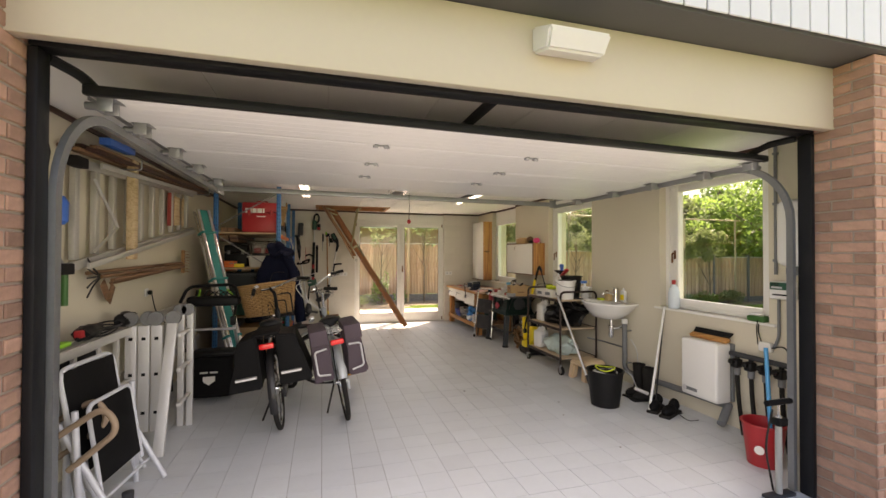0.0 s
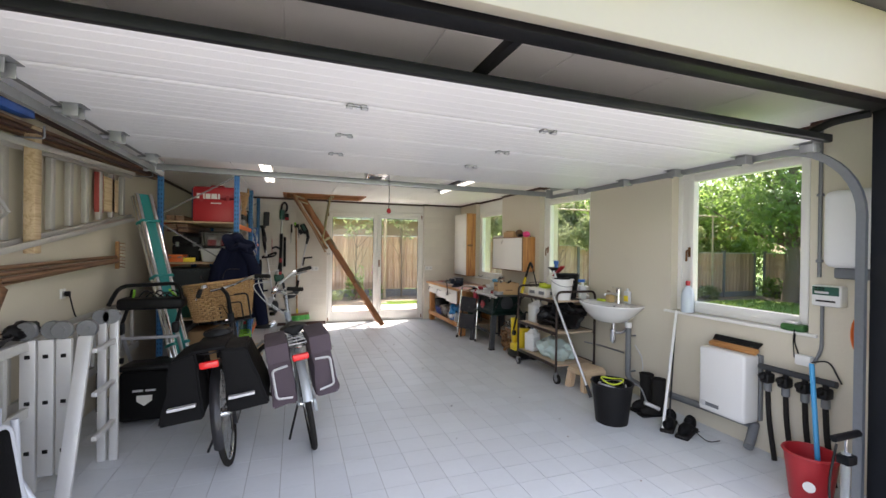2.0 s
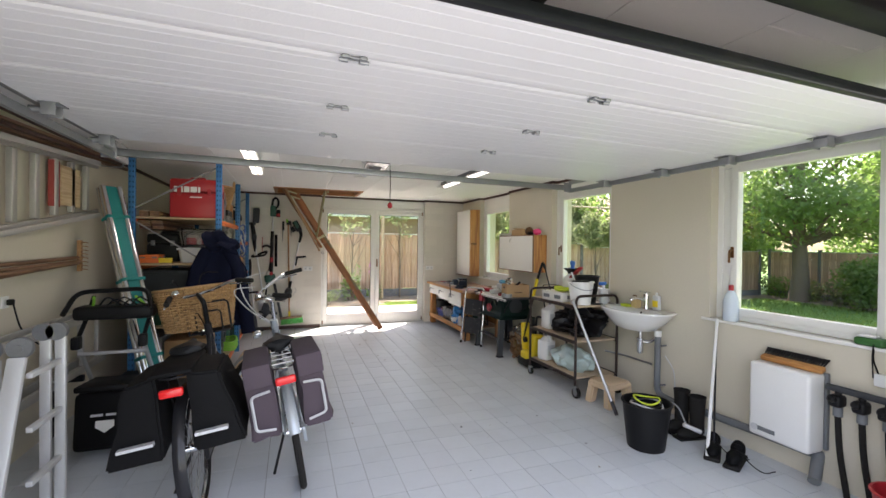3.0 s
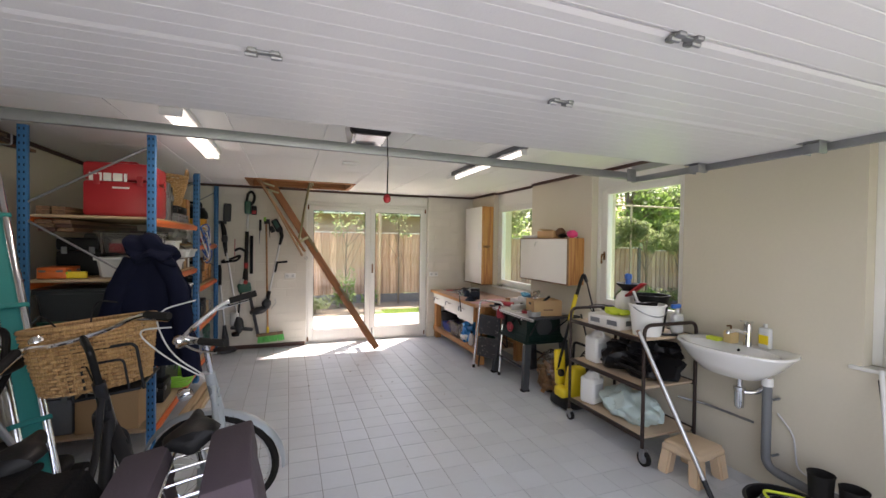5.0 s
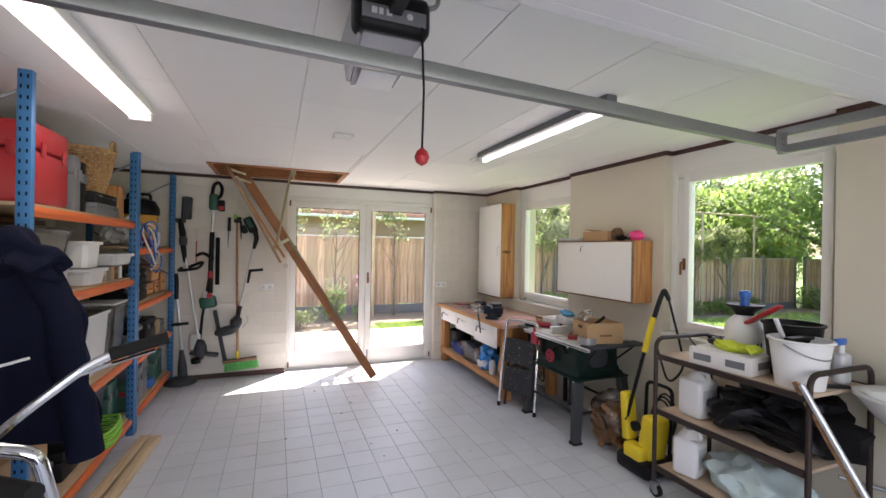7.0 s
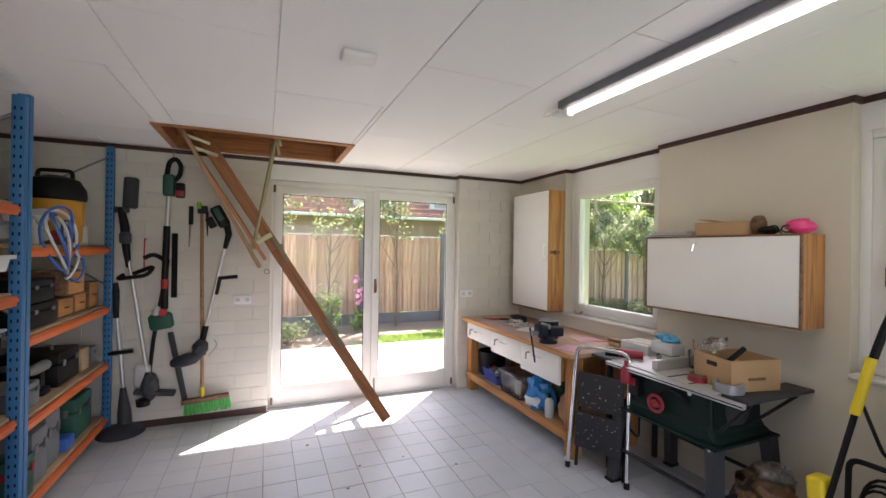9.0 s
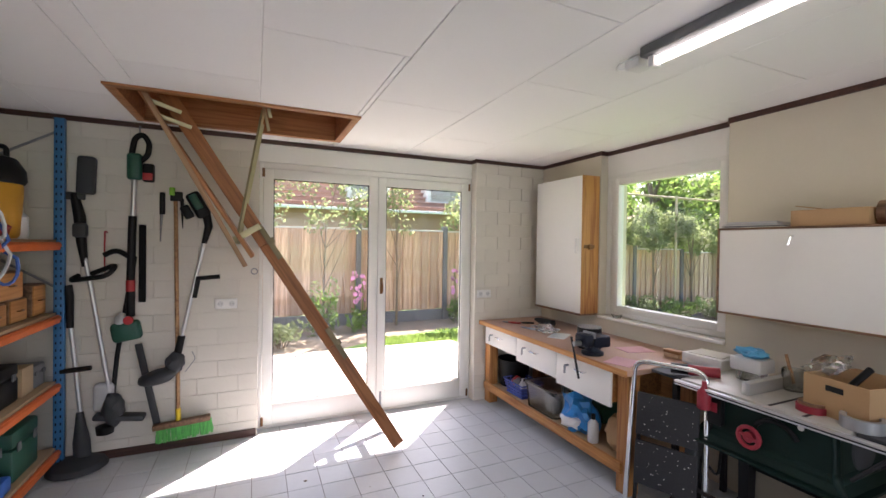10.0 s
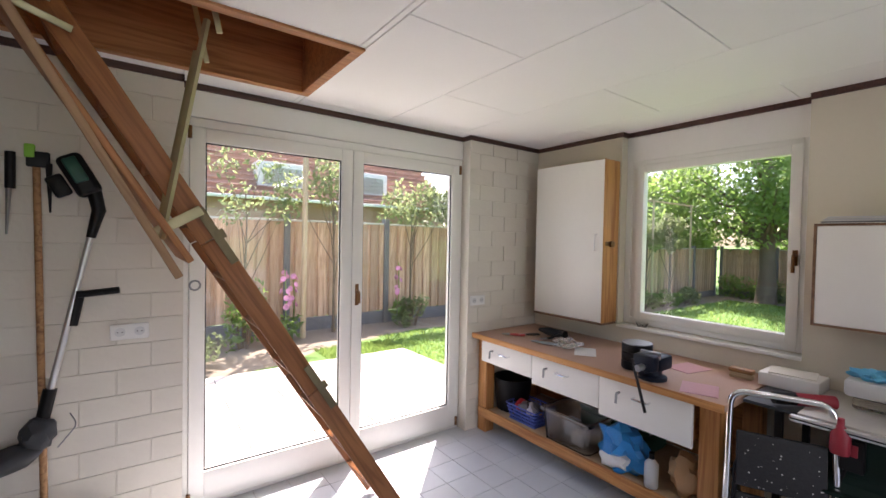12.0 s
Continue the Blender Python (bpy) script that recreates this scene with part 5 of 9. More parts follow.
rag = single("plastic_bag", ball(B(), (0, 0, 0.13), 0.14, 3, (0.9, 1.1, 0.9), 0.9, 3), "milky", Matrix.Translation((-0.45, 8.98, 1.57)), "crumpled translucent plastic bag", "plastic bag")
bo = thing("detergent_bottle", (-0.32, 9.52, 1.567), "clear bottle with a white cap", "bottle")
part("bottle", lathe(B(), [(0.04, 0), (0.045, 0.02), (0.045, 0.13), (0.02, 0.16)], 14), "milky", bo)
part("cap", lathe(B(), [(0.02, 0.161), (0.02, 0.19)], 12), "plastic_white", bo)
single("power_tool", ball(B(), (0, 0, 0.05), 0.09, 3, (0.7, 1.3, 0.55), 0.5, 8), "plastic_red", Matrix.Translation((-0.36, 9.3, 1.567)), "red hand-held power tool", "power tool")


def drawer_box(x, y, z, w, d, h, label):
    t = thing("wooden_drawer_box", (x, y, z), label, "drawer box", "wooden drawer boxes")
    part("body", box(B(), (-w / 2, -d / 2, 0), (w / 2, d / 2, h), 0.004), "old_wood", t)
    part("front", box(B(), (w / 2, -d / 2 + 0.008, 0.008), (w / 2 + 0.008, d / 2 - 0.008, h - 0.008), 0.003), "pine_x", t)
    part("pull", tube(B(), bend([(w / 2 + 0.008, -0.025, h / 2), (w / 2 + 0.024, -0.025, h / 2), (w / 2 + 0.024, 0.025, h / 2), (w / 2 + 0.008, 0.025, h / 2)], 0.01), 0.004, 6), "bronze", t)


drawer_box(-0.46, 9.15, 1.077, 0.36, 0.24, 0.13, "brown wooden drawer box with a small pull")
drawer_box(-0.46, 9.40, 1.077, 0.36, 0.2, 0.14, "brown wooden drawer box with a small pull")
drawer_box(-0.44, 9.26, 1.222, 0.36, 0.28, 0.16, "brown wooden drawer box stacked on others")
drawer_box(-0.46, 9.66, 1.077, 0.36, 0.18, 0.2, "brown wooden drawer box by the post")
case("tool_case", "black tool box on the shelf", "tool box", (-0.58, 8.60, 1.077), (-0.25, 8.96, 1.22), "plastic_black", None)
case("tool_case", "black tool box stacked on another", "tool box", (-0.56, 8.62, 1.225), (-0.25, 8.92, 1.36), "plastic_black", None)
case("tool_case", "large black tool bag with handle", "tool bag", (-0.62, 9.08, 0.617), (-0.28, 9.42, 0.84), "plastic_black", "z")
case("tool_case", "dark tool box next to the drill", "tool box", (-0.60, 8.62, 0.617), (-0.27, 8.8, 0.76), "plastic_grey", None)
single("cardboard_box", box(B(), (-0.16, -0.07, 0), (0.16, 0.07, 0.17), 0.004), "chipboard", Matrix.Translation((-0.44, 9.53, 0.6145)), "pale board box on the shelf", "box")
case("tool_case", "slate blue tool case by the post", "tool case", (-0.6, 9.6, 0.617), (-0.28, 9.76, 0.76), "plastic_grey", None)
drl = thing("cordless_drill", (-0.33, 8.95, 0.617), "black cordless drill standing on its battery", "drill")
part("battery", box(B(), (-0.04, -0.05, 0), (0.04, 0.05, 0.05), 0.01), "plastic_black", drl)
part("grip", box(B(), (-0.022, -0.028, 0.05), (0.022, 0.02, 0.15), 0.012), "plastic_black", drl)
part("motor", tube(B(), [(0, 0.07, 0.175), (0, -0.08, 0.175), (0, -0.15, 0.175)], 0.03, 12, False, [0.034, 0.032, 0.016]), "plastic_grey", drl)
case("tool_case", "dark green tool case with a pale label", "tool case", (-0.58, 9.30, 0.167), (-0.26, 9.62, 0.46), "plastic_green", "z")
case("tool_case", "grey hard case standing upright", "tool case", (-0.60, 8.86, 0.167), (-0.26, 9.06, 0.50), "plastic_grey", None)
case("tool_case", "grey hard case standing beside another", "tool case", (-0.60, 8.64, 0.167), (-0.24, 8.83, 0.48), "plastic_grey", None)
case("tool_case", "dark green case with a red clip", "tool case", (-0.60, 8.47, 0.167), (-0.22, 8.62, 0.40), "plastic_green", None, "plastic_red")
M["blue_plastic"] = mat("blue_plastic", (0.03, 0.14, 0.5), 0.4, 0, 0.1, 6, 0.05, 60)
single("battery_charger", box(B(), (-0.06, -0.07, 0), (0.06, 0.07, 0.09), 0.02), "blue_plastic", Matrix.Translation((-0.30, 9.18, 0.35 - 0.183)), "blue charger on the bottom shelf", "charger")
single("wall_bottle", lathe(B(), [(0.03, 0), (0.034, 0.1), (0.012, 0.13), (0.012, 0.15)], 12), "milky", Matrix.Translation((-0.30, 8.75, 1.5665)), "small clear bottle on the shelf", "bottle")

# the jacket on the post
jk = thing("jacket", (-0.205, 6.68, 0.62), "dark navy hooded work jacket hanging on the rack post", "jacket")
bm = B()
rows, cols = 26, 40
ring = []
for i in range(rows):
    f = i / (rows - 1)
    z = 0.06 + 0.90 * f
    w = 0.265 - 0.05 * f if f < 0.62 else 0.234 - 0.175 * ((f - 0.62) / 0.38) ** 1.15
    d = 0.085 * (1 - 0.2 * f)
    row = []
    for k in range(cols):
        a = 2 * math.pi * k / cols
        fold = 1 + (0.2 * math.sin(7 * a + 2.2 * f + 1.5 * math.sin(3 * f)) + 0.1 * math.sin(13 * a - 3 * f)) * (1 - 0.4 * f) + 0.12 * noise.noise(Vector((math.cos(a) * 2, math.sin(a) * 2, f * 4)))
        row.append(bm.verts.new((w * fold * math.cos(a) - 0.03 * (1 - f), d * fold * math.sin(a), z + 0.02 * noise.noise(Vector((a, f, 3))))))
    ring.append(row)
for a, b in zip(ring, ring[1:]):
    for k in range(cols):
        bm.faces.new((a[k], a[(k + 1) % cols], b[(k + 1) % cols], b[k]))
bm.faces.new(ring[0][::-1])
bm.faces.new(ring[-1])
part("body", bm, "navy", jk)
bm = ball(B(), (0.03, -0.03, 0.90), 0.165, 4, (1.05, 0.75, 0.55), 0.7, 4, pose(0, 0, 0, 0, 24, 0))
part("hood", bm, "navy", jk)
for s, q in ((-1, 0.0), (1, 0.05)):
    pts = [(s * 0.09, -0.02, 0.84), (s * 0.19, -0.05, 0.62), (s * 0.24, -0.07, 0.34), (s * 0.26 + 0.02, -0.08, 0.04 - q)]
    bm = tube(B(), bend(pts, 0.15, 5), 0.066, 14)
    for v in bm.verts:
        v.co += Vector((0.02, 0.02, 0)) * noise.noise(v.co * 11)
    part("sleeve", bm, "navy", jk)

# ---- left wall: ladders and tools ----
WX = XL            # wall face
sl = thing("stepladder", (WX + 0.02, 3.93, 1.40), "paint-spattered aluminium stepladder hung sideways on the wall", "stepladder")
M["alu_dull"] = mat("dull_aluminium", (0.52, 0.51, 0.48), 0.45, 0.45, 0.18, 8, 0.15, 60, 0, 0.4, (0.52, 0.49, 0.43))
def lerp(a, b, f):
    return Vector(a) * (1 - f) + Vector(b) * f
lo0, lo1, hi0, hi1 = (0.06, 0.0, 0.0), (0.06, 2.72, 0.40), (0.06, 0.15, 0.70), (0.06, 2.72, 0.84)
for a, b in ((lo0, lo1), (hi0, hi1)):
    d = Vector(b) - Vector(a)
    ang = math.degrees(math.atan2(d.z, d.y))
    part("rail", box(B(), (-0.012, 0, -0.03), (0.014, d.length, 0.03), 0.004, Matrix.Translation(a) @ pose(0, 0, 0, ang, 0, 0)), "alu_dull", sl)
    part("back_rail", box(B(), (0.075, 0.1, -0.02), (0.095, d.length * 0.93, 0.02), 0.004, Matrix.Translation(a) @ pose(0, 0, 0, ang, 0, 0)), "alu_dull", sl)
for i in range(10):
    f = 0.06 + i * 0.098
    a, b = lerp(lo0, lo1, f), lerp(hi0, hi1, f)
    part("step", box(B(), (0.012, a.y - 0.03, a.z + 0.03), (0.05, a.y + 0.03, b.z - 0.03), 0.006), "alu_dull", sl)
for p in (lo0, hi0):
    part("rubber_foot", box(B(), (-0.02, -0.11, -0.035), (0.05, 0.02, 0.035), 0.008, Matrix.Translation(p)), "rubber", sl, "black rubber foot")
part("platform", box(B(), (0.0, 2.1, 0.42), (0.05, 2.42, 0.74), 0.006), "raw_wood", sl, "paint-stained wooden platform")
part("brace", tube(B(), [(0.10, 0.25, 0.62), (0.10, 0.62, 0.30), (0.10, 0.25, 0.10)], 0.012, 4), "alu_dull", sl)
part("red_plank", box(B(), (0.01, 1.98, 0.40), (0.045, 2.09, 0.76), 0.005), mat("worn_red_paint", (0.35, 0.06, 0.05), 0.7, 0, 0.3, 10, 0.4, 60, 0, 0.6, (0.6, 0.55, 0.48)), sl, "red-painted plank")
part("wooden_post", box(B(), (0.09, 0.78, 0.05), (0.15, 0.86, 0.86), 0.006), "raw_wood", sl, "pale painted post between the ladders")

shelf_rail = thing("moulding_bundle", (WX + 0.02, 3.95, 2.12), "bundle of brown mouldings resting on wall hooks", "mouldings")
for i, (x, z, l, mt) in enumerate(((0.02, 0.07, 3.3, "old_wood"), (0.075, 0.06, 3.45, "old_wood"), (0.13, 0.07, 3.1, "trim"), (0.05, 0.10, 2.9, "trim"), (0.11, 0.105, 3.0, "old_wood"))):
    part("moulding", box(B(), (x - 0.022, 0.05 * i, z - 0.012), (x + 0.022, l, z + 0.012), 0.004, pose(0, 0, 0, 2.3, 0, 0)), mt, shelf_rail)
part("blue_carton", box(B(), (0.10, 0.3, 0.14), (0.17, 0.72, 0.19), 0.004, pose(0, 0, 0, 2.3, 0, 0)), "blue_plastic", shelf_rail, "flat blue carton")
for y in (0.75, 2.9):
    part("hook", tube(B(), bend([(-0.015, y, 0.04 * y + 0.03), (0.20, y, 0.04 * y + 0.03), (0.20, y, 0.04 * y + 0.11)], 0.02), 0.007, 6), "galv", shelf_rail)

rk = thing("garden_tools", (WX + 0.03, 4.2, 1.30), "bundle of wooden-handled garden rakes and hoes hung level", "garden tools")
M["handle_wood"] = wood("worn_handle_wood", (0.22, 0.10, 0.04), (0.42, 0.23, 0.10), 1)
for i, (x, z, l, dz) in enumerate(((0.03, 0.06, 2.15, 0.03), (0.07, 0.03, 2.0, 0.03), (0.10, 0.0, 1.9, 0.05), (0.05, -0.03, 1.8, 0.07))):
    part("handle", tube(B(), [(x, 0.05 + 0.1 * i, z), (x, 0.05 + l, z + dz)], 0.015, 8), "old_wood", rk)
for i in range(5):
    a = -0.6 + i * 0.3
    part("claw", tube(B(), bend([(0.06, 0.18, 0.03), (0.06, 0.06, 0.03 + 0.10 * a), (0.08, -0.06, 0.03 + 0.22 * a)], 0.05), 0.006, 6), "black_steel", rk, "dark steel claw")
for k, (y, z) in enumerate(((0.28, -0.06), (0.40, -0.09))):
    part("hoe_blade", box(B(), (0.03, -0.035, -0.10), (0.036, 0.045, 0.05), 0.003, pose(0, y, z, 38 - 70 * k, 0, 0)), "old_wood", rk, "rusty hoe blade")
bm = box(B(), (0.02, 2.13, -0.03), (0.05, 2.17, 0.24), 0.004)
for i in range(8):
    tube(bm, bend([(0.035, 2.14, -0.01 + i * 0.033), (0.09, 2.12, -0.01 + i * 0.033), (0.12, 2.08, -0.015 + i * 0.033)], 0.02), 0.004, 5)
part("rake_head", bm, "handle_wood", rk, "wide rake head with tines")


def loppers(y, z, top, handle, spread, label, grip=0.19):
    t = thing("loppers", (WX + 0.03, y, z), label, "loppers", "garden cutters on the wall")
    for s in (-1, 1):
        part("arm", tube(B(), bend([(0.02, 0, top), (0.02, s * spread * 0.35, top * 0.62), (0.02, s * spread, 0)], 0.05), 0.011, 8), "galv", t)
        part("grip", tube(B(), [(0.02, s * spread, -grip), (0.02, s * spread * 0.98, 0.02)], 0.019, 10), handle, t, "green plastic grip")
    bm = B()
    plate(bm, [(-0.02, 0), (0.03, 0.0), (0.05, 0.09), (0.0, 0.2), (-0.02, 0.1)], -0.004, 0.004, Matrix.Translation((0.025, 0, top)) @ pose(0, 0, 0, 90, 0, 90))
    part("blade", bm, "black_steel", t)


M["green_grip"] = mat("green_grip", (0.03, 0.13, 0.03), 0.5, 0, 0.15, 8, 0.1, 60)
loppers(3.77, 1.745, 0.28, "green_grip", 0.05, "old garden shears with green grips")
loppers(3.89, 1.40, 0.12, "green_grip", 0.11, "garden shears with red collar and green grips", 0.24)
gl = thing("gas_lamp", (WX + 0.05, 3.92, 1.70), "small blue gas burner hung on the wall", "gas burner")
part("bottle", lathe(B(), [(0.03, -0.02), (0.05, 0.0), (0.052, 0.12), (0.03, 0.16)], 16), "blue_plastic", gl)
part("burner", lathe(B(), [(0.012, 0.161), (0.02, 0.19), (0.01, 0.23), (0.008, 0.33)], 10), "bronze", gl)
sp = thing("spade", (WX + 0.03, 3.74, 1.02), "rusty spade blade hanging on the wall", "spade")
bm = B()
plate(bm, [(-0.1, 0.28), (0.1, 0.28), (0.115, 0.08), (0.06, -0.02), (0, -0.05), (-0.06, -0.02), (-0.115, 0.08)], 0.0, 0.006, Matrix.Translation((0.02, 0, 0)) @ pose(0, 0, 0, 90, 0, 90))
part("blade", bm, "old_wood", sp, "rusty steel blade")
part("shaft", tube(B(), [(0.02, 0, 0.26), (0.02, 0.02, 0.95)], 0.016, 8), "handle_wood", sp)


def socket(m, n, label, mt="plastic_white"):
    t = thing("wall_socket", m, label, "wall socket", "wall sockets")
    part("plate", box(B(), (-0.04 * n, 0, -0.04), (0.04 * n, 0.012, 0.04), 0.006), mt, t)
    for i in range(n):
        x = -0.04 * (n - 1) + 0.08 * i
        part("well", lathe(B(), [(0.022, 0.0), (0.022, 0.003)], 16, Matrix.Translation((x, 0.0135, 0)) @ pose(0, 0, 0, 90, 0, 0)), "milky", t)
        for s in (-1, 1):
            part("pin_hole", lathe(B(), [(0.003, 0.0), (0.003, 0.001)], 8, Matrix.Translation((x + s * 0.009, 0.0145, 0)) @ pose(0, 0, 0, 90, 0, 0)), "plastic_black", t)
    return t


socket(Matrix.Translation((WX, 5.45, 1.12)) @ pose(0, 0, 0, 0, 0, -90), 1, "white wall socket with a black plug")
pl = thing("power_plug", (WX + 0.02, 5.45, 1.12), "black plug with a hanging cable", "plug")
part("plug", box(B(), (0, -0.018, -0.02), (0.035, 0.018, 0.02), 0.008), "plastic_black", pl)
part("cable", tube(B(), bend([(0.03, 0, -0.01), (0.06, 0.02, -0.2), (0.1, 0.15, -0.32)], 0.08), 0.005, 6), "plastic_black", pl)

# long ladder standing on its side along the wall, with things lying on it
ll = thing("long_ladder", (WX + 0.05, 3.35, 0.0), "long aluminium ladder standing on its side along the wall", "ladder")
for x in (0.04, 0.16):
    for z in (0.50, 0.90):
        part("rail", box(B(), (x - 0.014, 0, z - 0.03), (x + 0.014, 3.1, z + 0.03), 0.004), "alu_dull", ll)
    for i in range(11):
        part("rung", box(B(), (x - 0.013, 0.12 + i * 0.28, 0.53), (x + 0.013, 0.155 + i * 0.28, 0.87), 0.003), "alu_dull", ll)
for y in (0.5, 2.6):
    part("support", box(B(), (-0.045, y - 0.02, 0.42), (0.2, y + 0.02, 0.468), 0.004), "black_steel", ll, "dark wall bracket")
    part("support_leg", box(B(), (0.0, y - 0.02, 0.0), (0.04, y + 0.02, 0.42), 0.004), "black_steel", ll)
dr2 = thing("power_tool", (WX + 0.16, 4.05, 0.93), "black and red power tool lying on the ladder", "power tool")
part("body", ball(B(), (0, 0, 0.05), 0.09, 3, (0.6, 1.6, 0.55), 0.4, 2), "plastic_black", dr2)
part("switch", box(B(), (-0.02, -0.14, 0.03), (0.03, -0.08, 0.08), 0.01), "plastic_red", dr2)
cb = thing("cable_coil", (WX + 0.15, 4.25, 0.935), "loose black cable lying on the ladder", "cable")
for k in range(4):
    part("loop", tube(B(), [(0.07 * math.cos(a), (0.16 + 0.03 * k) * math.sin(a), 0.01 + 0.012 * k + 0.01 * math.sin(2 * a + k)) for a in [2 * math.pi * i / 26 for i in range(26)]], 0.006, 6, True), "plastic_black", cb)
br = thing("paint_brush", (WX + 0.14, 3.66, 0.932), "pale wooden brush lying on the ladder", "brush")
part("handle", tube(B(), [(0, -0.14, 0.015), (0, 0.05, 0.015)], 0.014, 8), "raw_wood", br)
part("bristles", box(B(), (-0.035, 0.05, 0.002), (0.035, 0.17, 0.03), 0.008), "lime", br)
single("sanding_machine", ball(B(), (0, 0, 0.05), 0.1, 3, (0.7, 1.3, 0.55), 0.3, 6), "plastic_black", Matrix.Translation((WX + 0.16, 4.62, 0.932)), "black hand machine lying on the ladder", "power tool")


# folding garden chairs
def garden_chair(m, label):
    c = thing("folding_chair", m, label, "folding chair", "folded garden chairs")
    M.setdefault("pale_tube", mat("pale_grey_tube", (0.58, 0.61, 0.66), 0.4, 0.15, 0.06, 8, 0.05, 60))
    loop = bend([(-0.24, 0, 0.08), (-0.24, 0.02, 0.88), (0.24, 0.02, 0.88), (0.24, 0, 0.08)], 0.08, 5)
    part("back_frame", tube(B(), loop, 0.013, 8), "pale_tube", c)
    part("backrest", box(B(), (-0.225, 0.005, 0.36), (0.225, 0.014, 0.865), 0.003), "cloth_black", c, "black textile back")
    loop = bend([(-0.21, -0.07, 0.18), (-0.21, -0.07, 0.66), (0.21, -0.07, 0.66), (0.21, -0.07, 0.18)], 0.06, 5)
    part("seat_frame", tube(B(), loop, 0.012, 8), "pale_tube", c)
    part("seat", box(B(), (-0.2, -0.074, 0.22), (0.2, -0.064, 0.65), 0.003), "cloth_black", c, "black textile seat")
    for s in (-1, 1):
        part("front_leg", tube(B(), [(s * 0.255, 0.05, 0.60), (s * 0.26, -0.16, 0.0)], 0.016, 10), "pale_tube", c)
        part("rear_leg", tube(B(), [(s * 0.275, -0.05, 0.66), (s * 0.275, 0.02, 0.0)], 0.016, 10), "pale_tube", c)
        part("arm", tube(B(), bend([(s * 0.28, 0.06, 0.54), (s * 0.285, -0.20, 0.66), (s * 0.285, -0.25, 0.52), (s * 0.28, 0.02, 0.36)] if s < 0 else [(0.25, 0.03, 0.34), (0.25, 0.035, 0.5), (0.25, 0.03, 0.66), (0.25, 0.02, 0.72)], 0.09, 6), 0.017, 10), M.setdefault("beige_arm", mat("beige_brown_plastic", (0.30, 0.22, 0.155), 0.5, 0, 0.08, 6, 0.08, 60)), c, "beige-brown plastic armrest")
    part("stretcher", tube(B(), [(-0.26, -0.08, 0.14), (0.26, -0.08, 0.14)], 0.010, 8), "pale_tube", c)
    return c


garden_chair(Matrix.Translation((-1.0, 3.86, 0.0)) @ pose(0, 0, 0, -6, 0, 88), "folded garden chair with black textile and pale tubes")
garden_chair(Matrix.Translation((-0.83, 3.68, 0.0)) @ pose(0, 0, 0, -9, 0, 84), "folded garden chair leaning on another one")

M["alu_pale"] = mat("pale_aluminium", (0.70, 0.70, 0.69), 0.42, 0.35, 0.06, 9, 0.1, 90, 0, 0.15, (0.45, 0.44, 0.42))
# folded multi-purpose ladder
ml = thing("folded_ladder", (-0.93, 4.56, 0.0), "folded aluminium hinge ladder standing upright", "ladder")
for i in range(4):
    x = -0.155 + i * 0.088
    if i == 3:
        mm = Matrix.Translation((x + 0.02, 0.0, 0.96)) @ pose(0, 0, 0, -17, 0, 0)
        part("rail", box(B(), (-0.036, -0.016, -0.995), (0.036, 0.016, -0.02), 0.004, mm), "alu_pale", ml)
    else:
        part("rail", box(B(), (x - 0.038, -0.016, 0.10 if i else 0.0), (x + 0.038, 0.016, 0.93), 0.004), "alu_pale", ml)
    for z in (0.25, 0.55, 0.83):
        part("rung_end", box(B(), (x - 0.014, -0.019 if i < 3 else -0.02 - (0.93 - z) * 0.305, z - 0.012), (x + 0.014, 0.0 if i < 3 else 0.0 - (0.93 - z) * 0.305, z + 0.012), 0.003), "plastic_black", ml, "dark rung end")
    bm = lathe(B(), [(0.052, -0.018), (0.056, -0.012), (0.056, 0.012), (0.052, 0.018)], 20, Matrix.Translation((x + (0.02 if i % 2 else -0.01), 0.02 * (i % 2), 0.985)) @ pose(0, 0, 0, 90, 0, 0))
    lathe(bm, [(0.02, 0.018), (0.02, 0.026)], 14, Matrix.Translation((x + (0.02 if i % 2 else -0.01), 0.02 * (i % 2), 0.985)) @ pose(0, 0, 0, 90, 0, 0))
    part("hinge", bm, "galv", ml, "round steel hinge")
for i in range(2):
    part("rear_rail", box(B(), (0.07 + i * 0.07, 0.32, 0.0), (0.12 + i * 0.07, 0.35, 0.98), 0.004), "alu_pale", ml)
    part("hinge", lathe(B(), [(0.05, -0.018), (0.05, 0.018)], 18, Matrix.Translation((0.09 + i * 0.06, 0.33, 1.01)) @ pose(0, 0, 0, 90, 0, 0)), "galv", ml, "round steel hinge")
for z in (0.28, 0.56, 0.84):
    part("rung", box(B(), (0.15, 0.016, z - 0.014), (0.18, 0.32, z + 0.014), 0.004), "alu_pale", ml)

# long teal parcel leaning in the corner
tp = thing("awning_parcel", Matrix.Translation((-0.50, 5.95, 0.02)) @ look((0, 0, 0), (-0.62, 0.62, 2.1)).to_3x3().to_4x4() @ pose(0, 0, 0, 0, 180, 0), "long teal parasol pack with silver edge strips", "parasol pack")
part("body", box(B(), (-0.055, -0.035, 0.0), (0.055, 0.035, 2.18), 0.02, None, 3), "teal", tp)
for s in (-1, 1):
    for q in (-0.03, 0.03):
        part("edge_strip", tube(B(), [(s * 0.066, q, 0.05), (s * 0.066, q, 2.17)], 0.024, 10), "chrome", tp, "shiny silver edge strip")
for z in (0.55, 1.25, 1.85):
    part("strap", box(B(), (-0.094, -0.058, z), (0.094, 0.058, z + 0.03), 0.008), "teal", tp)

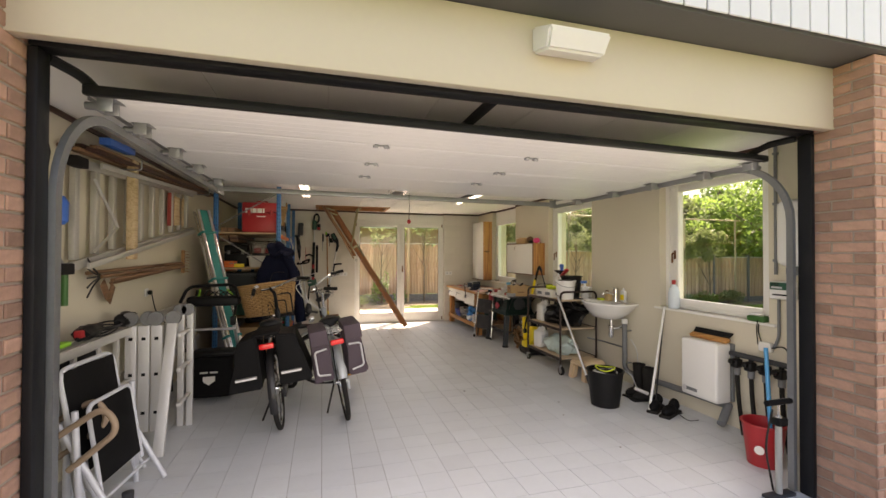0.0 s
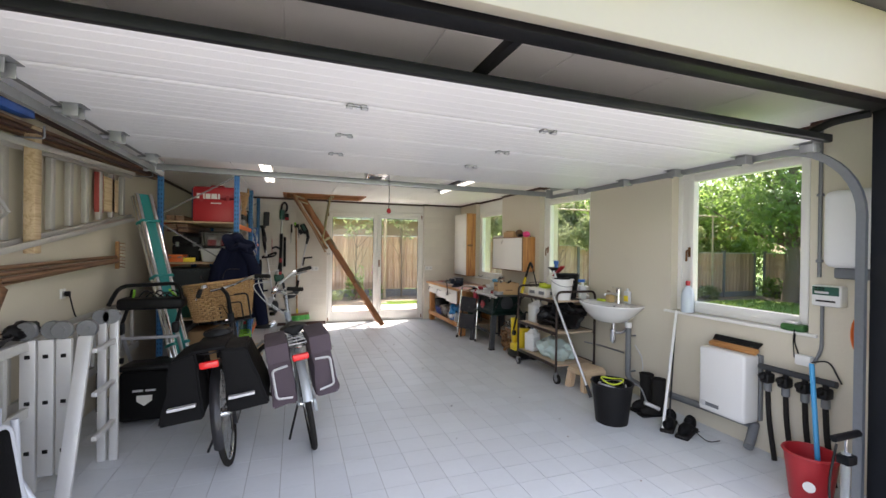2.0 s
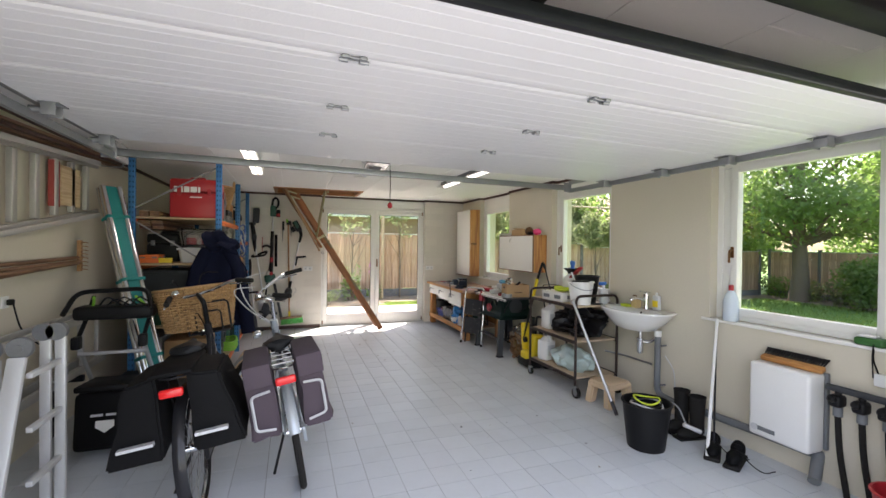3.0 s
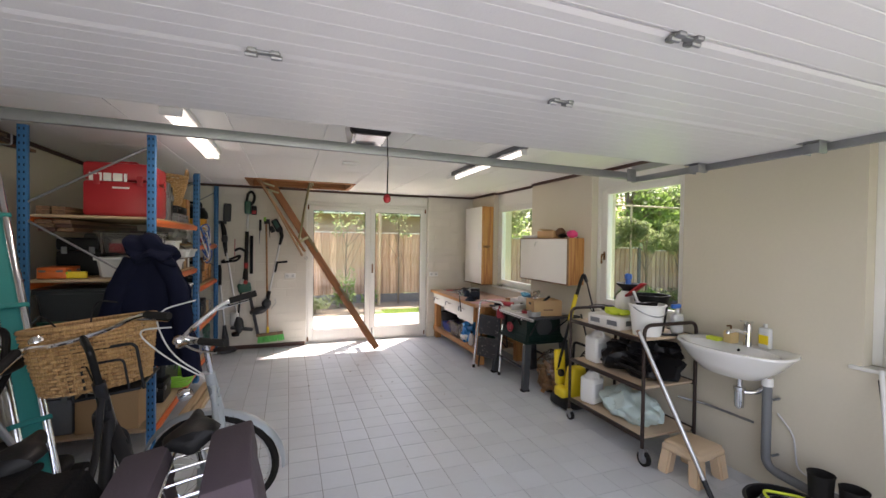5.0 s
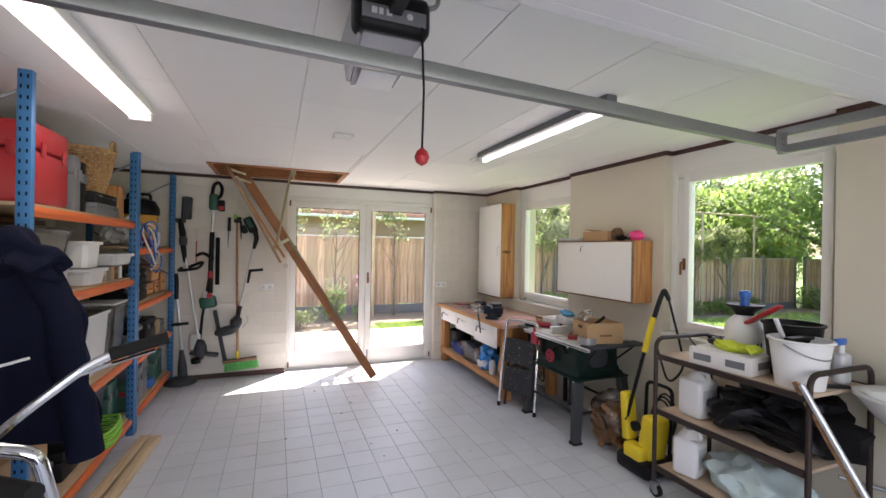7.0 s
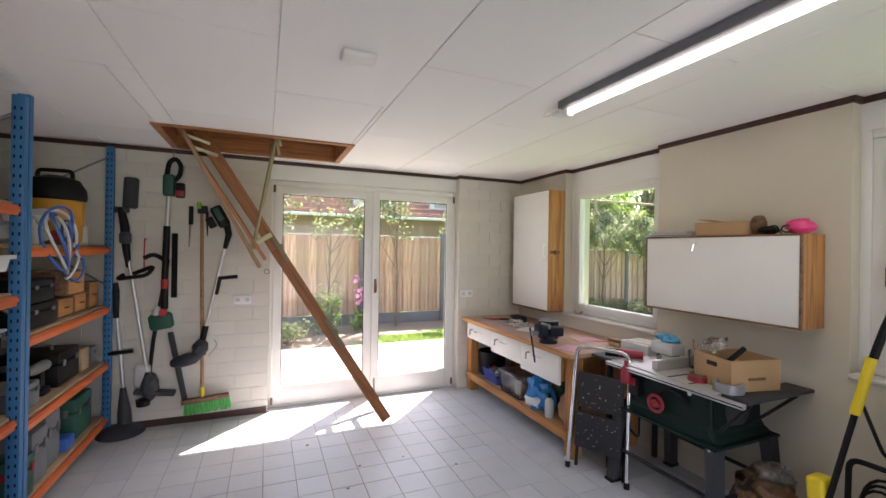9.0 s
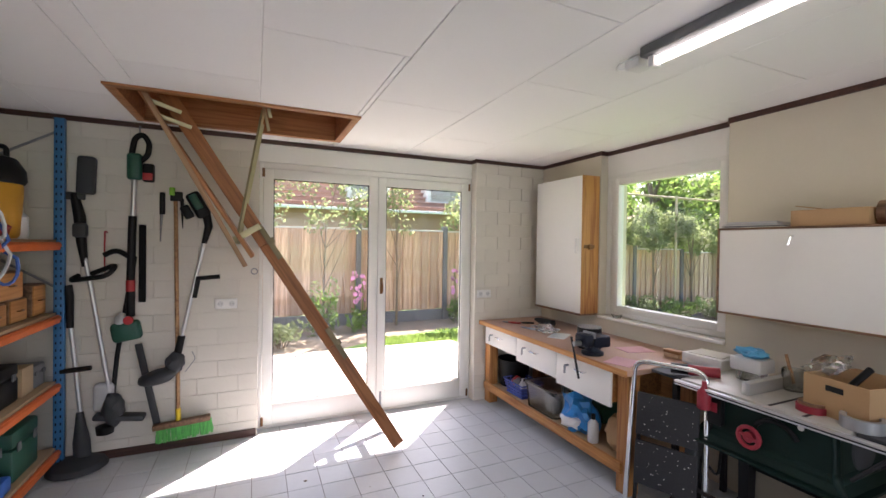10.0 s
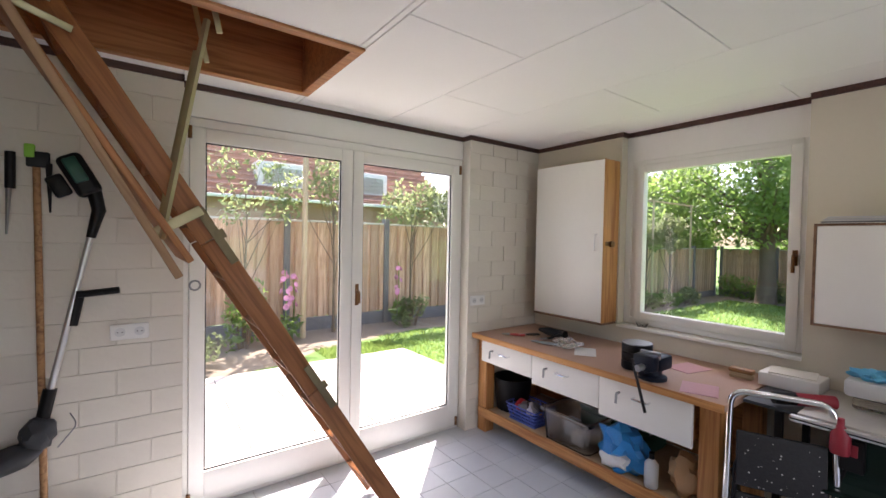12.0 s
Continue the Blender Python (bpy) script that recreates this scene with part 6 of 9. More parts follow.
# lawn mower
mw = thing("lawn_mower", (-0.74, 5.42, 0.0), "black lawn mower with grass box and lime green levers", "lawn mower")
part("deck", box(B(), (-0.22, 0.38, 0.06), (0.22, 0.95, 0.24), 0.05, None, 3), "plastic_black", mw)
part("motor_cover", box(B(), (-0.15, 0.48, 0.24), (0.15, 0.86, 0.40), 0.05, None, 3), "plastic_black", mw)
part("grass_box", box(B(), (-0.20, 0.02, 0.05), (0.21, 0.38, 0.46), 0.04, pose(0, 0, 0, -6, 0, 0), 3), "cloth_black", mw)
part("box_lid", box(B(), (-0.21, 0.05, 0.455), (0.22, 0.40, 0.50), 0.015, pose(0, 0, 0, -4, 0, 0)), "plastic_black", mw)
bm = B()
plate(bm, [(-0.055, 0.045), (0.055, 0.045), (0.055, 0.0), (0.0, -0.04), (-0.055, 0.0)], 0.0, 0.004, Matrix.Translation((0.0, 0.022, 0.22)) @ pose(0, 0, 0, 84, 0, 0))
part("badge", bm, "paper", mw, "small pale shield badge")
for k in (0, 1):
    part("badge_bar", box(B(), (-0.08 + 0.09 * k, 0.01, 0.30), (-0.01 + 0.09 * k, 0.022, 0.315)), "reflect", mw, "pale bar")
for s in (-1, 1):
    for y, r in ((0.45, 0.115), (0.88, 0.09)):
        wheel = part("wheel", tube(B(), [(s * 0.225, y, r), (s * 0.285, y, r)], r, 22), "rubber", mw)
        part("hub", tube(B(), [(s * 0.284, y, r), (s * 0.29, y, r)], r * 0.6, 16), "plastic_grey", wheel)
    part("lower_handle", tube(B(), [(s * 0.21, 0.55, 0.25), (s * 0.20, 0.12, 0.80)], 0.016, 8), "alu", mw)
    part("joint", box(B(), (s * 0.20 - 0.025, 0.08, 0.76), (s * 0.20 + 0.025, 0.15, 0.85), 0.01), "plastic_black", mw)
    part("upper_handle", tube(B(), bend([(s * 0.20, 0.11, 0.81), (s * 0.2, 0.3, 0.98), (s * 0.21, 0.42, 1.10)], 0.1), 0.015, 8), "plastic_black", mw)
    part("lever", tube(B(), bend([(s * 0.18, 0.30, 1.0), (s * 0.15, 0.26, 1.08), (s * 0.13, 0.2, 1.12)], 0.04), 0.01, 8), "lime", mw, "lime green lever")
part("cross_tube", tube(B(), [(-0.2, 0.14, 0.72), (0.22, 0.14, 0.72)], 0.014, 8), "alu", mw)
part("control_box", box(B(), (-0.26, 0.18, 0.95), (0.24, 0.36, 1.05), 0.03, None, 3), "plastic_black", mw)
part("top_bar", tube(B(), bend([(-0.30, 0.16, 1.0), (-0.27, 0.30, 1.15), (0.18, 0.30, 1.17), (0.24, 0.16, 1.03)], 0.08), 0.017, 8), "plastic_black", mw)
bm = B()
for k in range(5):
    tube(bm, bend([(-0.1 + 0.05 * k, 0.22, 1.06), (-0.05 + 0.05 * k, 0.2, 1.13 - 0.02 * (k % 2)), (0.02 + 0.05 * k, 0.26, 1.05)], 0.05), 0.006, 6)
part("cables", bm, "plastic_black", mw)


# ---- bicycles ----
def arc_strip(bm, c, r, a0, a1, w, th=0.006, n=16, m=None):
    """A curved guard in the yz plane about c."""
    rings = []
    for i in range(n + 1):
        a = math.radians(a0 + (a1 - a0) * i / n)
        row = []
        for rr, x in ((r, -w), (r + th * 1.8, -w * 0.5), (r + th * 2.2, 0), (r + th * 1.8, w * 0.5), (r, w), (r - th * 0.2, w * 0.5), (r + th * 0.2, 0), (r - th * 0.2, -w * 0.5)):
            v = Vector((x, c[1] + rr * math.cos(a), c[2] + rr * math.sin(a)))
            row.append(bm.verts.new((m @ v) if m else v))
        rings.append(row)
    for a, b in zip(rings, rings[1:]):
        for k in range(8):
            bm.faces.new((a[k], a[(k + 1) % 8], b[(k + 1) % 8], b[k]))
    bm.faces.new(rings[0][::-1])
    bm.faces.new(rings[-1])
    return bm


def wheel_parts(parent, y, R, m=None):
    def T(bm):
        if m:
            bmesh.ops.transform(bm, matrix=m, verts=bm.verts[:])
        return bm
    ring = lambda r: [(0, y + r * math.cos(a), R + 0.002 + r * math.sin(a)) for a in [2 * math.pi * i / 40 for i in range(40)]]
    w = part("wheel", T(tube(B(), ring(R - 0.018), 0.02, 8, True)), "rubber", parent, "black tyre")
    part("rim", T(tube(B(), ring(R - 0.045), 0.011, 6, True)), "chrome", w, "silver rim")
    bm = B()
    for i in range(28):
        a = 2 * math.pi * i / 28
        b = a + (0.5 if i % 2 else -0.5)
        s = 0.022 if (i // 2) % 2 else -0.022
        tube(bm, [(s, y + 0.025 * math.cos(b), R + 0.025 * math.sin(b)), (0, y + (R - 0.05) * math.cos(a), R + (R - 0.05) * math.sin(a))], 0.0013, 4)
    part("spokes", T(bm), "chrome", w)
    part("hub", T(tube(B(), [(-0.045, y, R), (0.045, y, R)], 0.026, 12)), "chrome", w)


def bicycle(m, frame_mat, guard_mat, steer, label, silver, bar_drop=0.09, seat_drop=0.055):
    """A city bicycle, y forward, standing on its wheels."""
    b = thing("bicycle", m, label, "bicycle", "parked bicycles")
    R = 0.345
    hub2, bb, seat, head, head_lo = Vector((0, 1.12, R)), Vector((0, 0.46, 0.30)), Vector((0, 0.22, 0.84)), Vector((0, 0.90, 0.90)), Vector((0, 0.96, 0.66))
    ax = (head_lo - head).normalized()
    S = Matrix.Translation(head) @ Matrix.Rotation(radians(steer), 4, -ax) @ Matrix.Translation(-head)
    wheel_parts(b, 0.0, R)
    wheel_parts(b, 1.12, R, S)
    bm = tube(B(), [head + Vector((0, -0.005, 0.02)), head_lo], 0.028, 12)
    tube(bm, bend([head_lo + Vector((0, -0.02, 0.05)), (0, 0.78, 0.42), bb], 0.2, 6), 0.029, 12)
    tube(bm, bend([head + Vector((0, 0, -0.06)), (0, 0.70, 0.55), (0, 0.36, 0.50)], 0.15, 5), 0.016, 10)
    tube(bm, [bb, seat + Vector((0, 0.02, -0.05))], 0.018, 12)
    for s in (-1, 1):
        tube(bm, [(s * 0.02, 0.44, 0.30), (s * 0.055, 0, R)], 0.010, 8)
        tube(bm, [(s * 0.02, 0.27, 0.70), (s * 0.055, 0, R)], 0.009, 8)
    part("frame", bm, frame_mat, b)
    def st(name, bm, mt, label="", smooth=True):
        drop = Matrix.Translation((0, 0, -bar_drop)) if name in ("handlebar", "grip", "brake_lever", "bell", "stem") else Matrix.Identity(4)
        bmesh.ops.transform(bm, matrix=S @ drop, verts=bm.verts[:])
        return part(name, bm, mt, b, label, smooth)
    bm = B()
    for s in (-1, 1):
        tube(bm, bend([head_lo + Vector((s * 0.015, 0, 0)), head_lo + Vector((s * 0.05, 0.01, -0.05)), hub2 + Vector((s * 0.05, 0, 0))], 0.03), 0.012, 8)
    st("fork", bm, frame_mat)
    st("stem", tube(B(), bend([head + Vector((0, 0.01, 0.04)), head + Vector((0, -0.06, 0.28)), head + Vector((0, 0.03, 0.34))], 0.03), 0.017, 10), "chrome" if silver else "plastic_black")
    hb_pts = bend([(-0.29, 0.62, 1.26), (-0.22, 0.76, 1.29), (-0.10, 0.93, 1.24), (0.10, 0.93, 1.24), (0.22, 0.76, 1.29), (0.29, 0.62, 1.26)], 0.07, 4)
    st("handlebar", tube(B(), hb_pts, 0.012, 8), "chrome", "silver swept handlebar")
    for s in (-1, 1):
        st("grip", tube(B(), [(s * 0.233, 0.735, 1.284), (s * 0.295, 0.605, 1.258)], 0.018, 10), "rubber", "black rubber grip")
        st("brake_lever", tube(B(), bend([(s * 0.19, 0.83, 1.27), (s * 0.25, 0.76, 1.25), (s * 0.30, 0.66, 1.23)], 0.04), 0.006, 6), "chrome")
        st("cable", tube(B(), bend([(s * 0.16, 0.86, 1.28), (s * 0.10, 1.06, 1.31), (0.02 * s, 1.04, 1.08), (0.01 * s, 0.93, 0.90)], 0.1, 5), 0.004, 6), "milky" if silver else "plastic_black")
    st("bell", lathe(B(), [(0.028, 0), (0.027, 0.012), (0.015, 0.026)], 14, Matrix.Translation((-0.16, 0.86, 1.29))), "chrome")
    st("headlight", lathe(B(), [(0.02, 0), (0.035, 0.03), (0.035, 0.06)], 14, Matrix.Translation((0, 1.03, 0.84)) @ pose(0, 0, 0, -90, 0, 0)), "chrome")
    st("front_guard", arc_strip(B(), (0, 1.12, R), R + 0.022, 205, 15, 0.033, 0.008), guard_mat, "silver mudguard" if silver else "black mudguard")
    part("rear_guard", arc_strip(B(), (0, 0, R), R + 0.022, 160 if silver else 195, 20, 0.03), guard_mat, b, "silver mudguard" if silver else "black mudguard")
    sad = B()
    prof = [(0.0, 0.03, -0.02), (0.02, 0.085, 0.0), (0.08, 0.10, 0.006), (0.14, 0.075, 0.002), (0.20, 0.035, 0.0), (0.27, 0.022, -0.002), (0.29, 0.012, -0.015)]
    rings = []
    for yy, w, z in prof:
        rings.append([sad.verts.new((w * math.cos(a), yy + 0.08, 0.945 - seat_drop + z + (0.032 if math.sin(a) > 0 else 0.022) * math.sin(a))) for a in [2 * math.pi * k / 14 for k in range(14)]])
    for p, q in zip(rings, rings[1:]):
        for k in range(14):
            sad.faces.new((p[k], p[(k + 1) % 14], q[(k + 1) % 14], q[k]))
    sad.faces.new(rings[0][::-1])
    sad.faces.new(rings[-1])
    part("saddle", sad, "plastic_black", b, "black saddle")
    part("seat_post", tube(B(), [seat + Vector((0, 0.02, -0.1)), seat + Vector((0, 0.0, 0.11 - seat_drop))], 0.013, 10), "chrome", b)
    bm = B()
    for s in (-1, 1):
        tube(bm, bend([(s * 0.06, 0.16, 0.85), (s * 0.065, -0.26, 0.84), (0, -0.29, 0.84)], 0.05), 0.006, 8)
        tube(bm, [(s * 0.06, -0.12, 0.84), (s * 0.06, 0.0, 0.36)], 0.005, 6)
    for yy in (-0.2, -0.1, 0.0, 0.1):
        tube(bm, [(-0.062, yy, 0.845), (0.062, yy, 0.845)], 0.005, 6)
    part("carrier", bm, "chrome" if silver else "black_steel", b)
    part("tail_light", box(B(), (-0.055, -0.335, 0.755), (0.055, -0.30, 0.80), 0.012, None, 3), M.setdefault("tail_red", mat("red_reflector", (0.75, 0.02, 0.02), 0.2, 0, 0.05, 10, 0.05, 90, coat=0.5)), b, "red tail light")
    part("chain_guard", box(B(), (0.05, -0.03, 0.26), (0.07, 0.56, 0.37), 0.02, None, 3), frame_mat, b)
    part("cranks", tube(B(), bend([(0.11, 0.60, 0.22), (0.09, 0.60, 0.22), (0.08, 0.46, 0.30), (-0.08, 0.46, 0.30), (-0.09, 0.32, 0.38), (-0.11, 0.32, 0.38)], 0.01, 2), 0.009, 8), "chrome", b)
    for s, p in ((1, (0.60, 0.22)), (-1, (0.32, 0.38))):
        pd = part("pedal", box(B(), (s * 0.15 - 0.045, p[0] - 0.035, p[1] - 0.012), (s * 0.15 + 0.045, p[0] + 0.035, p[1] + 0.012), 0.005), "rubber", b)
        part("pedal_reflector", box(B(), (s * 0.15 - 0.03, p[0] - 0.039, p[1] - 0.006), (s * 0.15 + 0.03, p[0] - 0.035, p[1] + 0.006)), "amber", pd, "amber reflector")
    part("kickstand", tube(B(), [(-0.04, 0.30, 0.28), (-0.16, 0.10, 0.06)], 0.009, 8), "black_steel", b)
    return b


def pannier(parent, s, top, depth, width, mt, strip, tilt, flare=0.0):
    """One saddle bag at the side s of the carrier."""
    bm = B()
    a = [(0.07, -0.30, top), (0.07, 0.12, top), (0.07 + width * 0.8, 0.11, top - 0.03), (0.07 + width * 0.8, -0.29, top - 0.03)]
    c = [(0.06, -0.27 - flare, top - depth), (0.06, 0.10 + flare, top - depth + 0.02), (0.06 + width + flare, 0.09 + flare, top - depth + 0.03), (0.06 + width + flare, -0.27 - flare, top - depth)]
    lo = [bm.verts.new((s * x, y, z)) for x, y, z in c]
    hi = [bm.verts.new((s * x, y, z)) for x, y, z in a]
    bm.faces.new(lo[::-1])
    bm.faces.new(hi)
    for i in range(4):
        j = (i + 1) % 4
        bm.faces.new((lo[i], lo[j], hi[j], hi[i]))
    bmesh.ops.subdivide_edges(bm, edges=bm.edges[:], cuts=3, use_grid_fill=True)
    for v in bm.verts:
        v.co += Vector((0.014, 0.012, 0.006)) * noise.noise(v.co * 9 + Vector((s * 3, 0, 1)))
    bmesh.ops.bevel(bm, geom=[e for e in bm.edges if e.calc_face_angle(0) > 0.6], offset=0.012, segments=2, affect="EDGES")
    bag = part("saddle_bag", bm, mt, parent)
    if strip == "loop":
        y = -0.305
        z0, z1, x0, x1 = top - depth + 0.06, top - 0.16, s * 0.09, s * (0.05 + width * 0.85)
        part("reflective_strip", tube(B(), bend([(x0, y, z0), (x1, y, z0 + 0.015), (x1, y + 0.006, z1), (x0, y + 0.004, z1 + 0.01)], 0.025), 0.008, 4), "reflect", bag, "grey reflective strip")
        part("flap", box(B(), (min(s * 0.068, s * (0.08 + width * 0.8)), -0.325, top - 0.115), (max(s * 0.068, s * (0.08 + width * 0.8)), 0.13, top + 0.012), 0.012), mt, bag, "zipped top flap")
    else:
        part("reflective_strip", box(B(), (min(s * 0.09, s * (0.06 + width)), -0.315 - flare, top - depth + 0.10), (max(s * 0.09, s * (0.06 + width)), -0.303 - flare * 0.7, top - depth + 0.115)), "reflect", bag, "white reflective strip")
    return bag


M["frame_black"] = mat("black_lacquer", (0.02, 0.02, 0.022), 0.3, 0, 0.15, 8, 0.03, 60, coat=0.3)
M["frame_silver"] = mat("pale_silver_lacquer", (0.42, 0.46, 0.48), 0.3, 0.4, 0.05, 8, 0.03, 60, coat=0.3)
b1 = bicycle(Matrix.Translation((0.022, 4.62, 0.0)) @ pose(0, 0, 0, 0, -7.5, 1), "frame_black", "frame_black", 28, "black city bicycle with wicker basket and black saddle bags", False)
for s in (-1, 1):
    pannier(b1, s, 0.865, 0.41, 0.18, "cloth_black", "bar", 0, 0.075)
part("bag_bridge", box(B(), (-0.10, -0.30, 0.853), (0.10, 0.14, 0.878), 0.012), "cloth_black", b1, "black cover over the carrier")
wk = wicker_basket(Matrix.Identity(4), 0.185, 0.235, 0.34, "rectangular natural wicker basket on the bicycle", 1.25, False)
wk.matrix_world = Matrix.Translation((0.022, 4.62, 0.0)) @ pose(0, 0, 0, 0, -7.5, 1) @ Matrix.Translation((-0.10, 1.17, 0.845)) @ pose(0, 0, 0, 0, -4, -97)
fc = part("front_carrier", tube(B(), bend([(-0.15, 1.0, 0.82), (-0.15, 0.985, 1.07), (0.15, 0.985, 1.07), (0.15, 1.0, 0.82)], 0.04), 0.008, 8), "black_steel", b1, "dark front carrier loop")
part("carrier_platform", box(B(), (-0.14, 0.98, 0.822), (0.14, 1.36, 0.836), 0.004), "black_steel", b1)
part("carrier_loop", tube(B(), bend([(-0.09, 0.985, 0.84), (-0.09, 0.975, 1.0), (0.09, 0.975, 1.0), (0.09, 0.985, 0.84)], 0.03), 0.006, 8), "black_steel", b1)
b2 = bicycle(Matrix.Translation((0.575, 4.68, 0.0)) @ pose(0, 0, 0, 0, -9.5, 4), "frame_silver", "frame_silver", 75, "silver city bicycle with maroon saddle bags", True)
for s in (-1, 1):
    pannier(b2, s, 0.885, 0.43, 0.165, "cloth_maroon", "loop", 0)

# ---- back wall: hanging tools ----
BW = YB            # wall face
def on_back(x, z=0.0, y=0.05):
    return Matrix.Translation((x, BW - y, z))


M["tool_grey"] = mat("slate_grey_plastic", (0.05, 0.053, 0.058), 0.5, 0, 0.12, 8, 0.1, 70)
M["bristle_green"] = mat("green_bristles", (0.10, 0.50, 0.12), 0.6, 0, 0.2, 30, 0, 60, 0.3)


def pole_parts(t, pts, r, mt="alu"):
    part("shaft", tube(B(), pts, r, 10), mt, t)


tt = thing("grass_trimmer", on_back(-0.09), "long grey grass trimmer standing against the wall", "grass trimmer", "garden power tools")
pole_parts(tt, [(-0.08, 0, 1.0), (0.0, -0.02, 0.20)], 0.014)
part("grip", tube(B(), [(-0.10, 0.005, 1.25), (-0.085, 0, 1.18), (-0.08, 0, 0.96)], 0.026, 12, False, [0.03, 0.026, 0.02]), "plastic_black", tt)
part("side_handle", tube(B(), [(-0.12, -0.03, 0.67), (0.05, -0.05, 0.685)], 0.017, 8), "plastic_black", tt)
part("motor", lathe(B(), [(0.03, 0), (0.05, 0.02), (0.048, 0.12), (0.03, 0.24), (0.02, 0.32)], 16, Matrix.Translation((0.0, -0.03, 0.06)) @ pose(0, 0, 0, 0, -3, 0)), "tool_grey", tt)
part("guard", lathe(B(), [(0.17, 0.0), (0.15, 0.035), (0.06, 0.07), (0.02, 0.08)], 22, Matrix.Translation((-0.02, -0.05, 0.01))), "tool_grey", tt, "dark plastic guard")

t2 = thing("brush_cutter", on_back(-0.15), "grey and black brush cutter with a loop handle on the wall", "brush cutter", "garden power tools")
pole_parts(t2, [(0.03, 0, 1.62), (0.10, -0.01, 1.2), (0.22, -0.03, 0.42)], 0.014)
part("battery_head", box(B(), (-0.05, -0.05, 1.88), (0.05, 0.03, 2.14), 0.02, pose(0, 0, 0, 0, 2, 0), 3), "tool_grey", t2)
part("bracket", box(B(), (-0.10, -0.02, 1.84), (0.06, 0.02, 1.89), 0.01), "tool_grey", t2)
part("throttle", tube(B(), [(0.0, 0, 1.88), (0.03, 0, 1.72), (0.04, 0, 1.55), (0.06, 0, 1.38)], 0.03, 12, False, [0.026, 0.035, 0.03, 0.018]), "plastic_black", t2)
part("switch", box(B(), (0.0, -0.06, 1.58), (0.08, 0.01, 1.68), 0.02), "tool_grey", t2)
part("loop_handle", tube(B(), bend([(0.03, -0.02, 1.32), (0.0, -0.09, 1.29), (0.22, -0.12, 1.32), (0.26, -0.07, 1.40), (0.10, -0.01, 1.33)], 0.05), 0.017, 8), "plastic_black", t2)
part("motor", ball(B(), (0.235, -0.05, 0.38), 0.085, 3, (0.8, 0.8, 1.3), 0.25, 5), "tool_grey", t2)
part("guard", box(B(), (0.06, -0.10, 0.28), (0.36, 0.0, 0.32), 0.015, pose(0.02, 0, 0.06, 0, 9, 0)), "tool_grey", t2, "flat plastic guard")
part("spool", lathe(B(), [(0.05, 0), (0.055, 0.05), (0.03, 0.06)], 16, Matrix.Translation((0.19, -0.05, 0.22))), "plastic_black", t2)

t3 = thing("pole_saw", on_back(0.06), "black and white garden tool with a hook handle", "garden tool", "garden power tools")
pole_parts(t3, [(0.13, 0.02, 1.45), (0.03, 0.02, 0.75), (0.0, 0.0, 0.35)], 0.015, "plastic_black")
part("hook_handle", tube(B(), bend([(0.13, 0.0, 1.43), (0.03, -0.02, 1.50), (-0.04, -0.02, 1.46)], 0.05), 0.018, 8), "plastic_black", t3)
part("cover", ball(B(), (0.06, 0, 0.98), 0.05, 2, (0.9, 0.8, 1.4)), "milky", t3, "white cover")
part("foot", box(B(), (-0.10, -0.04, 0.36), (0.02, 0.03, 0.56), 0.03, None, 3), "milky", t3, "pale motor cover")

ht = thing("hedge_trimmer", on_back(0.19), "green pole hedge trimmer hanging on a hook", "hedge trimmer", "garden power tools")
part("handle", tube(B(), bend([(-0.02, 0, 2.16), (0.0, 0, 2.30), (0.05, 0, 2.335), (0.09, 0, 2.27), (0.08, 0, 2.18), (0.02, 0, 2.12)], 0.03), 0.019, 10), "plastic_black", ht)
part("grip_cover", box(B(), (-0.045, -0.03, 2.0), (0.045, 0.03, 2.19), 0.02, None, 3), "plastic_green", ht)
part("battery", box(B(), (0.05, -0.035, 1.99), (0.12, 0.03, 2.12), 0.012), "plastic_black", ht)
part("battery_clip", box(B(), (0.055, -0.039, 2.0), (0.115, -0.034, 2.05), 0.003), "plastic_red", ht, "red clip")
pole_parts(ht, [(0, 0, 2.0), (-0.01, 0, 1.70)], 0.017)
part("sleeve", tube(B(), [(-0.01, 0, 1.74), (-0.02, 0, 1.28)], 0.026, 12), "plastic_black", ht, "black foam sleeve")
part("collar", tube(B(), [(-0.02, 0, 1.28), (-0.02, 0, 1.20)], 0.029, 12), "plastic_red", ht, "red collar")
part("lower_sleeve", tube(B(), [(-0.02, 0, 1.2), (-0.02, 0, 1.02)], 0.028, 12), "plastic_black", ht)
part("gear_head", box(B(), (-0.11, -0.045, 0.84), (0.07, 0.03, 0.98), 0.03, pose(0, 0, 0, 0, -10, 0) @ Matrix.Translation((0.14, 0, 0)), 3), "plastic_green", ht)
part("gear_knob", lathe(B(), [(0.03, 0), (0.03, 0.02)], 14, Matrix.Translation((-0.02, -0.045, 1.0)) @ pose(0, 0, 0, 90, 0, 0)), "plastic_red", ht, "red knob")
part("blade_cover", box(B(), (-0.022, -0.012, -0.62), (0.022, 0.012, 0.0), 0.006, Matrix.Translation((0.03, -0.01, 0.82)) @ pose(0, 0, 0, 0, -11, 0)), "tool_grey", ht, "dark blade cover")
part("strap", box(B(), (0.03, -0.02, 1.12), (0.075, -0.008, 1.68), 0.004), "cloth_black", ht, "black carrying strap")
part("hook", tube(B(), bend([(0.03, 0.05, 2.39), (0.03, 0.0, 2.39), (0.03, 0.0, 2.34)], 0.01), 0.004, 6), "galv", ht)

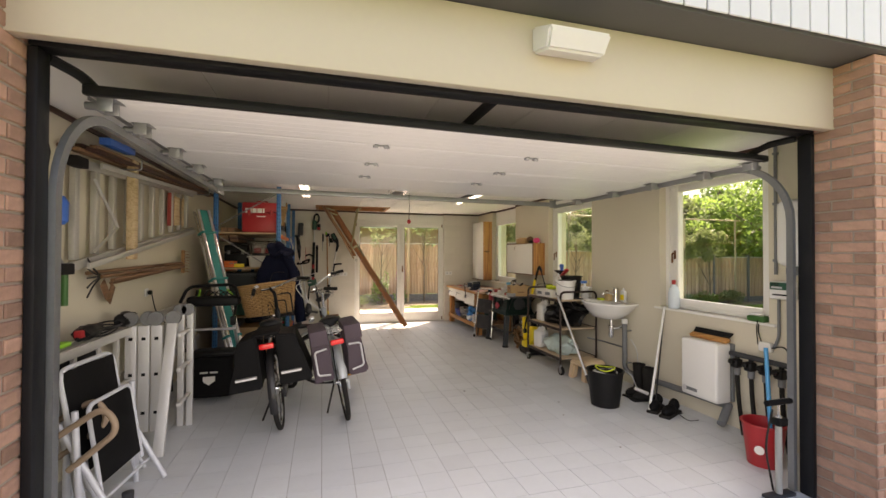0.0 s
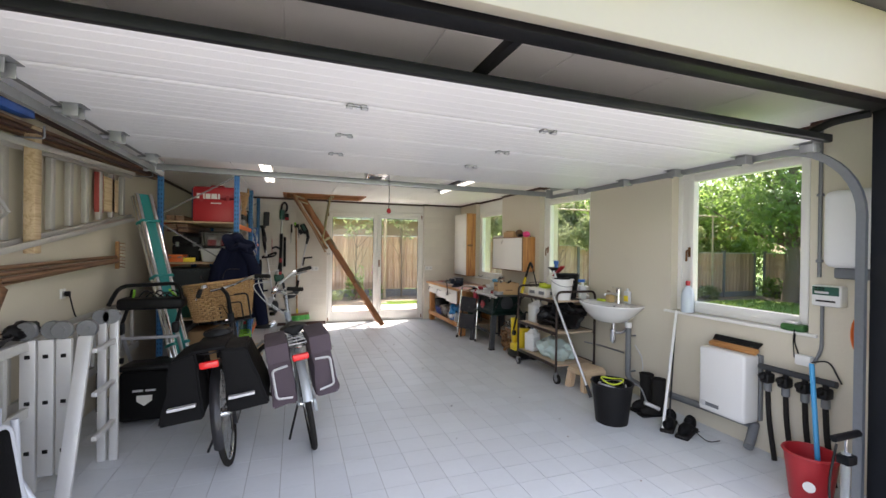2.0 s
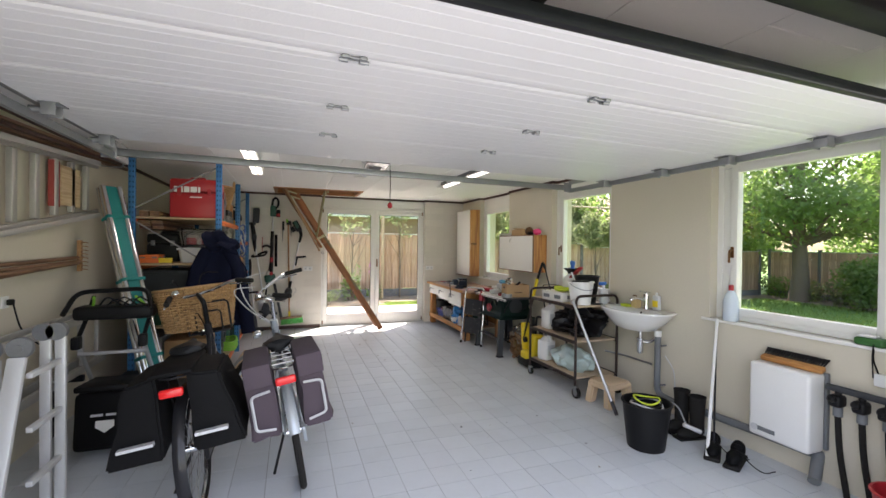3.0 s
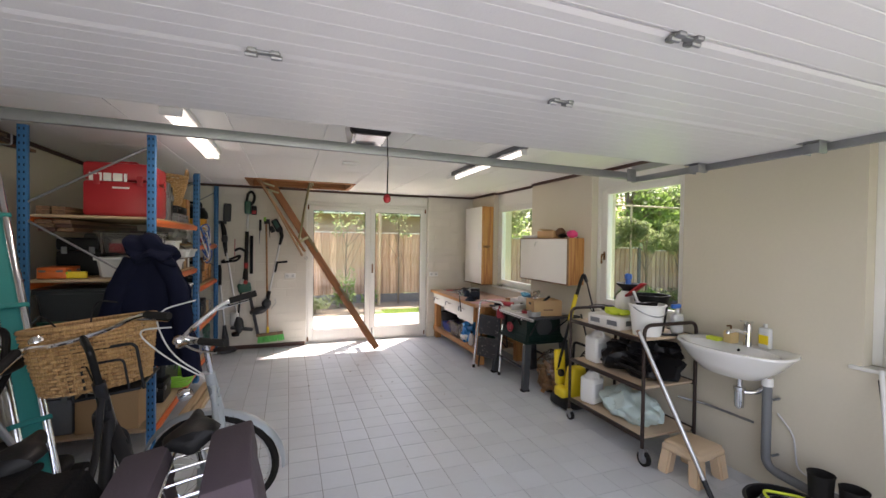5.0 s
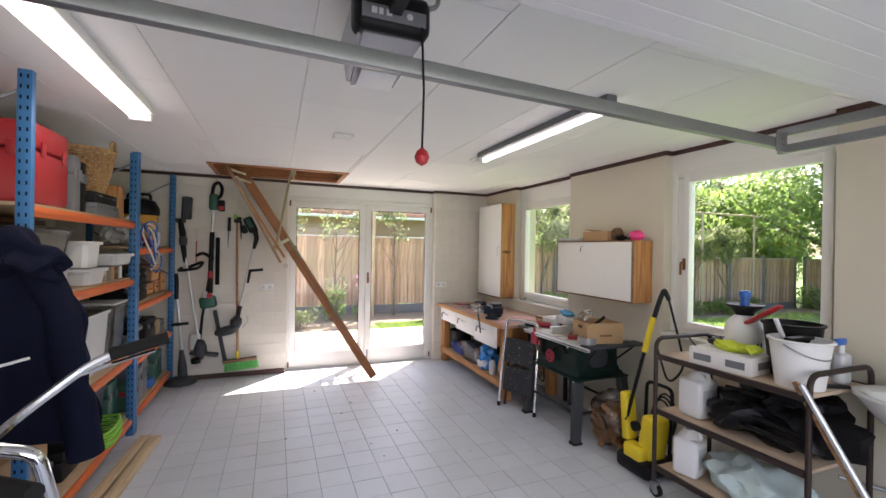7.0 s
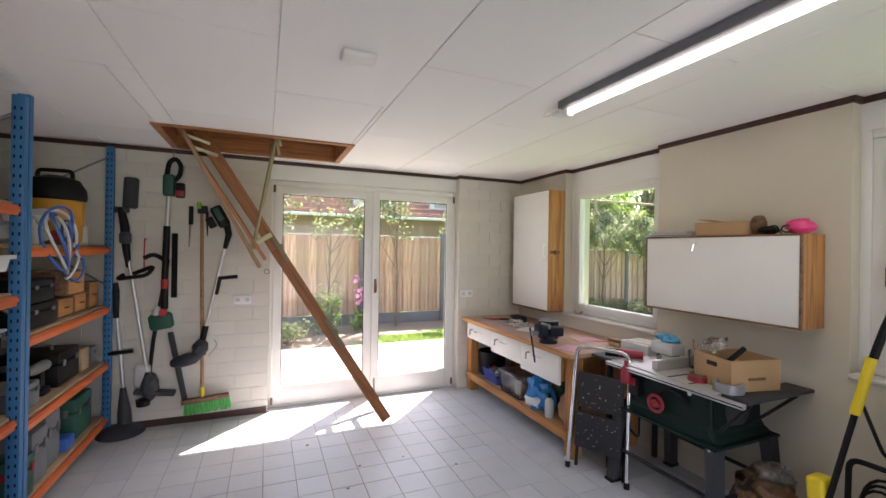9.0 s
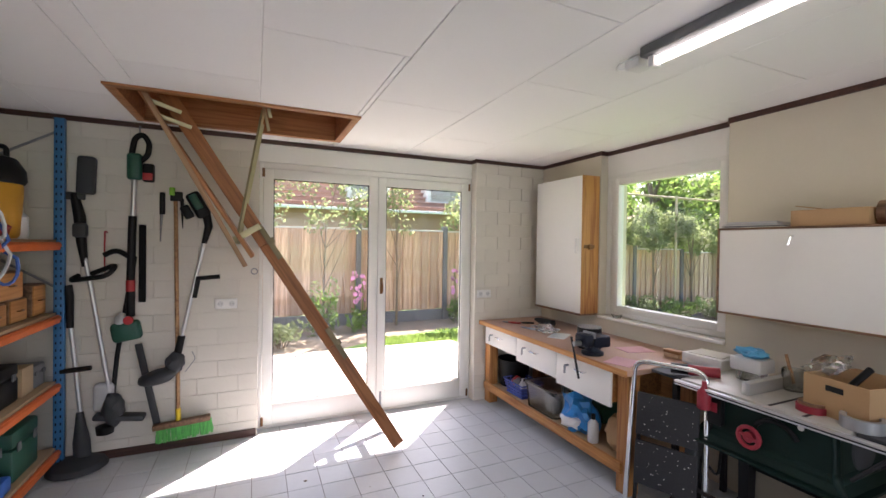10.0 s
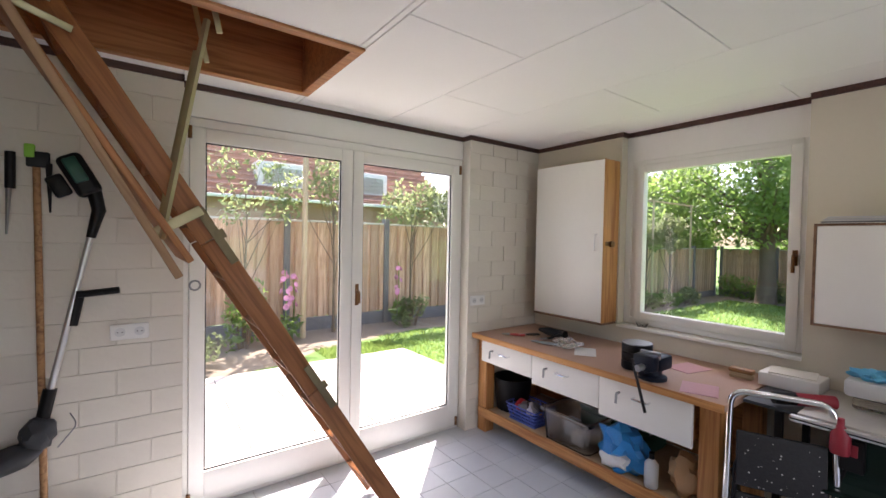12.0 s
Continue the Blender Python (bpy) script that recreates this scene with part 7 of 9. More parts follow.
bl = thing("broom", on_back(0.46), "push broom with green bristles and wooden handle", "broom")
part("handle", tube(B(), [(-0.02, 0.02, 1.90), (0.01, -0.02, 0.30)], 0.014, 10), "handle_wood", bl)
part("socket", tube(B(), [(0.01, -0.02, 0.32), (0.015, -0.03, 0.22)], 0.018, 10), "yellow", bl)
part("head", box(B(), (-0.13, -0.07, 0.195), (0.24, -0.01, 0.235), 0.008, pose(0, 0, 0, 0, -4, 0)), "old_wood", bl, "weathered wooden head")
for i in range(52):
    for j in range(3):
        x = -0.12 + i * 0.00685
        pt = part("bristle", tube(B(), [(x, -0.055 + j * 0.018, 0.20 + x * 0.07), (x + random.uniform(-0.02, 0.02), -0.075 + j * 0.035 + random.uniform(-0.01, 0.01), 0.105 + x * 0.07)], 0.006, 5, False, [0.0032, 0.0052]), "bristle_green", bl)
pk = thing("axe", on_back(0.44), "small hatchet with a lime green collar", "axe")
part("head", box(B(), (-0.03, -0.02, 1.86), (0.05, 0.0, 1.93), 0.008), "black_steel", pk)
part("collar", box(B(), (-0.035, -0.024, 1.90), (0.0, 0.006, 1.96), 0.006), "lime", pk)
part("blade", tube(B(), [(0.045, -0.01, 1.88), (0.05, -0.01, 1.66)], 0.012, 6, False, [0.014, 0.004]), "black_steel", pk)
kn = thing("pruning_saw", on_back(0.36), "black folding saw hanging on the wall", "saw")
part("handle", tube(B(), [(0, 0, 1.92), (0.0, 0, 1.76)], 0.018, 10), "plastic_black", kn)
part("blade", tube(B(), [(-0.005, 0, 1.76), (-0.012, 0, 1.56)], 0.008, 6, False, [0.011, 0.004]), "galv", kn)
hk = single("wall_hook", tube(B(), bend([(0, 0.05, 1.62), (0.0, 0.0, 1.63), (0.0, -0.01, 1.48), (0.0, 0.0, 1.34)], 0.02), 0.005, 6), "plastic_red", on_back(0.02), "thin red tool on a wall hook", "hook")

st = thing("string_trimmer", on_back(0.62), "cordless string trimmer hanging on the wall", "grass trimmer", "garden power tools")
part("battery_head", box(B(), (-0.05, -0.04, -0.10), (0.05, 0.03, 0.10), 0.025, Matrix.Translation((-0.03, 0, 1.84)) @ pose(0, 0, 0, 0, -28, 0), 3), "plastic_black", st)
part("battery", box(B(), (-0.03, -0.06, -0.05), (0.035, -0.03, 0.05), 0.012, Matrix.Translation((-0.10, 0, 1.78)) @ pose(0, 0, 0, 0, -28, 0)), "plastic_black", st)
part("lid", box(B(), (-0.025, -0.048, -0.05), (0.03, -0.036, 0.07), 0.008, Matrix.Translation((-0.04, 0, 1.85)) @ pose(0, 0, 0, 0, -28, 0)), "plastic_green", st, "green lid")
part("grip", tube(B(), [(0.02, 0, 1.78), (0.04, 0, 1.68), (0.01, 0, 1.55)], 0.025, 12, False, [0.03, 0.028, 0.018]), "plastic_black", st)
pole_parts(st, [(0.01, 0, 1.56), (-0.14, -0.02, 0.80)], 0.014)
part("side_handle", tube(B(), [(-0.03, -0.03, 1.285), (0.12, -0.045, 1.30)], 0.016, 8, ), "plastic_black", st)
part("clamp", tube(B(), [(-0.03, 0, 1.30), (-0.06, 0, 1.14)], 0.024, 10), "plastic_black", st)
part("neck", tube(B(), [(-0.13, -0.02, 0.86), (-0.16, -0.03, 0.70)], 0.026, 10), "plastic_black", st)
part("motor", ball(B(), (-0.17, -0.04, 0.67), 0.07, 3, (0.9, 0.9, 1.1), 0.25, 1), "tool_grey", st)
part("guard", ball(B(), (-0.27, -0.05, 0.58), 0.13, 3, (1.0, 0.6, 0.42), 0.12, 2, pose(0, 0, 0, 0, -14, 0)), "tool_grey", st, "dark grass guard")
part("wire_guard", tube(B(), bend([(-0.10, -0.06, 0.60), (-0.03, -0.09, 0.70), (-0.06, -0.04, 0.74)], 0.03), 0.003, 6), "galv", st)

socket(Matrix.Translation((0.78, BW, 1.078)) @ pose(0, 0, 0, 0, 0, 180), 2, "white double wall socket on the brick wall")
socket(Matrix.Translation((3.10, BW, 1.075)) @ pose(0, 0, 0, 0, 0, 180), 2, "white double wall socket above the workbench")

# ---- workbench ----
wb = thing("workbench", (3.06, 8.0, 0), "pine workbench with three white drawer fronts", "workbench")
part("worktop", box(B(), (0.0, 0.02, 0.775), (0.752, 1.865, 0.81), 0.005), mat("worn_bench_top", (0.46, 0.28, 0.20), 0.6, 0, 0.12, 4, 0.2, 60, 0, 0.4, (0.55, 0.42, 0.36)), wb, "worn stained worktop")
part("front_edge", box(B(), (-0.012, 0.02, 0.772), (-0.0005, 1.865, 0.812), 0.003), "pine_x", wb)
for y0 in (0.06, 1.76):
    for x0 in (0.06, 0.64):
        part("leg", box(B(), (x0, y0, 0), (x0 + 0.095, y0 + 0.095, 0.774), 0.005), "pine", wb)
for i, zb in enumerate((0.535, 0.565, 0.60)):
    y0 = 0.165 + i * 0.535
    dw = part("drawer", box(B(), (0.012, y0 + 0.003, zb - 0.0), (0.034, y0 + 0.532, 0.765), 0.003), "white", wb, "white drawer front")
    part("drawer_box", box(B(), (0.036, y0 + 0.02, zb + 0.02), (0.5, y0 + 0.50, 0.74), 0.003), "pine_x", wb)
    part("handle", tube(B(), bend([(0.012, y0 + 0.22, 0.70), (-0.02, y0 + 0.22, 0.70), (-0.02, y0 + 0.31, 0.70), (0.012, y0 + 0.31, 0.70)], 0.012), 0.006, 8), "chrome", dw, "chrome drawer handle")
    part("key", tube(B(), bend([(0.012, y0 + 0.40, 0.705), (-0.02, y0 + 0.40, 0.705), (-0.024, y0 + 0.40, 0.65)], 0.008), 0.008, 6), "galv", dw, "small key in its lock")
part("lower_shelf", box(B(), (0.07, 0.156, 0.165), (0.73, 1.76, 0.185), 0.003), "chipboard", wb)
part("lower_beam", box(B(), (0.035, 0.10, 0.13), (0.059, 1.83, 0.205), 0.004), "pine_x", wb)
part("rear_panel", box(B(), (0.735, 0.1, 0.19), (0.745, 1.85, 0.77)), "pine_x", wb)

TOP = 0.8105
vs = thing("bench_vise", (3.16, 8.42, TOP), "dark blue steel bench vise on the workbench", "vise")
M["vise_blue"] = mat("dark_blue_cast_steel", (0.016, 0.022, 0.036), 0.45, 0.3, 0.2, 10, 0.25, 60)
part("base", lathe(B(), [(0.075, 0), (0.075, 0.02), (0.05, 0.03), (0.045, 0.06)], 16), "vise_blue", vs)
part("rear_jaw", box(B(), (-0.02, -0.055, 0.05), (0.12, 0.055, 0.13), 0.015), "vise_blue", vs)
part("front_jaw", box(B(), (-0.11, -0.06, 0.06), (-0.04, 0.06, 0.15), 0.015), "vise_blue", vs)
part("jaw_plate", box(B(), (-0.04, -0.055, 0.12), (-0.02, 0.055, 0.16), 0.003), "galv", vs)
part("screw", tube(B(), [(-0.11, 0, 0.085), (-0.17, 0, 0.085)], 0.018, 10), "galv", vs)
part("handle_bar", tube(B(), [(-0.165, 0.03, 0.13), (-0.165, -0.05, -0.14)], 0.008, 8), "black_steel", vs)
cn = thing("tin_stack", (3.28, 8.58, TOP), "stacked dark tins with metal lids", "tins")
for k in range(3):
    part("tin", lathe(B(), [(0.085, 0.052 * k), (0.088, 0.004 + 0.052 * k), (0.088, 0.046 + 0.052 * k), (0.084, 0.05 + 0.052 * k)], 20), "plastic_black", cn)

part("lid", lathe(B(), [(0.083, 0.151), (0.085, 0.153), (0.085, 0.158), (0.02, 0.160)], 20), "galv", cn, "pale metal lid")


def paper_sheet(x, y, z, w, d, rz, mt, label, name="paper"):
    single(name, box(B(), (-w / 2, -d / 2, 0), (w / 2, d / 2, 0.003)), mt, Matrix.Translation((x, y, z)) @ pose(0, 0, 0, 0, 0, rz), label, name)


M["pink"] = mat("pink_paper", (0.62, 0.35, 0.38), 0.8, 0, 0.1, 6, 0.1, 60)
paper_sheet(3.20, 8.19, TOP, 0.20, 0.17, 20, "pink", "pinkish printed sheet on the bench")
paper_sheet(3.33, 8.98, TOP, 0.22, 0.14, 35, "paper", "pale plastic sleeve on the bench")
paper_sheet(3.55, 8.40, TOP, 0.22, 0.16, -12, "pink", "pale pink sheet on the bench")
single("plastic_bag", ball(B(), (0, 0, 0.03), 0.075, 3, (1, 1.1, 0.45), 0.9, 9), "clear", Matrix.Translation((3.30, 9.12, TOP + 0.005)), "crumpled clear plastic bag", "plastic bag")
for i, (x, y, rz, mt) in enumerate(((3.24, 9.62, 40, "plastic_red"), (3.34, 9.55, 60, "plastic_black"), (3.38, 9.36, 75, "plastic_black"), (3.24, 9.32, 20, "galv"))):
    pc = thing("pliers", Matrix.Translation((x, y, TOP + 0.012)) @ pose(0, 0, 0, 0, 0, rz), "hand pliers lying on the bench", "pliers", "hand tools on the bench")
    for s in (-1, 1):
        part("grip", tube(B(), bend([(0, 0, 0), (s * 0.02, -0.05, 0), (s * 0.016, -0.12, 0)], 0.03), 0.007, 6), mt, pc)
        part("jaw", tube(B(), [(0, 0, 0), (s * 0.006, 0.06, 0)], 0.008, 6, False, [0.01, 0.004]), "galv", pc)
dl = thing("hammer_drill", (3.50, 9.42, TOP + 0.002), "black power drill lying on the bench", "drill")
part("body", tube(B(), [(0, -0.14, 0.035), (0, 0.02, 0.035), (0, 0.12, 0.035)], 0.035, 12, False, [0.035, 0.033, 0.014]), "plastic_black", dl)
part("grip", tube(B(), [(0, -0.11, 0.03), (-0.14, -0.14, 0.025)], 0.022, 10), "plastic_black", dl)
dish = single("glass_dish", lathe(B(), [(0.03, 0), (0.045, 0.03), (0.043, 0.03), (0.028, 0.005)], 16), "clear", Matrix.Translation((3.85, 8.86, 0.9525)), "small glass dish on the window sill", "dish")
brs = thing("hand_brush", (3.62, 8.14, TOP), "small wooden brush standing on the bench", "brush")
part("block", box(B(), (-0.03, -0.06, 0.03), (0.03, 0.06, 0.055), 0.008), "handle_wood", brs)
part("bristles", box(B(), (-0.026, -0.055, 0.0), (0.026, 0.055, 0.03), 0.004), "raw_wood", brs)

# under the bench
bs = thing("plastic_basket", (3.28, 9.42, 0.186), "small blue plastic basket of oddments", "basket")
M["basket_blue"] = mat("blue_basket_plastic", (0.06, 0.10, 0.40), 0.45, 0, 0.1, 8, 0.1, 60)
bm = B()
for k in range(5):
    w, d, z = 0.10 + 0.006 * k, 0.13 + 0.006 * k, 0.01 + 0.028 * k
    tube(bm, bend([(-w, -d, z), (w, -d, z), (w, d, z), (-w, d, z), (-w, -d, z)], 0.03, 3), 0.006, 5)
for i in range(20):
    a = 2 * math.pi * i / 20
    c, s = math.cos(a), math.sin(a)
    q = 1 / max(abs(c), abs(s))
    tube(bm, [(c * q * 0.095, s * q * 0.125, 0.005), (c * q * 0.118, s * q * 0.152, 0.125)], 0.004, 4)
part("weave", bm, "basket_blue", bs)
part("base", box(B(), (-0.1, -0.13, 0), (0.1, 0.13, 0.006)), "basket_blue", bs)
for i in range(5):
    part("content", ball(B(), (random.uniform(-0.05, 0.05), random.uniform(-0.08, 0.08), 0.09), 0.05, 2, (1, 1, 1), 0.4, i), ("milky", "plastic_black", "galv", "plastic_red", "plastic_grey")[i], bs)
tub("storage_bin", "clear plastic box under the bench", "storage bin", (3.14, 8.80, 0.187), (3.44, 9.20, 0.40), "clear", None, ["milky", "paper", "plastic_grey"])
M["bag_blue"] = mat("bright_blue_bag", (0.02, 0.25, 0.62), 0.4, 0, 0.15, 8, 0.2, 40)
pb = thing("shopping_bag", (3.24, 8.62, 0.187), "bright blue and white plastic bag under the bench", "plastic bag")
part("bag", ball(B(), (0, 0, 0.13), 0.15, 3, (0.75, 0.95, 0.95), 0.7, 12), "bag_blue", pb)
part("white_part", ball(B(), (-0.03, 0.02, 0.06), 0.11, 3, (0.85, 0.95, 0.55), 0.4, 4), "plastic_white", pb)
bt = thing("spray_bottle", (3.18, 8.42, 0.187), "white plastic bottle under the bench", "bottle")
part("bottle", lathe(B(), [(0.035, 0), (0.038, 0.01), (0.038, 0.13), (0.015, 0.16)], 14), "milky", bt)
part("cap", lathe(B(), [(0.015, 0.161), (0.015, 0.195)], 10), "plastic_black", bt)
single("paper_bag", ball(B(), (0, 0, 0.11), 0.12, 3, (0.7, 0.8, 0.95), 0.5, 7), "cardboard", Matrix.Translation((3.26, 8.25, 0.187)), "brown crumpled paper bag", "paper bag")
case("tool_case", "dark green case under the bench", "tool case", (3.46, 8.6, 0.187), (3.74, 9.1, 0.42), "plastic_green", None)
single("dark_bucket", lathe(B(), [(0.13, 0), (0.16, 0.26), (0.15, 0.26), (0.12, 0.01)], 18), "plastic_black", Matrix.Translation((3.35, 9.68, 0.187)), "black bucket under the bench", "bucket")

# wall cabinets
wc = thing("wall_cabinet", (3.62, 9.05, 0.965), "tall pine wall cabinet with a white door, closed", "wall cabinet")
part("carcass", box(B(), (0.018, 0, 0), (0.198, 0.66, 1.235), 0.004), "pine", wc)
dr = part("door", box(B(), (0.0, 0.004, 0.004), (0.016, 0.656, 1.231), 0.003), "white", wc, "white door panel")
part("edge_strip", box(B(), (-0.002, 0.0, 0.0), (0.012, 0.0035, 1.235)), "pine", wc)
part("bottom_edge", box(B(), (-0.003, 0.0, -0.014), (0.19, 0.66, -0.0005), 0.002), "old_wood", wc)
part("handle", tube(B(), bend([(0.0, 0.06, 0.55), (-0.025, 0.06, 0.55), (-0.025, 0.06, 0.67), (0.0, 0.06, 0.67)], 0.012), 0.006, 8), "plastic_white", dr)
lk = part("hasp", box(B(), (0.02, -0.008, 0.585), (0.14, -0.001, 0.615), 0.003), "bronze", wc, "brass hasp with padlock")
part("padlock", box(B(), (0.06, -0.03, 0.575), (0.1, -0.009, 0.62), 0.006), "bronze", lk)
uc = thing("wall_cabinet", (3.60, 6.84, 1.17), "wide pine wall cabinet with a white flap door", "wall cabinet")
part("carcass", box(B(), (0.018, 0, 0), (0.218, 1.0, 0.52), 0.004), "pine", uc)
part("door", box(B(), (0.0, 0.012, 0.012), (0.016, 0.988, 0.508), 0.003), "white", uc, "white flap door")
for a, b in (((-0.002, 0, 0), (0.017, 0.0115, 0.52)), ((-0.002, 0.9885, 0), (0.017, 1.0, 0.52)), ((-0.002, 0.0115, 0), (0.017, 0.9885, 0.0115)), ((-0.002, 0.0115, 0.5085), (0.017, 0.9885, 0.52))):
    part("edge_strip", box(B(), a, b), "old_wood", uc, "brown edge strip")
part("key", tube(B(), bend([(0, 0.60, 0.47), (-0.025, 0.60, 0.47), (-0.028, 0.61, 0.42)], 0.01), 0.006, 6), "chrome", uc)
CT = 1.6905
pst = thing("paper_stack", Matrix.Translation((3.71, 7.66, CT)) @ pose(0, 0, 0, 0, 0, 6), "loose papers on the wall cabinet", "papers")
for k in range(6):
    part("sheet", box(B(), (-0.1, -0.17 + 0.012 * k, 0.006 * k), (0.095, 0.17 - 0.005 * k, 0.006 * k + 0.004)), ("paper", "plastic_grey", "paper", "milky", "paper", "reflect")[k], pst, "", False).rotation_euler = (0, 0, 0.05 * (k % 3 - 1))
ct = thing("carton", (3.70, 7.30, CT), "open cardboard carton with a paper reel", "carton")
part("carton", box(B(), (-0.09, -0.16, 0), (0.09, 0.16, 0.085), 0.004), "cardboard", ct)
part("reel", tube(B(), [(0, -0.20, 0.06), (0, -0.17, 0.06)], 0.058, 18), "old_wood", ct, "grey reel")
part("flap", box(B(), (-0.09, 0.0, 0.0), (0.09, 0.09, 0.004), 0, Matrix.Translation((0, 0.05, 0.087)) @ pose(0, 0, 0, 12, 0, 0)), "cardboard", ct)
cl = single("camera_case", ball(B(), (0, 0, 0.025), 0.05, 2, (0.9, 1.1, 0.5), 0.3, 2), "plastic_black", Matrix.Translation((3.68, 7.05, CT)), "small black pouch on the cabinet", "pouch")
gg = thing("safety_glasses", (3.66, 6.98, CT), "black safety glasses on the cabinet", "glasses")
for s in (-1, 1):
    part("lens", tube(B(), [(0.0, s * 0.033 + 0.026 * math.cos(a), 0.03 + 0.02 * math.sin(a)) for a in [k * 0.52 for k in range(12)]], 0.004, 6, True), "plastic_black", gg)
    part("temple", tube(B(), bend([(0, s * 0.06, 0.03), (0.1, s * 0.062, 0.03), (0.13, s * 0.06, 0.005)], 0.02), 0.003, 6), "plastic_black", gg)
M["hot_pink"] = mat("hot_pink_plastic", (0.85, 0.07, 0.25), 0.45, 0, 0.1, 8, 0.05, 60)
single("pink_cloth", ball(B(), (0, 0, 0.042), 0.062, 3, (0.8, 1.15, 0.72), 0.35, 5), "hot_pink", Matrix.Translation((3.70, 6.90, CT)), "bright pink crumpled cloth on the cabinet", "cloth")

# table saw
M["saw_green"] = mat("dark_green_enamel", (0.005, 0.019, 0.015), 0.5, 0, 0.2, 6, 0.1, 60, 0, 0.25, (0.06, 0.06, 0.05))
M["red_dusty"] = mat("dusty_red_plastic", (0.30, 0.02, 0.035), 0.5, 0, 0.15, 8, 0.08, 60, 0, 0.2, (0.2, 0.08, 0.07))
M["duct"] = mat("silver_duct_tape", (0.30, 0.31, 0.32), 0.35, 0.3, 0.06, 8, 0.05, 60)
ts = thing("table_saw", (3.22, 6.93, 0), "dark green table saw with a grey table and black legs", "table saw")
part("table", box(B(), (0.0, 0.10, 0.795), (0.55, 0.86, 0.822), 0.006), "alu_dull", ts, "grey metal table")
part("extension", box(B(), (0.02, -0.05, 0.80), (0.60, 0.095, 0.82), 0.005), "tool_grey", ts, "dark side extension")
rail = part("front_rail", box(B(), (-0.03, -0.05, 0.785), (-0.001, 0.88, 0.812), 0.004), "alu", ts)
part("rail_groove", box(B(), (-0.032, -0.049, 0.795), (-0.0301, 0.879, 0.801)), "black_steel", rail, "dark groove")
for q in (0.26, 0.40):
    part("mitre_slot", box(B(), (0.004, q, 0.8221), (0.546, q + 0.016, 0.8226)), "black_steel", ts, "dark slot in the table")
bm = B()
lo = [bm.verts.new(v) for v in ((-0.005, 0.10, 0.52), (0.54, 0.10, 0.52), (0.54, 0.82, 0.52), (-0.005, 0.82, 0.52))]
mi = [bm.verts.new(v) for v in ((0.05, 0.16, 0.575), (0.50, 0.16, 0.575), (0.50, 0.77, 0.575), (0.05, 0.77, 0.575))]
hi = [bm.verts.new(v) for v in ((0.06, 0.17, 0.794), (0.50, 0.17, 0.794), (0.50, 0.76, 0.794), (0.06, 0.76, 0.794))]
bm.faces.new(lo[::-1])
bm.faces.new(hi)
for p, q in ((lo, mi), (mi, hi)):
    for i in range(4):
        bm.faces.new((p[i], p[(i + 1) % 4], q[(i + 1) % 4], q[i]))
bmesh.ops.bevel(bm, geom=bm.edges[:], offset=0.02, segments=3, affect="EDGES")
part("housing", bm, "saw_green", ts)
part("flange", box(B(), (-0.012, 0.09, 0.505), (0.548, 0.83, 0.522), 0.006), "saw_green", ts)
part("side_cover", lathe(B(), [(0.105, 0), (0.10, 0.012), (0.03, 0.016)], 24, Matrix.Translation((0.27, 0.168, 0.675)) @ pose(0, 0, 0, 90, 0, 0)), "tool_grey", ts, "round dusty side cover")
part("label_dot", tube(B(), [(0.0545, 0.30, 0.75), (0.0505, 0.30, 0.75)], 0.013, 14), "paper", ts, "round white sticker")
part("scale_arc", tube(B(), [(0.045, 0.40 + 0.10 * math.cos(a), 0.64 + 0.10 * math.sin(a)) for a in [0.5 + k * 0.2 for k in range(12)]], 0.012, 6), "plastic_black", ts, "black tilt scale")
for q in (0.13, 0.80):
    part("bolt", tube(B(), [(-0.016, q, 0.50), (-0.011, q, 0.50)], 0.008, 8), "chrome", ts)
for x, y, dx, dy in ((0.03, 0.13, -0.045, -0.04), (0.03, 0.78, -0.045, 0.03), (0.5, 0.13, 0.05, -0.03), (0.5, 0.78, 0.05, 0.03)):
    bm = B()
    q = [(x - 0.04, y - 0.03), (x + 0.04, y - 0.03), (x + 0.04, y + 0.03), (x - 0.04, y + 0.03)]
    lo = [bm.verts.new((a * 1.0 + dx + (a - x) * -0.2, b + dy, 0.02)) for a, b in q]
    hi = [bm.verts.new((a, b, 0.50)) for a, b in q]
    bm.faces.new(lo[::-1])
    bm.faces.new(hi)
    for i in range(4):
        bm.faces.new((lo[i], lo[(i + 1) % 4], hi[(i + 1) % 4], hi[i]))
    leg = part("leg", bm, "tool_grey", ts, "dark steel leg", False)
    part("rubber_foot", box(B(), (x + dx - 0.045, y + dy - 0.035, 0.0), (x + dx + 0.045, y + dy + 0.035, 0.022), 0.006), "rubber", leg)
for a, b in (((-0.01, 0.10, 0.24), (-0.01, 0.81, 0.24)), ((0.54, 0.10, 0.24), (0.54, 0.81, 0.24)), ((-0.01, 0.10, 0.24), (0.54, 0.10, 0.24))):
    part("brace", tube(B(), [a, b], 0.012, 6), "black_steel", ts)
part("extension_strut", tube(B(), [(0.30, 0.12, 0.60), (0.45, -0.04, 0.80)], 0.009, 6), "black_steel", ts)
part("extension_strut", tube(B(), [(0.06, 0.12, 0.60), (0.06, -0.04, 0.80)], 0.009, 6), "black_steel", ts)
hw = part("hand_wheel", tube(B(), [(0.015, 0.50 + 0.05 * math.cos(a), 0.63 + 0.05 * math.sin(a)) for a in [k * 0.45 for k in range(14)]], 0.011, 8, True), "red_dusty", ts, "red hand wheel")
part("wheel_hub", tube(B(), [(0.05, 0.50, 0.63), (0.008, 0.50, 0.63)], 0.026, 14), "red_dusty", hw)
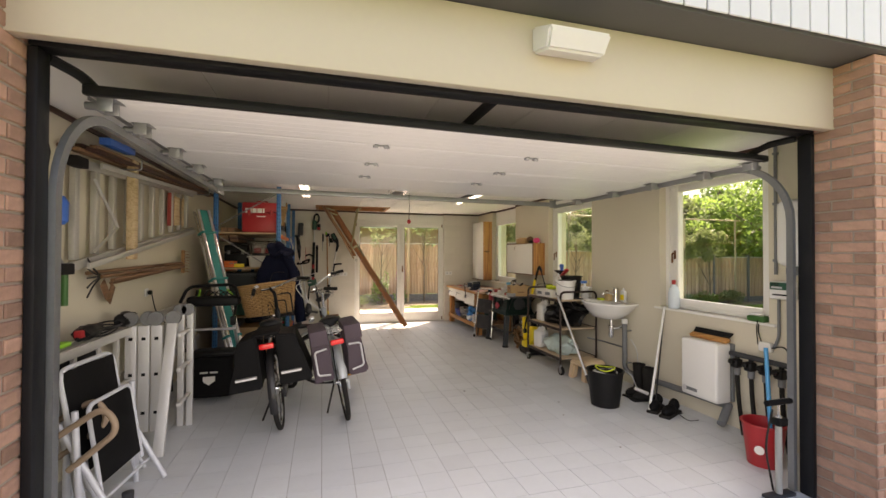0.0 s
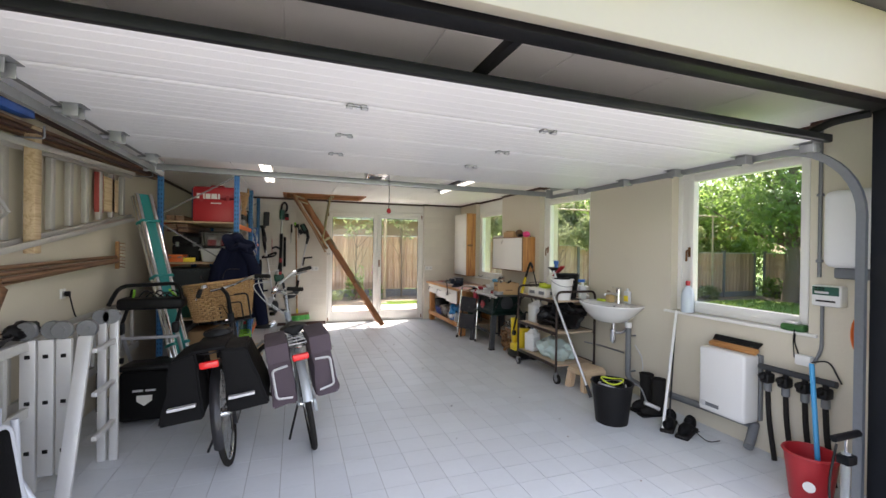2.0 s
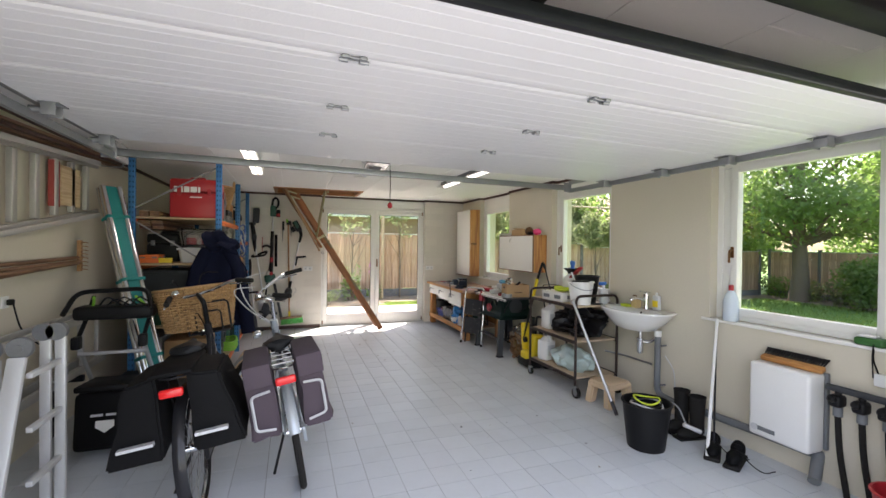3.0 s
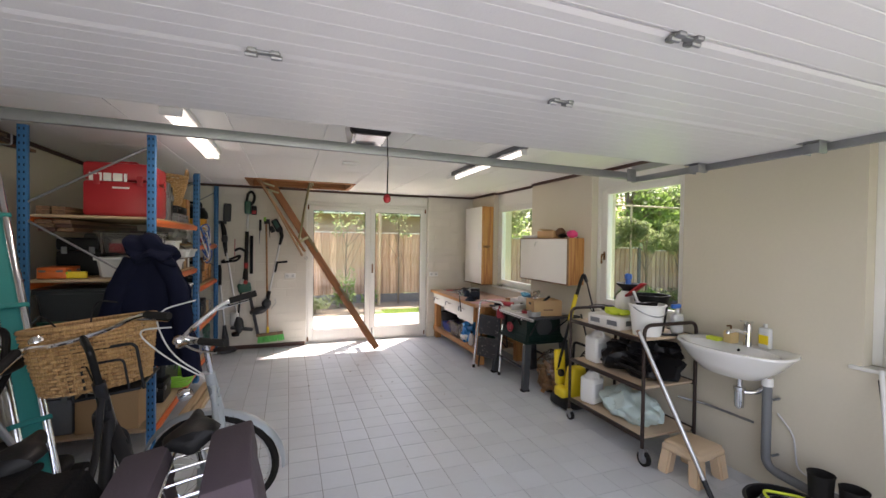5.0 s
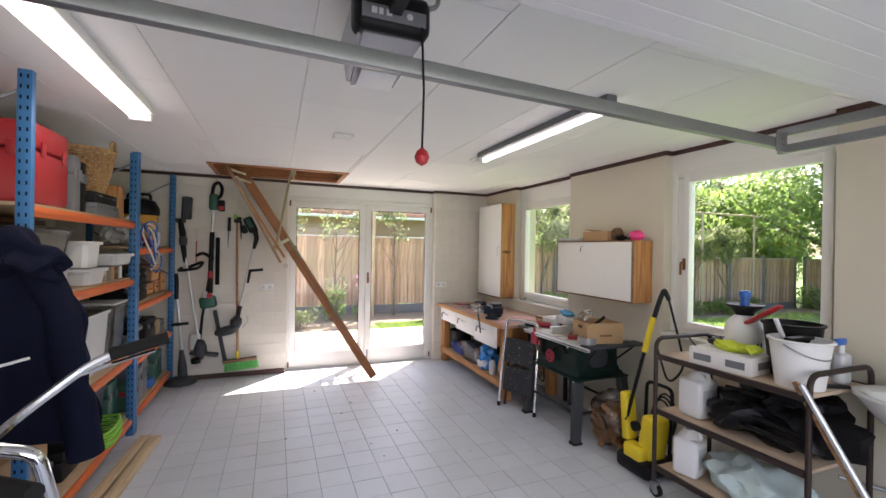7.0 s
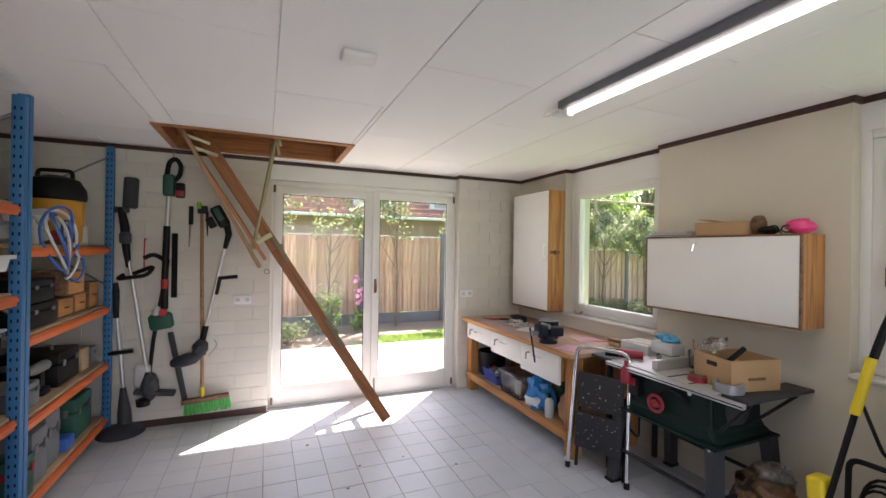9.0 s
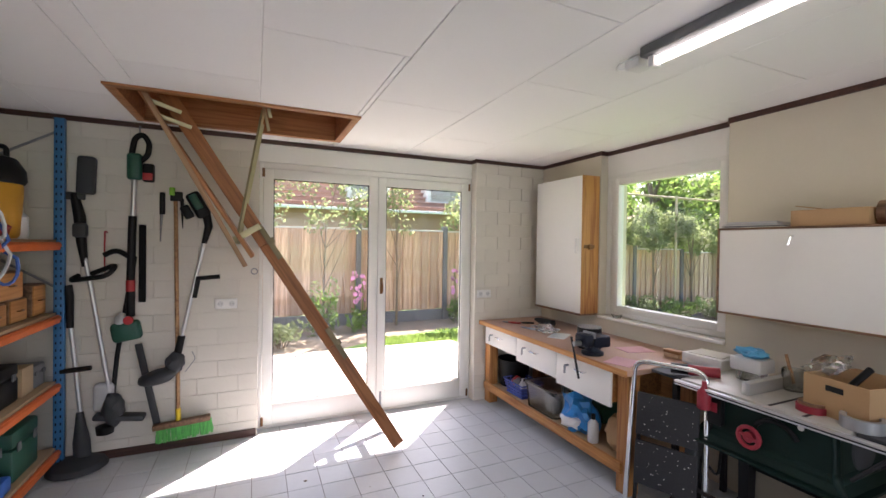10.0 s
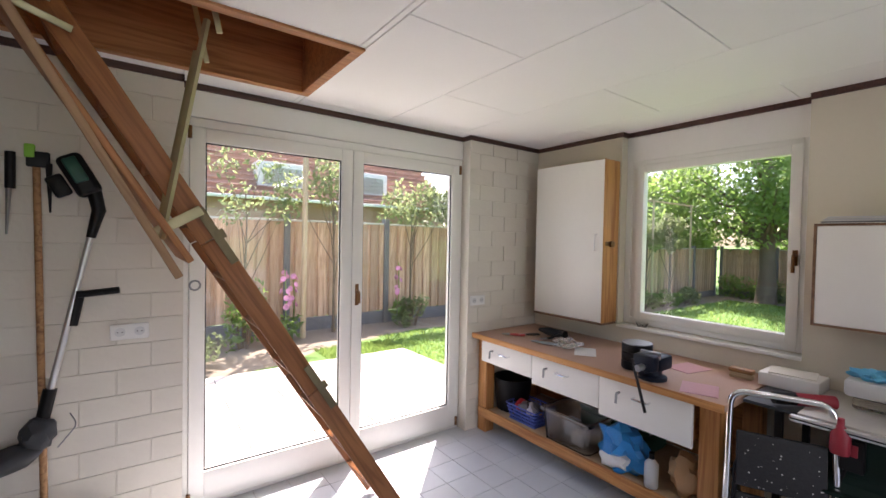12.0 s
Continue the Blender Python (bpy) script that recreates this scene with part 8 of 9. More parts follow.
part("wheel_spoke", tube(B(), [(0.015, 0.45, 0.62), (0.015, 0.55, 0.64)], 0.009, 6), "red_dusty", hw)
part("switch", box(B(), (0.02, 0.64, 0.62), (0.06, 0.72, 0.76), 0.01), "plastic_black", ts)
part("switch_button", box(B(), (0.012, 0.66, 0.69), (0.02, 0.70, 0.74), 0.003), "red_dusty", ts)
part("cable", tube(B(), bend([(0.05, 0.70, 0.63), (0.02, 0.74, 0.42), (0.10, 0.70, 0.30), (0.06, 0.66, 0.50)], 0.06), 0.007, 6), "plastic_black", ts)
part("rip_fence", box(B(), (0.05, 0.52, 0.823), (0.54, 0.56, 0.885), 0.004), "alu", ts, "aluminium rip fence")
TT = 0.8225
cx = thing("carton", Matrix.Translation((3.48, 7.10, TT)) @ pose(0, 0, 0, 0, 0, -12), "open brown cardboard carton on the table saw", "carton")
bm = B()
for a, b in (((-0.16, -0.13, 0), (0.16, 0.13, 0.005)), ((-0.16, -0.13, 0.005), (-0.155, 0.13, 0.17)), ((0.155, -0.13, 0.005), (0.16, 0.13, 0.17)), ((-0.155, -0.13, 0.005), (0.155, -0.125, 0.17)), ((-0.155, 0.125, 0.005), (0.155, 0.13, 0.17))):
    box(bm, a, b)
part("carton", bm, "cardboard", cx, "", False)
part("hand_hole", box(B(), (-0.162, -0.035, 0.115), (-0.1595, 0.035, 0.14)), "plastic_black", cx)
part("print_bar", box(B(), (-0.05, -0.132, 0.06), (0.06, -0.1295, 0.075)), "old_wood", cx, "faded printed bar")
part("tool_inside", tube(B(), [(-0.1, 0.05, 0.05), (0.08, 0.02, 0.20)], 0.015, 8), "plastic_black", cx)
part("clear_bag", ball(B(), (-0.06, 0.10, 0.20), 0.07, 3, (0.6, 1.5, 0.6), 0.5, 3, pose(0, 0, 0, -30, 0, 0)), "clear", cx, "clear plastic sleeve")


def tape(x, y, z, r, h, mt, label):
    single("tape_roll", lathe(B(), [(r, 0), (r, h), (r * 0.72, h), (r * 0.72, 0.001)], 24), mt, Matrix.Translation((x, y, z)), label, "tape roll", "tape rolls")


tape(3.31, 7.03, TT, 0.075, 0.05, "duct", "wide silver duct tape roll")
tape(3.34, 7.22, TT, 0.06, 0.03, "red_dusty", "red tape roll with a brown core")
tape(3.345, 7.22, TT + 0.031, 0.055, 0.012, "old_wood", "brown sanding disc on the tape roll")
tu = thing("plastic_tub", (3.55, 7.60, TT), "translucent tub holding a bright blue glove", "tub")
part("tub", box(B(), (-0.05, -0.06, 0), (0.05, 0.06, 0.055), 0.012), "clear", tu)
part("upper_tub", box(B(), (-0.07, -0.085, 0.057), (0.07, 0.085, 0.135), 0.014), "milky", tu)
M["glove_blue"] = mat("blue_nitrile", (0.08, 0.38, 0.62), 0.4, 0, 0.1, 8, 0.15, 50)
part("glove", ball(B(), (0, -0.01, 0.158), 0.062, 3, (0.8, 1.1, 0.5), 0.9, 6), "glove_blue", tu, "crumpled blue glove")
jr = thing("glass_jar", (3.60, 7.42, TT), "clear jar of brushes with a wire handle", "jar")
part("jar", lathe(B(), [(0.05, 0), (0.055, 0.1), (0.05, 0.11), (0.045, 0.01)], 16), "clear", jr)
part("brush", tube(B(), [(0, 0, 0.03), (0.04, 0.06, 0.17)], 0.008, 8), "handle_wood", jr)
bk = thing("book_box", (3.68, 7.92, TOP), "white flat box with papers", "box")
part("box", box(B(), (-0.10, -0.13, 0), (0.10, 0.13, 0.07), 0.005), "plastic_white", bk)
part("paper_sheet", box(B(), (-0.08, -0.1, 0.071), (0.09, 0.1, 0.078), 0, pose(0, 0, 0, 0, 0, 9)), "paper", bk)
bridge = single("bench_extension", box(B(), (-0.28, -0.17, 0), (0.28, 0.17, 0.018), 0.003), "tool_grey", Matrix.Translation((3.53, 7.84, 0.792)), "dark board bridging bench and saw table", "board")
for x in (3.30, 3.76):
    part("leg", box(B(), (x - 3.53 - 0.015, 0.02, -0.792), (x - 3.53 + 0.015, 0.05, -0.0005)), "black_steel", bridge)
gn = thing("heat_gun", Matrix.Translation((3.37, 7.78, 0.812)) @ pose(0, 0, 0, 0, 0, 40), "red and black hand torch lying down", "torch")
part("body", tube(B(), [(0, -0.10, 0.035), (0, 0.06, 0.035)], 0.03, 14), "red_dusty", gn)
part("head", tube(B(), [(0, 0.06, 0.035), (0, 0.15, 0.035)], 0.03, 14), "plastic_black", gn)
oil = thing("oil_bottle", (3.205, 7.64, 0.70), "small red bottle hanging at the saw rail", "bottle")
part("bottle", lathe(B(), [(0.03, 0), (0.034, 0.01), (0.034, 0.09), (0.012, 0.12), (0.012, 0.15)], 14), "red_dusty", oil)

# folded step ladder
sd = Matrix(((0.41, 0.91, 0, 3.03), (-0.91, 0.41, 0, 8.0), (0, 0, 1, 0), (0, 0, 0, 1)))
sp2 = thing("step_stool", sd @ pose(0, 0, 0, -6, 0, 0), "folded chrome step stool with black paint-flecked steps", "step stool")
part("front_loop", tube(B(), bend([(0.0, 0, 0.015), (0.02, 0, 0.88), (0.40, 0, 0.88), (0.42, 0, 0.015)], 0.07, 6), 0.014, 10), "chrome", sp2)
part("rear_loop", tube(B(), bend([(0.04, 0.05, 0.015), (0.05, 0.04, 0.56), (0.37, 0.04, 0.56), (0.38, 0.05, 0.015)], 0.05, 5), 0.012, 10), "black_steel", sp2)
M["fleck"] = mat("black_step_with_paint_flecks", (0.035, 0.035, 0.038), 0.55, 0, 0.3, 60, 0.4, 90, 0, 0.0)
gfl = random.Random(8)
for z0, z1 in ((0.45, 0.70), (0.17, 0.42)):
    stp = part("step", box(B(), (0.045, -0.018, z0), (0.375, 0.008, z1), 0.008), "fleck", sp2, "black step with paint flecks")
    bm = B()
    for i in range(34):
        x, z, r = gfl.uniform(0.06, 0.36), gfl.uniform(z0 + 0.01, z1 - 0.01), gfl.uniform(0.0006, 0.0024)
        box(bm, (x - r, -0.0192, z - r), (x + r * 1.8, -0.0182, z + r))
    part("paint_flecks", bm, "paper", stp, "pale paint flecks", False, None, "stuff")
for x in (0.0, 0.42):
    part("rubber_foot", tube(B(), [(x, 0, 0.0), (x, 0, 0.04)], 0.018, 10), "rubber", sp2)

# ---- right wall: trolley, basin, water gear ----
pbg = thing("firewood_bag", (3.46, 6.90, 0), "clear plastic bag of brown wood chips on the floor", "bag")
part("bag", ball(B(), (0, 0, 0.22), 0.20, 3, (0.72, 0.8, 1.1), 0.35, 3), "clear", pbg)
wr = random.Random(4)
bm = B()
for i in range(46):
    a, q, z = wr.uniform(0, 6.28), 0.105 * math.sqrt(wr.random()), wr.uniform(0.05, 0.32)
    box(bm, (-0.018, -0.055, -0.016), (0.018, 0.055, 0.016), 0, pose(q * math.cos(a), q * math.sin(a), z, wr.uniform(-60, 60), wr.uniform(-60, 60), wr.uniform(0, 180)))
part("firewood", bm, "handle_wood", pbg, "split brown firewood", False, None, "stuff")
part("knot", ball(B(), (0.0, -0.02, 0.43), 0.06, 3, (0.9, 1.3, 0.7), 1.0, 8), "clear", pbg, "gathered bag mouth")

pw = thing("pressure_washer", (3.40, 6.50, 0), "yellow and black pressure washer with its lance", "pressure washer")
part("base", box(B(), (-0.14, -0.15, 0.01), (0.16, 0.15, 0.13), 0.04, None, 3), "plastic_black", pw)
part("body", box(B(), (-0.09, -0.095, 0.11), (0.08, 0.03, 0.42), 0.03, pose(0, 0, 0, 4, 6, 0), 3), "yellow", pw, "yellow body")
part("front_cover", box(B(), (-0.13, -0.085, 0.10), (-0.02, 0.09, 0.21), 0.03, pose(0, 0, 0, 0, 0, 0), 3), "yellow", pw)
part("holder", box(B(), (-0.07, 0.07, 0.20), (0.03, 0.14, 0.55), 0.018, pose(0, 0, 0, -5, 0, 0), 3), "yellow", pw)
part("dial", tube(B(), [(-0.14, -0.03, 0.36), (-0.11, -0.03, 0.36)], 0.035, 16), "plastic_black", pw)
part("frame", tube(B(), bend([(0.10, -0.12, 0.12), (0.12, -0.12, 0.62), (0.12, 0.10, 0.62), (0.10, 0.10, 0.12)], 0.05), 0.013, 8), "plastic_black", pw)
for y in (-0.15, 0.15):
    part("wheel", tube(B(), [(0.12, y - 0.02, 0.085), (0.12, y + 0.02, 0.085)], 0.085, 20), "plastic_black", pw)
ln = part("lance", tube(B(), [(-0.06, 0.12, 0.34), (0.02, 0.04, 0.86)], 0.013, 8), "plastic_black", pw)
part("lance_band", tube(B(), [(0.02, 0.04, 0.86), (0.06, 0.0, 1.12)], 0.021, 10), "yellow", ln, "yellow band of the lance")
part("gun", tube(B(), bend([(0.06, 0.0, 1.10), (0.085, -0.03, 1.25), (0.105, -0.05, 1.33), (0.125, -0.075, 1.25)], 0.025), 0.017, 10), "plastic_black", pw)
part("hose", tube(B(), bend([(0.124, -0.075, 1.25), (0.20, -0.12, 0.9), (0.26, -0.10, 0.75), (0.22, 0.0, 0.6), (0.2, 0.1, 0.9)], 0.1, 6), 0.008, 8), "plastic_black", pw)
for k in range(3):
    part("cable_loop", tube(B(), [(0.16 + 0.02 * k, 0.09 * math.cos(a), 0.34 + 0.16 * math.sin(a) + 0.02 * k) for a in [2 * math.pi * i / 20 for i in range(20)]], 0.007, 6, True), "plastic_black", pw)

tr = thing("utility_trolley", (3.22, 5.40, 0), "brown steel tube trolley with three board shelves", "trolley")
M["brown_steel"] = mat("dark_brown_steel_tube", (0.045, 0.032, 0.028), 0.4, 0.2, 0.15, 8, 0.1, 60)
TW, TL = 0.52, 0.86
for y in (0.0, TL):
    part("end_loop", tube(B(), bend([(0.0, y, 0.10), (0.0, y, 1.03), (TW, y, 1.03), (TW, y, 0.10)], 0.07, 6), 0.0135, 10), "brown_steel", tr)
M["shelf_beige"] = mat("beige_laminate_shelf", (0.52, 0.40, 0.28), 0.6, 0, 0.08, 5, 0.1, 60, 0, 0.25, (0.35, 0.24, 0.15))
for z in (0.20, 0.57, 0.93):
    sh = part("shelf", box(B(), (0.012, 0.012, z - 0.02), (TW - 0.012, TL - 0.012, z), 0.004), "shelf_beige", tr, "beige board shelf")
    for x in (0.0, TW):
        part("shelf_rail", box(B(), (x - 0.011, 0.013, z - 0.03), (x + 0.0115, TL - 0.013, z + 0.003), 0.003), "brown_steel", sh)
for x in (0.0, TW):
    for y in (0.0, TL):
        r = 0.055 if y == 0 else 0.04
        cs = part("castor", tube(B(), [(x - 0.014, y - 0.02, r), (x + 0.014, y - 0.02, r)], r, 20), "rubber", tr, "castor wheel with grey rim")
        part("rim", tube(B(), [(x - 0.016, y - 0.02, r), (x + 0.016, y - 0.02, r)], r * 0.62, 16), "galv", cs)
        part("fork", box(B(), (x - 0.022, y - 0.035, r * 0.9), (x + 0.022, y + 0.012, r * 2 + 0.012), 0.006), "galv", cs)
S1, S2, S3 = 0.931, 0.571, 0.201


def canister(x, y, z, w, d, h, label, mt="plastic_white", rz=0):
    t = thing("canister", Matrix.Translation((x, y, z)) @ pose(0, 0, 0, 0, 0, rz), label, "canister", "white canisters")
    part("body", box(B(), (-w / 2, -d / 2, 0), (w / 2, d / 2, h * 0.78), 0.025, None, 3), mt, t)
    part("shoulder", lathe(B(), [(min(w, d) * 0.46, h * 0.77), (0.03, h * 0.93)], 16), mt, t)
    part("grip", tube(B(), bend([(0, -d * 0.4, h * 0.74), (0, -d * 0.42, h * 0.93), (0, 0, h * 0.95)], 0.03), 0.013, 8), mt, t)
    part("cap", lathe(B(), [(0.024, h * 0.93), (0.024, h)], 14), "plastic_grey", t)
    part("label", box(B(), (-w * 0.36, -d / 2 - 0.002, h * 0.2), (w * 0.36, -d / 2 + 0.001, h * 0.6)), "milky", t, "faded printed label")
    return t


sy = thing("garden_sprayer", (3.56, 5.92, S1), "white pressure sprayer with black funnel and blue pump", "garden sprayer")
part("tank", lathe(B(), [(0.095, 0), (0.105, 0.01), (0.105, 0.20), (0.09, 0.25), (0.05, 0.29)], 22), "plastic_white", sy)
part("funnel", lathe(B(), [(0.05, 0.291), (0.055, 0.31), (0.10, 0.345), (0.10, 0.355), (0.03, 0.33)], 20), "plastic_black", sy)
part("pump", lathe(B(), [(0.025, 0.331), (0.022, 0.39), (0.03, 0.395), (0.03, 0.43), (0.02, 0.44)], 14), "blue_plastic", sy)
bm = B()
for x in (-0.045, -0.015):
    box(bm, (x - 0.0, -0.108, 0.06), (x + 0.006, -0.102, 0.14))
part("marking", bm, "plastic_black", sy, "black volume marking", False)


def bucket(m, r0, r1, h, mt, label, rim=True, handle=True):
    t = thing("bucket", m, label, "bucket", "buckets")
    part("pail", lathe(B(), [(r0, 0), (r1, h), (r1 * 0.965, h), (r0 * 0.95, 0.012)], 28), mt, t)
    if rim:
        part("rim", tube(B(), [((r1 + 0.003) * math.cos(a), (r1 + 0.003) * math.sin(a), h - 0.006) for a in [2 * math.pi * i / 32 for i in range(32)]], 0.007, 6, True), mt, t)
    if handle:
        part("bail", tube(B(), [((r1 + 0.006) * math.cos(a), -(r1 + 0.012) * math.sin(a) * 0.85, h - 0.02 - 0.5 * r1 * math.sin(a)) for a in [math.pi * i / 14 for i in range(15)]], 0.004, 6), "galv", t)
    return t


bucket(Matrix.Translation((3.54, 5.65, S1)), 0.10, 0.135, 0.29, "plastic_black", "black plastic bucket on the trolley", True, False)
wbk = bucket(Matrix.Translation((3.365, 5.52, S1)), 0.10, 0.13, 0.24, "plastic_white", "white bucket with brushes standing in it")
part("brush_handle", tube(B(), [(0.02, 0.02, 0.06), (-0.06, 0.08, 0.33)], 0.011, 8), "milky", wbk)
part("trowel", box(B(), (-0.10, -0.02, 0.23), (0.09, 0.02, 0.25), 0.006), "plastic_black", wbk)
red = single("dust_pan", box(B(), (-0.03, -0.12, 0), (0.03, 0.1, 0.02), 0.008, pose(0, 0, 0, -35, 0, 0)), "plastic_red", Matrix.Translation((3.50, 5.78, S1 + 0.30)), "red plastic scoop in the bucket", "scoop")
gb = thing("shoe_box", Matrix.Translation((3.36, 5.87, S1)) @ pose(0, 0, 0, 0, 0, 6), "white cardboard box with grey print", "box")
part("box", box(B(), (-0.12, -0.17, 0), (0.12, 0.17, 0.10), 0.004), "paper", gb)
for y in (-0.09, 0.09):
    part("print_bar", box(B(), (-0.1225, y - 0.05, 0.03), (-0.12, y + 0.05, 0.07)), "plastic_grey", gb, "grey printed panel")
part("print_bar", box(B(), (-0.05, -0.1725, 0.03), (0.06, -0.17, 0.07)), "plastic_grey", gb, "grey printed panel")
gv = thing("work_gloves", (3.36, 5.86, S1 + 0.102), "lime yellow work gloves with black cuffs", "gloves")
M["lime_yellow"] = mat("lime_yellow_cloth", (0.55, 0.65, 0.05), 0.85, 0, 0.15, 9, 0.5, 90)
part("glove", ball(B(), (0, 0.0, 0.025), 0.07, 3, (0.9, 1.4, 0.42), 0.5, 2), "lime_yellow", gv)
for k in range(4):
    part("finger", tube(B(), bend([(-0.04 + 0.02 * k, -0.07, 0.03), (-0.05 + 0.025 * k, -0.12, 0.045), (-0.055 + 0.03 * k, -0.15, 0.02)], 0.03), 0.013, 8), "lime_yellow", gv)
part("cuff", ball(B(), (0.02, 0.11, 0.03), 0.05, 2, (1.1, 0.8, 0.5), 0.4, 5), "plastic_black", gv)
part("cord", tube(B(), bend([(-0.1, 0.15, 0.0), (-0.13, 0.18, 0.05), (0, 0.2, 0.06), (0.08, 0.1, 0.05)], 0.06), 0.004, 6), "plastic_black", gv)
spb = thing("spray_bottle", (3.62, 5.47, S1), "white spray bottle with a blue trigger", "spray bottle")
part("bottle", box(B(), (-0.045, -0.03, 0), (0.045, 0.03, 0.16), 0.02, None, 3), "milky", spb)
part("neck", tube(B(), [(0, 0, 0.16), (0, 0, 0.20)], 0.014, 10), "plastic_white", spb)
part("trigger", box(B(), (-0.06, -0.012, 0.20), (0.03, 0.012, 0.235), 0.008), "blue_plastic", spb)
single("box_cutter", box(B(), (-0.01, -0.06, 0), (0.01, 0.06, 0.018), 0.006), "plastic_black", Matrix.Translation((3.50, 5.43, S1)) @ pose(0, 0, 0, 0, 0, 60), "black knife at the trolley edge", "knife")
M["sack_black"] = mat("shiny_black_film", (0.008, 0.008, 0.009), 0.3, 0, 0.2, 8, 0.5, 30)
canister(3.38, 6.08, S2, 0.17, 0.16, 0.30, "white canister on the middle trolley shelf")
bgk = thing("rubbish_bag", Matrix.Translation((3.49, 5.70, S2 + 0.004)), "black plastic sack filling the middle shelf", "sack")
part("sack", ball(B(), (0, 0, 0.145), 0.21, 4, (0.98, 1.45, 0.78), 0.7, 11), "sack_black", bgk)
for k in range(4):
    part("fold", tube(B(), bend([(-0.19 + 0.02 * k, -0.26 + 0.03 * k, 0.06 + 0.06 * k), (-0.215 + 0.02 * k, 0.0, 0.09 + 0.055 * k), (-0.17 + 0.02 * k, 0.26 - 0.02 * k, 0.05 + 0.06 * k)], 0.1, 6), 0.014, 7, False), "sack_black", bgk, "creased fold of black film")
canister(3.34, 6.10, S3, 0.16, 0.15, 0.30, "white canister on the bottom trolley shelf", "plastic_white", 15)
M["sack_teal"] = mat("pale_teal_sack", (0.50, 0.62, 0.60), 0.5, 0, 0.1, 5, 0.25, 30)
sk = thing("bark_sack", (3.42, 5.73, S3), "pale teal plastic sack lying on the bottom shelf", "sack")
part("sack", ball(B(), (0, 0, 0.105), 0.17, 4, (0.95, 1.72, 0.74), 0.35, 21), "sack_teal", sk)

# basin with tap
M["ceramic"] = mat("white_ceramic", (0.82, 0.82, 0.80), 0.12, 0, 0.02, 3, 0.0, 30, coat=0.4)
ba = thing("wash_basin", (XR - 0.002, 5.03, 0.93), "white oval ceramic wash basin on the wall", "wash basin")
bm = B()
rows = [(0.10, 0.07, -0.185, 0), (0.19, 0.11, -0.17, 0), (0.285, 0.16, -0.10, 0), (0.355, 0.205, -0.02, 0), (0.375, 0.215, 0.0, 0), (0.372, 0.213, 0.012, 0), (0.355, 0.20, 0.014, 0), (0.31, 0.155, 0.002, 1), (0.27, 0.13, -0.05, 1), (0.18, 0.09, -0.105, 1), (0.03, 0.02, -0.115, 1)]
rings = []
for ly, lx, z, inner in rows:
    row = []
    for k in range(40):
        a = 2 * math.pi * k / 40
        cx, cy = math.cos(a), math.sin(a)
        x = -0.215 - 0.02 * inner + lx * (abs(cx) ** 0.85) * (1 if cx > 0 else -1)
        if cx > 0 and not inner:
            x = -0.215 + 0.213 * min(1.0, lx / 0.213) * min(1.0, abs(cx) * 1.7)
        row.append(bm.verts.new((x, ly * cy, z)))
    rings.append(row)
for p, q in zip(rings, rings[1:]):
    for k in range(40):
        bm.faces.new((p[k], p[(k + 1) % 40], q[(k + 1) % 40], q[k]))
bm.faces.new(rings[0][::-1])
bm.faces.new(rings[-1])
part("bowl", bm, "ceramic", ba)
part("overflow", lathe(B(), [(0.011, 0), (0.011, 0.002)], 12, Matrix.Translation((-0.105, 0.02, -0.03)) @ pose(0, 0, 0, 0, -60, 0)), "plastic_black", ba)
tp_ = thing("basin_tap", (3.715, 4.99, 0.943), "chrome mixer tap on the basin", "tap")
part("body", lathe(B(), [(0.026, 0), (0.024, 0.01), (0.022, 0.10), (0.026, 0.105), (0.026, 0.15), (0.018, 0.16)], 18), "chrome", tp_)
part("spout", tube(B(), bend([(-0.01, 0.0, 0.085), (-0.09, 0.02, 0.11), (-0.15, 0.03, 0.10), (-0.155, 0.031, 0.085)], 0.02), 0.013, 10), "chrome", tp_)
part("lever", box(B(), (-0.10, -0.012, 0.158), (0.02, 0.012, 0.17), 0.004, pose(0, 0, 0, 0, 8, 0)), "chrome", tp_)
M["soap"] = mat("beige_soap", (0.58, 0.42, 0.20), 0.6, 0, 0.08, 8, 0.1, 60)
sb = thing("soap_dispenser", (3.69, 5.09, 0.944), "beige square soap pump bottle", "soap dispenser")
part("bottle", box(B(), (-0.035, -0.035, 0), (0.035, 0.035, 0.085), 0.01), "soap", sb)
part("pump", tube(B(), bend([(0, 0, 0.085), (0, 0, 0.12), (-0.04, 0, 0.122)], 0.01), 0.006, 8), "bronze", sb)
dt = thing("detergent_bottle", (3.75, 4.90, 0.944), "clear detergent bottle with a yellow label", "bottle")
part("bottle", box(B(), (-0.02, -0.04, 0), (0.02, 0.04, 0.14), 0.016, None, 3), "milky", dt)
part("cap", tube(B(), [(0, 0, 0.14), (0, 0, 0.165)], 0.012, 10), "milky", dt)
part("label", box(B(), (-0.0215, -0.03, 0.03), (-0.0195, 0.03, 0.09)), "yellow", dt)
single("sponge", box(B(), (-0.03, -0.045, 0), (0.03, 0.045, 0.025), 0.005), "lime_yellow", Matrix.Translation((3.66, 5.19, 0.944)), "yellow and green sponge on the basin", "sponge")
wt = thing("waste_pipe", (3.66, 5.0, 0.0), "chrome trap and grey waste pipe under the basin", "waste pipe")
part("tail_pipe", tube(B(), [(0, 0, 0.76), (0, 0, 0.66)], 0.017, 12), "chrome", wt)
part("bottle_trap", lathe(B(), [(0.012, 0.515), (0.028, 0.53), (0.031, 0.56), (0.031, 0.64), (0.036, 0.645), (0.036, 0.665), (0.02, 0.67)], 18), "chrome", wt, "chrome bottle trap")
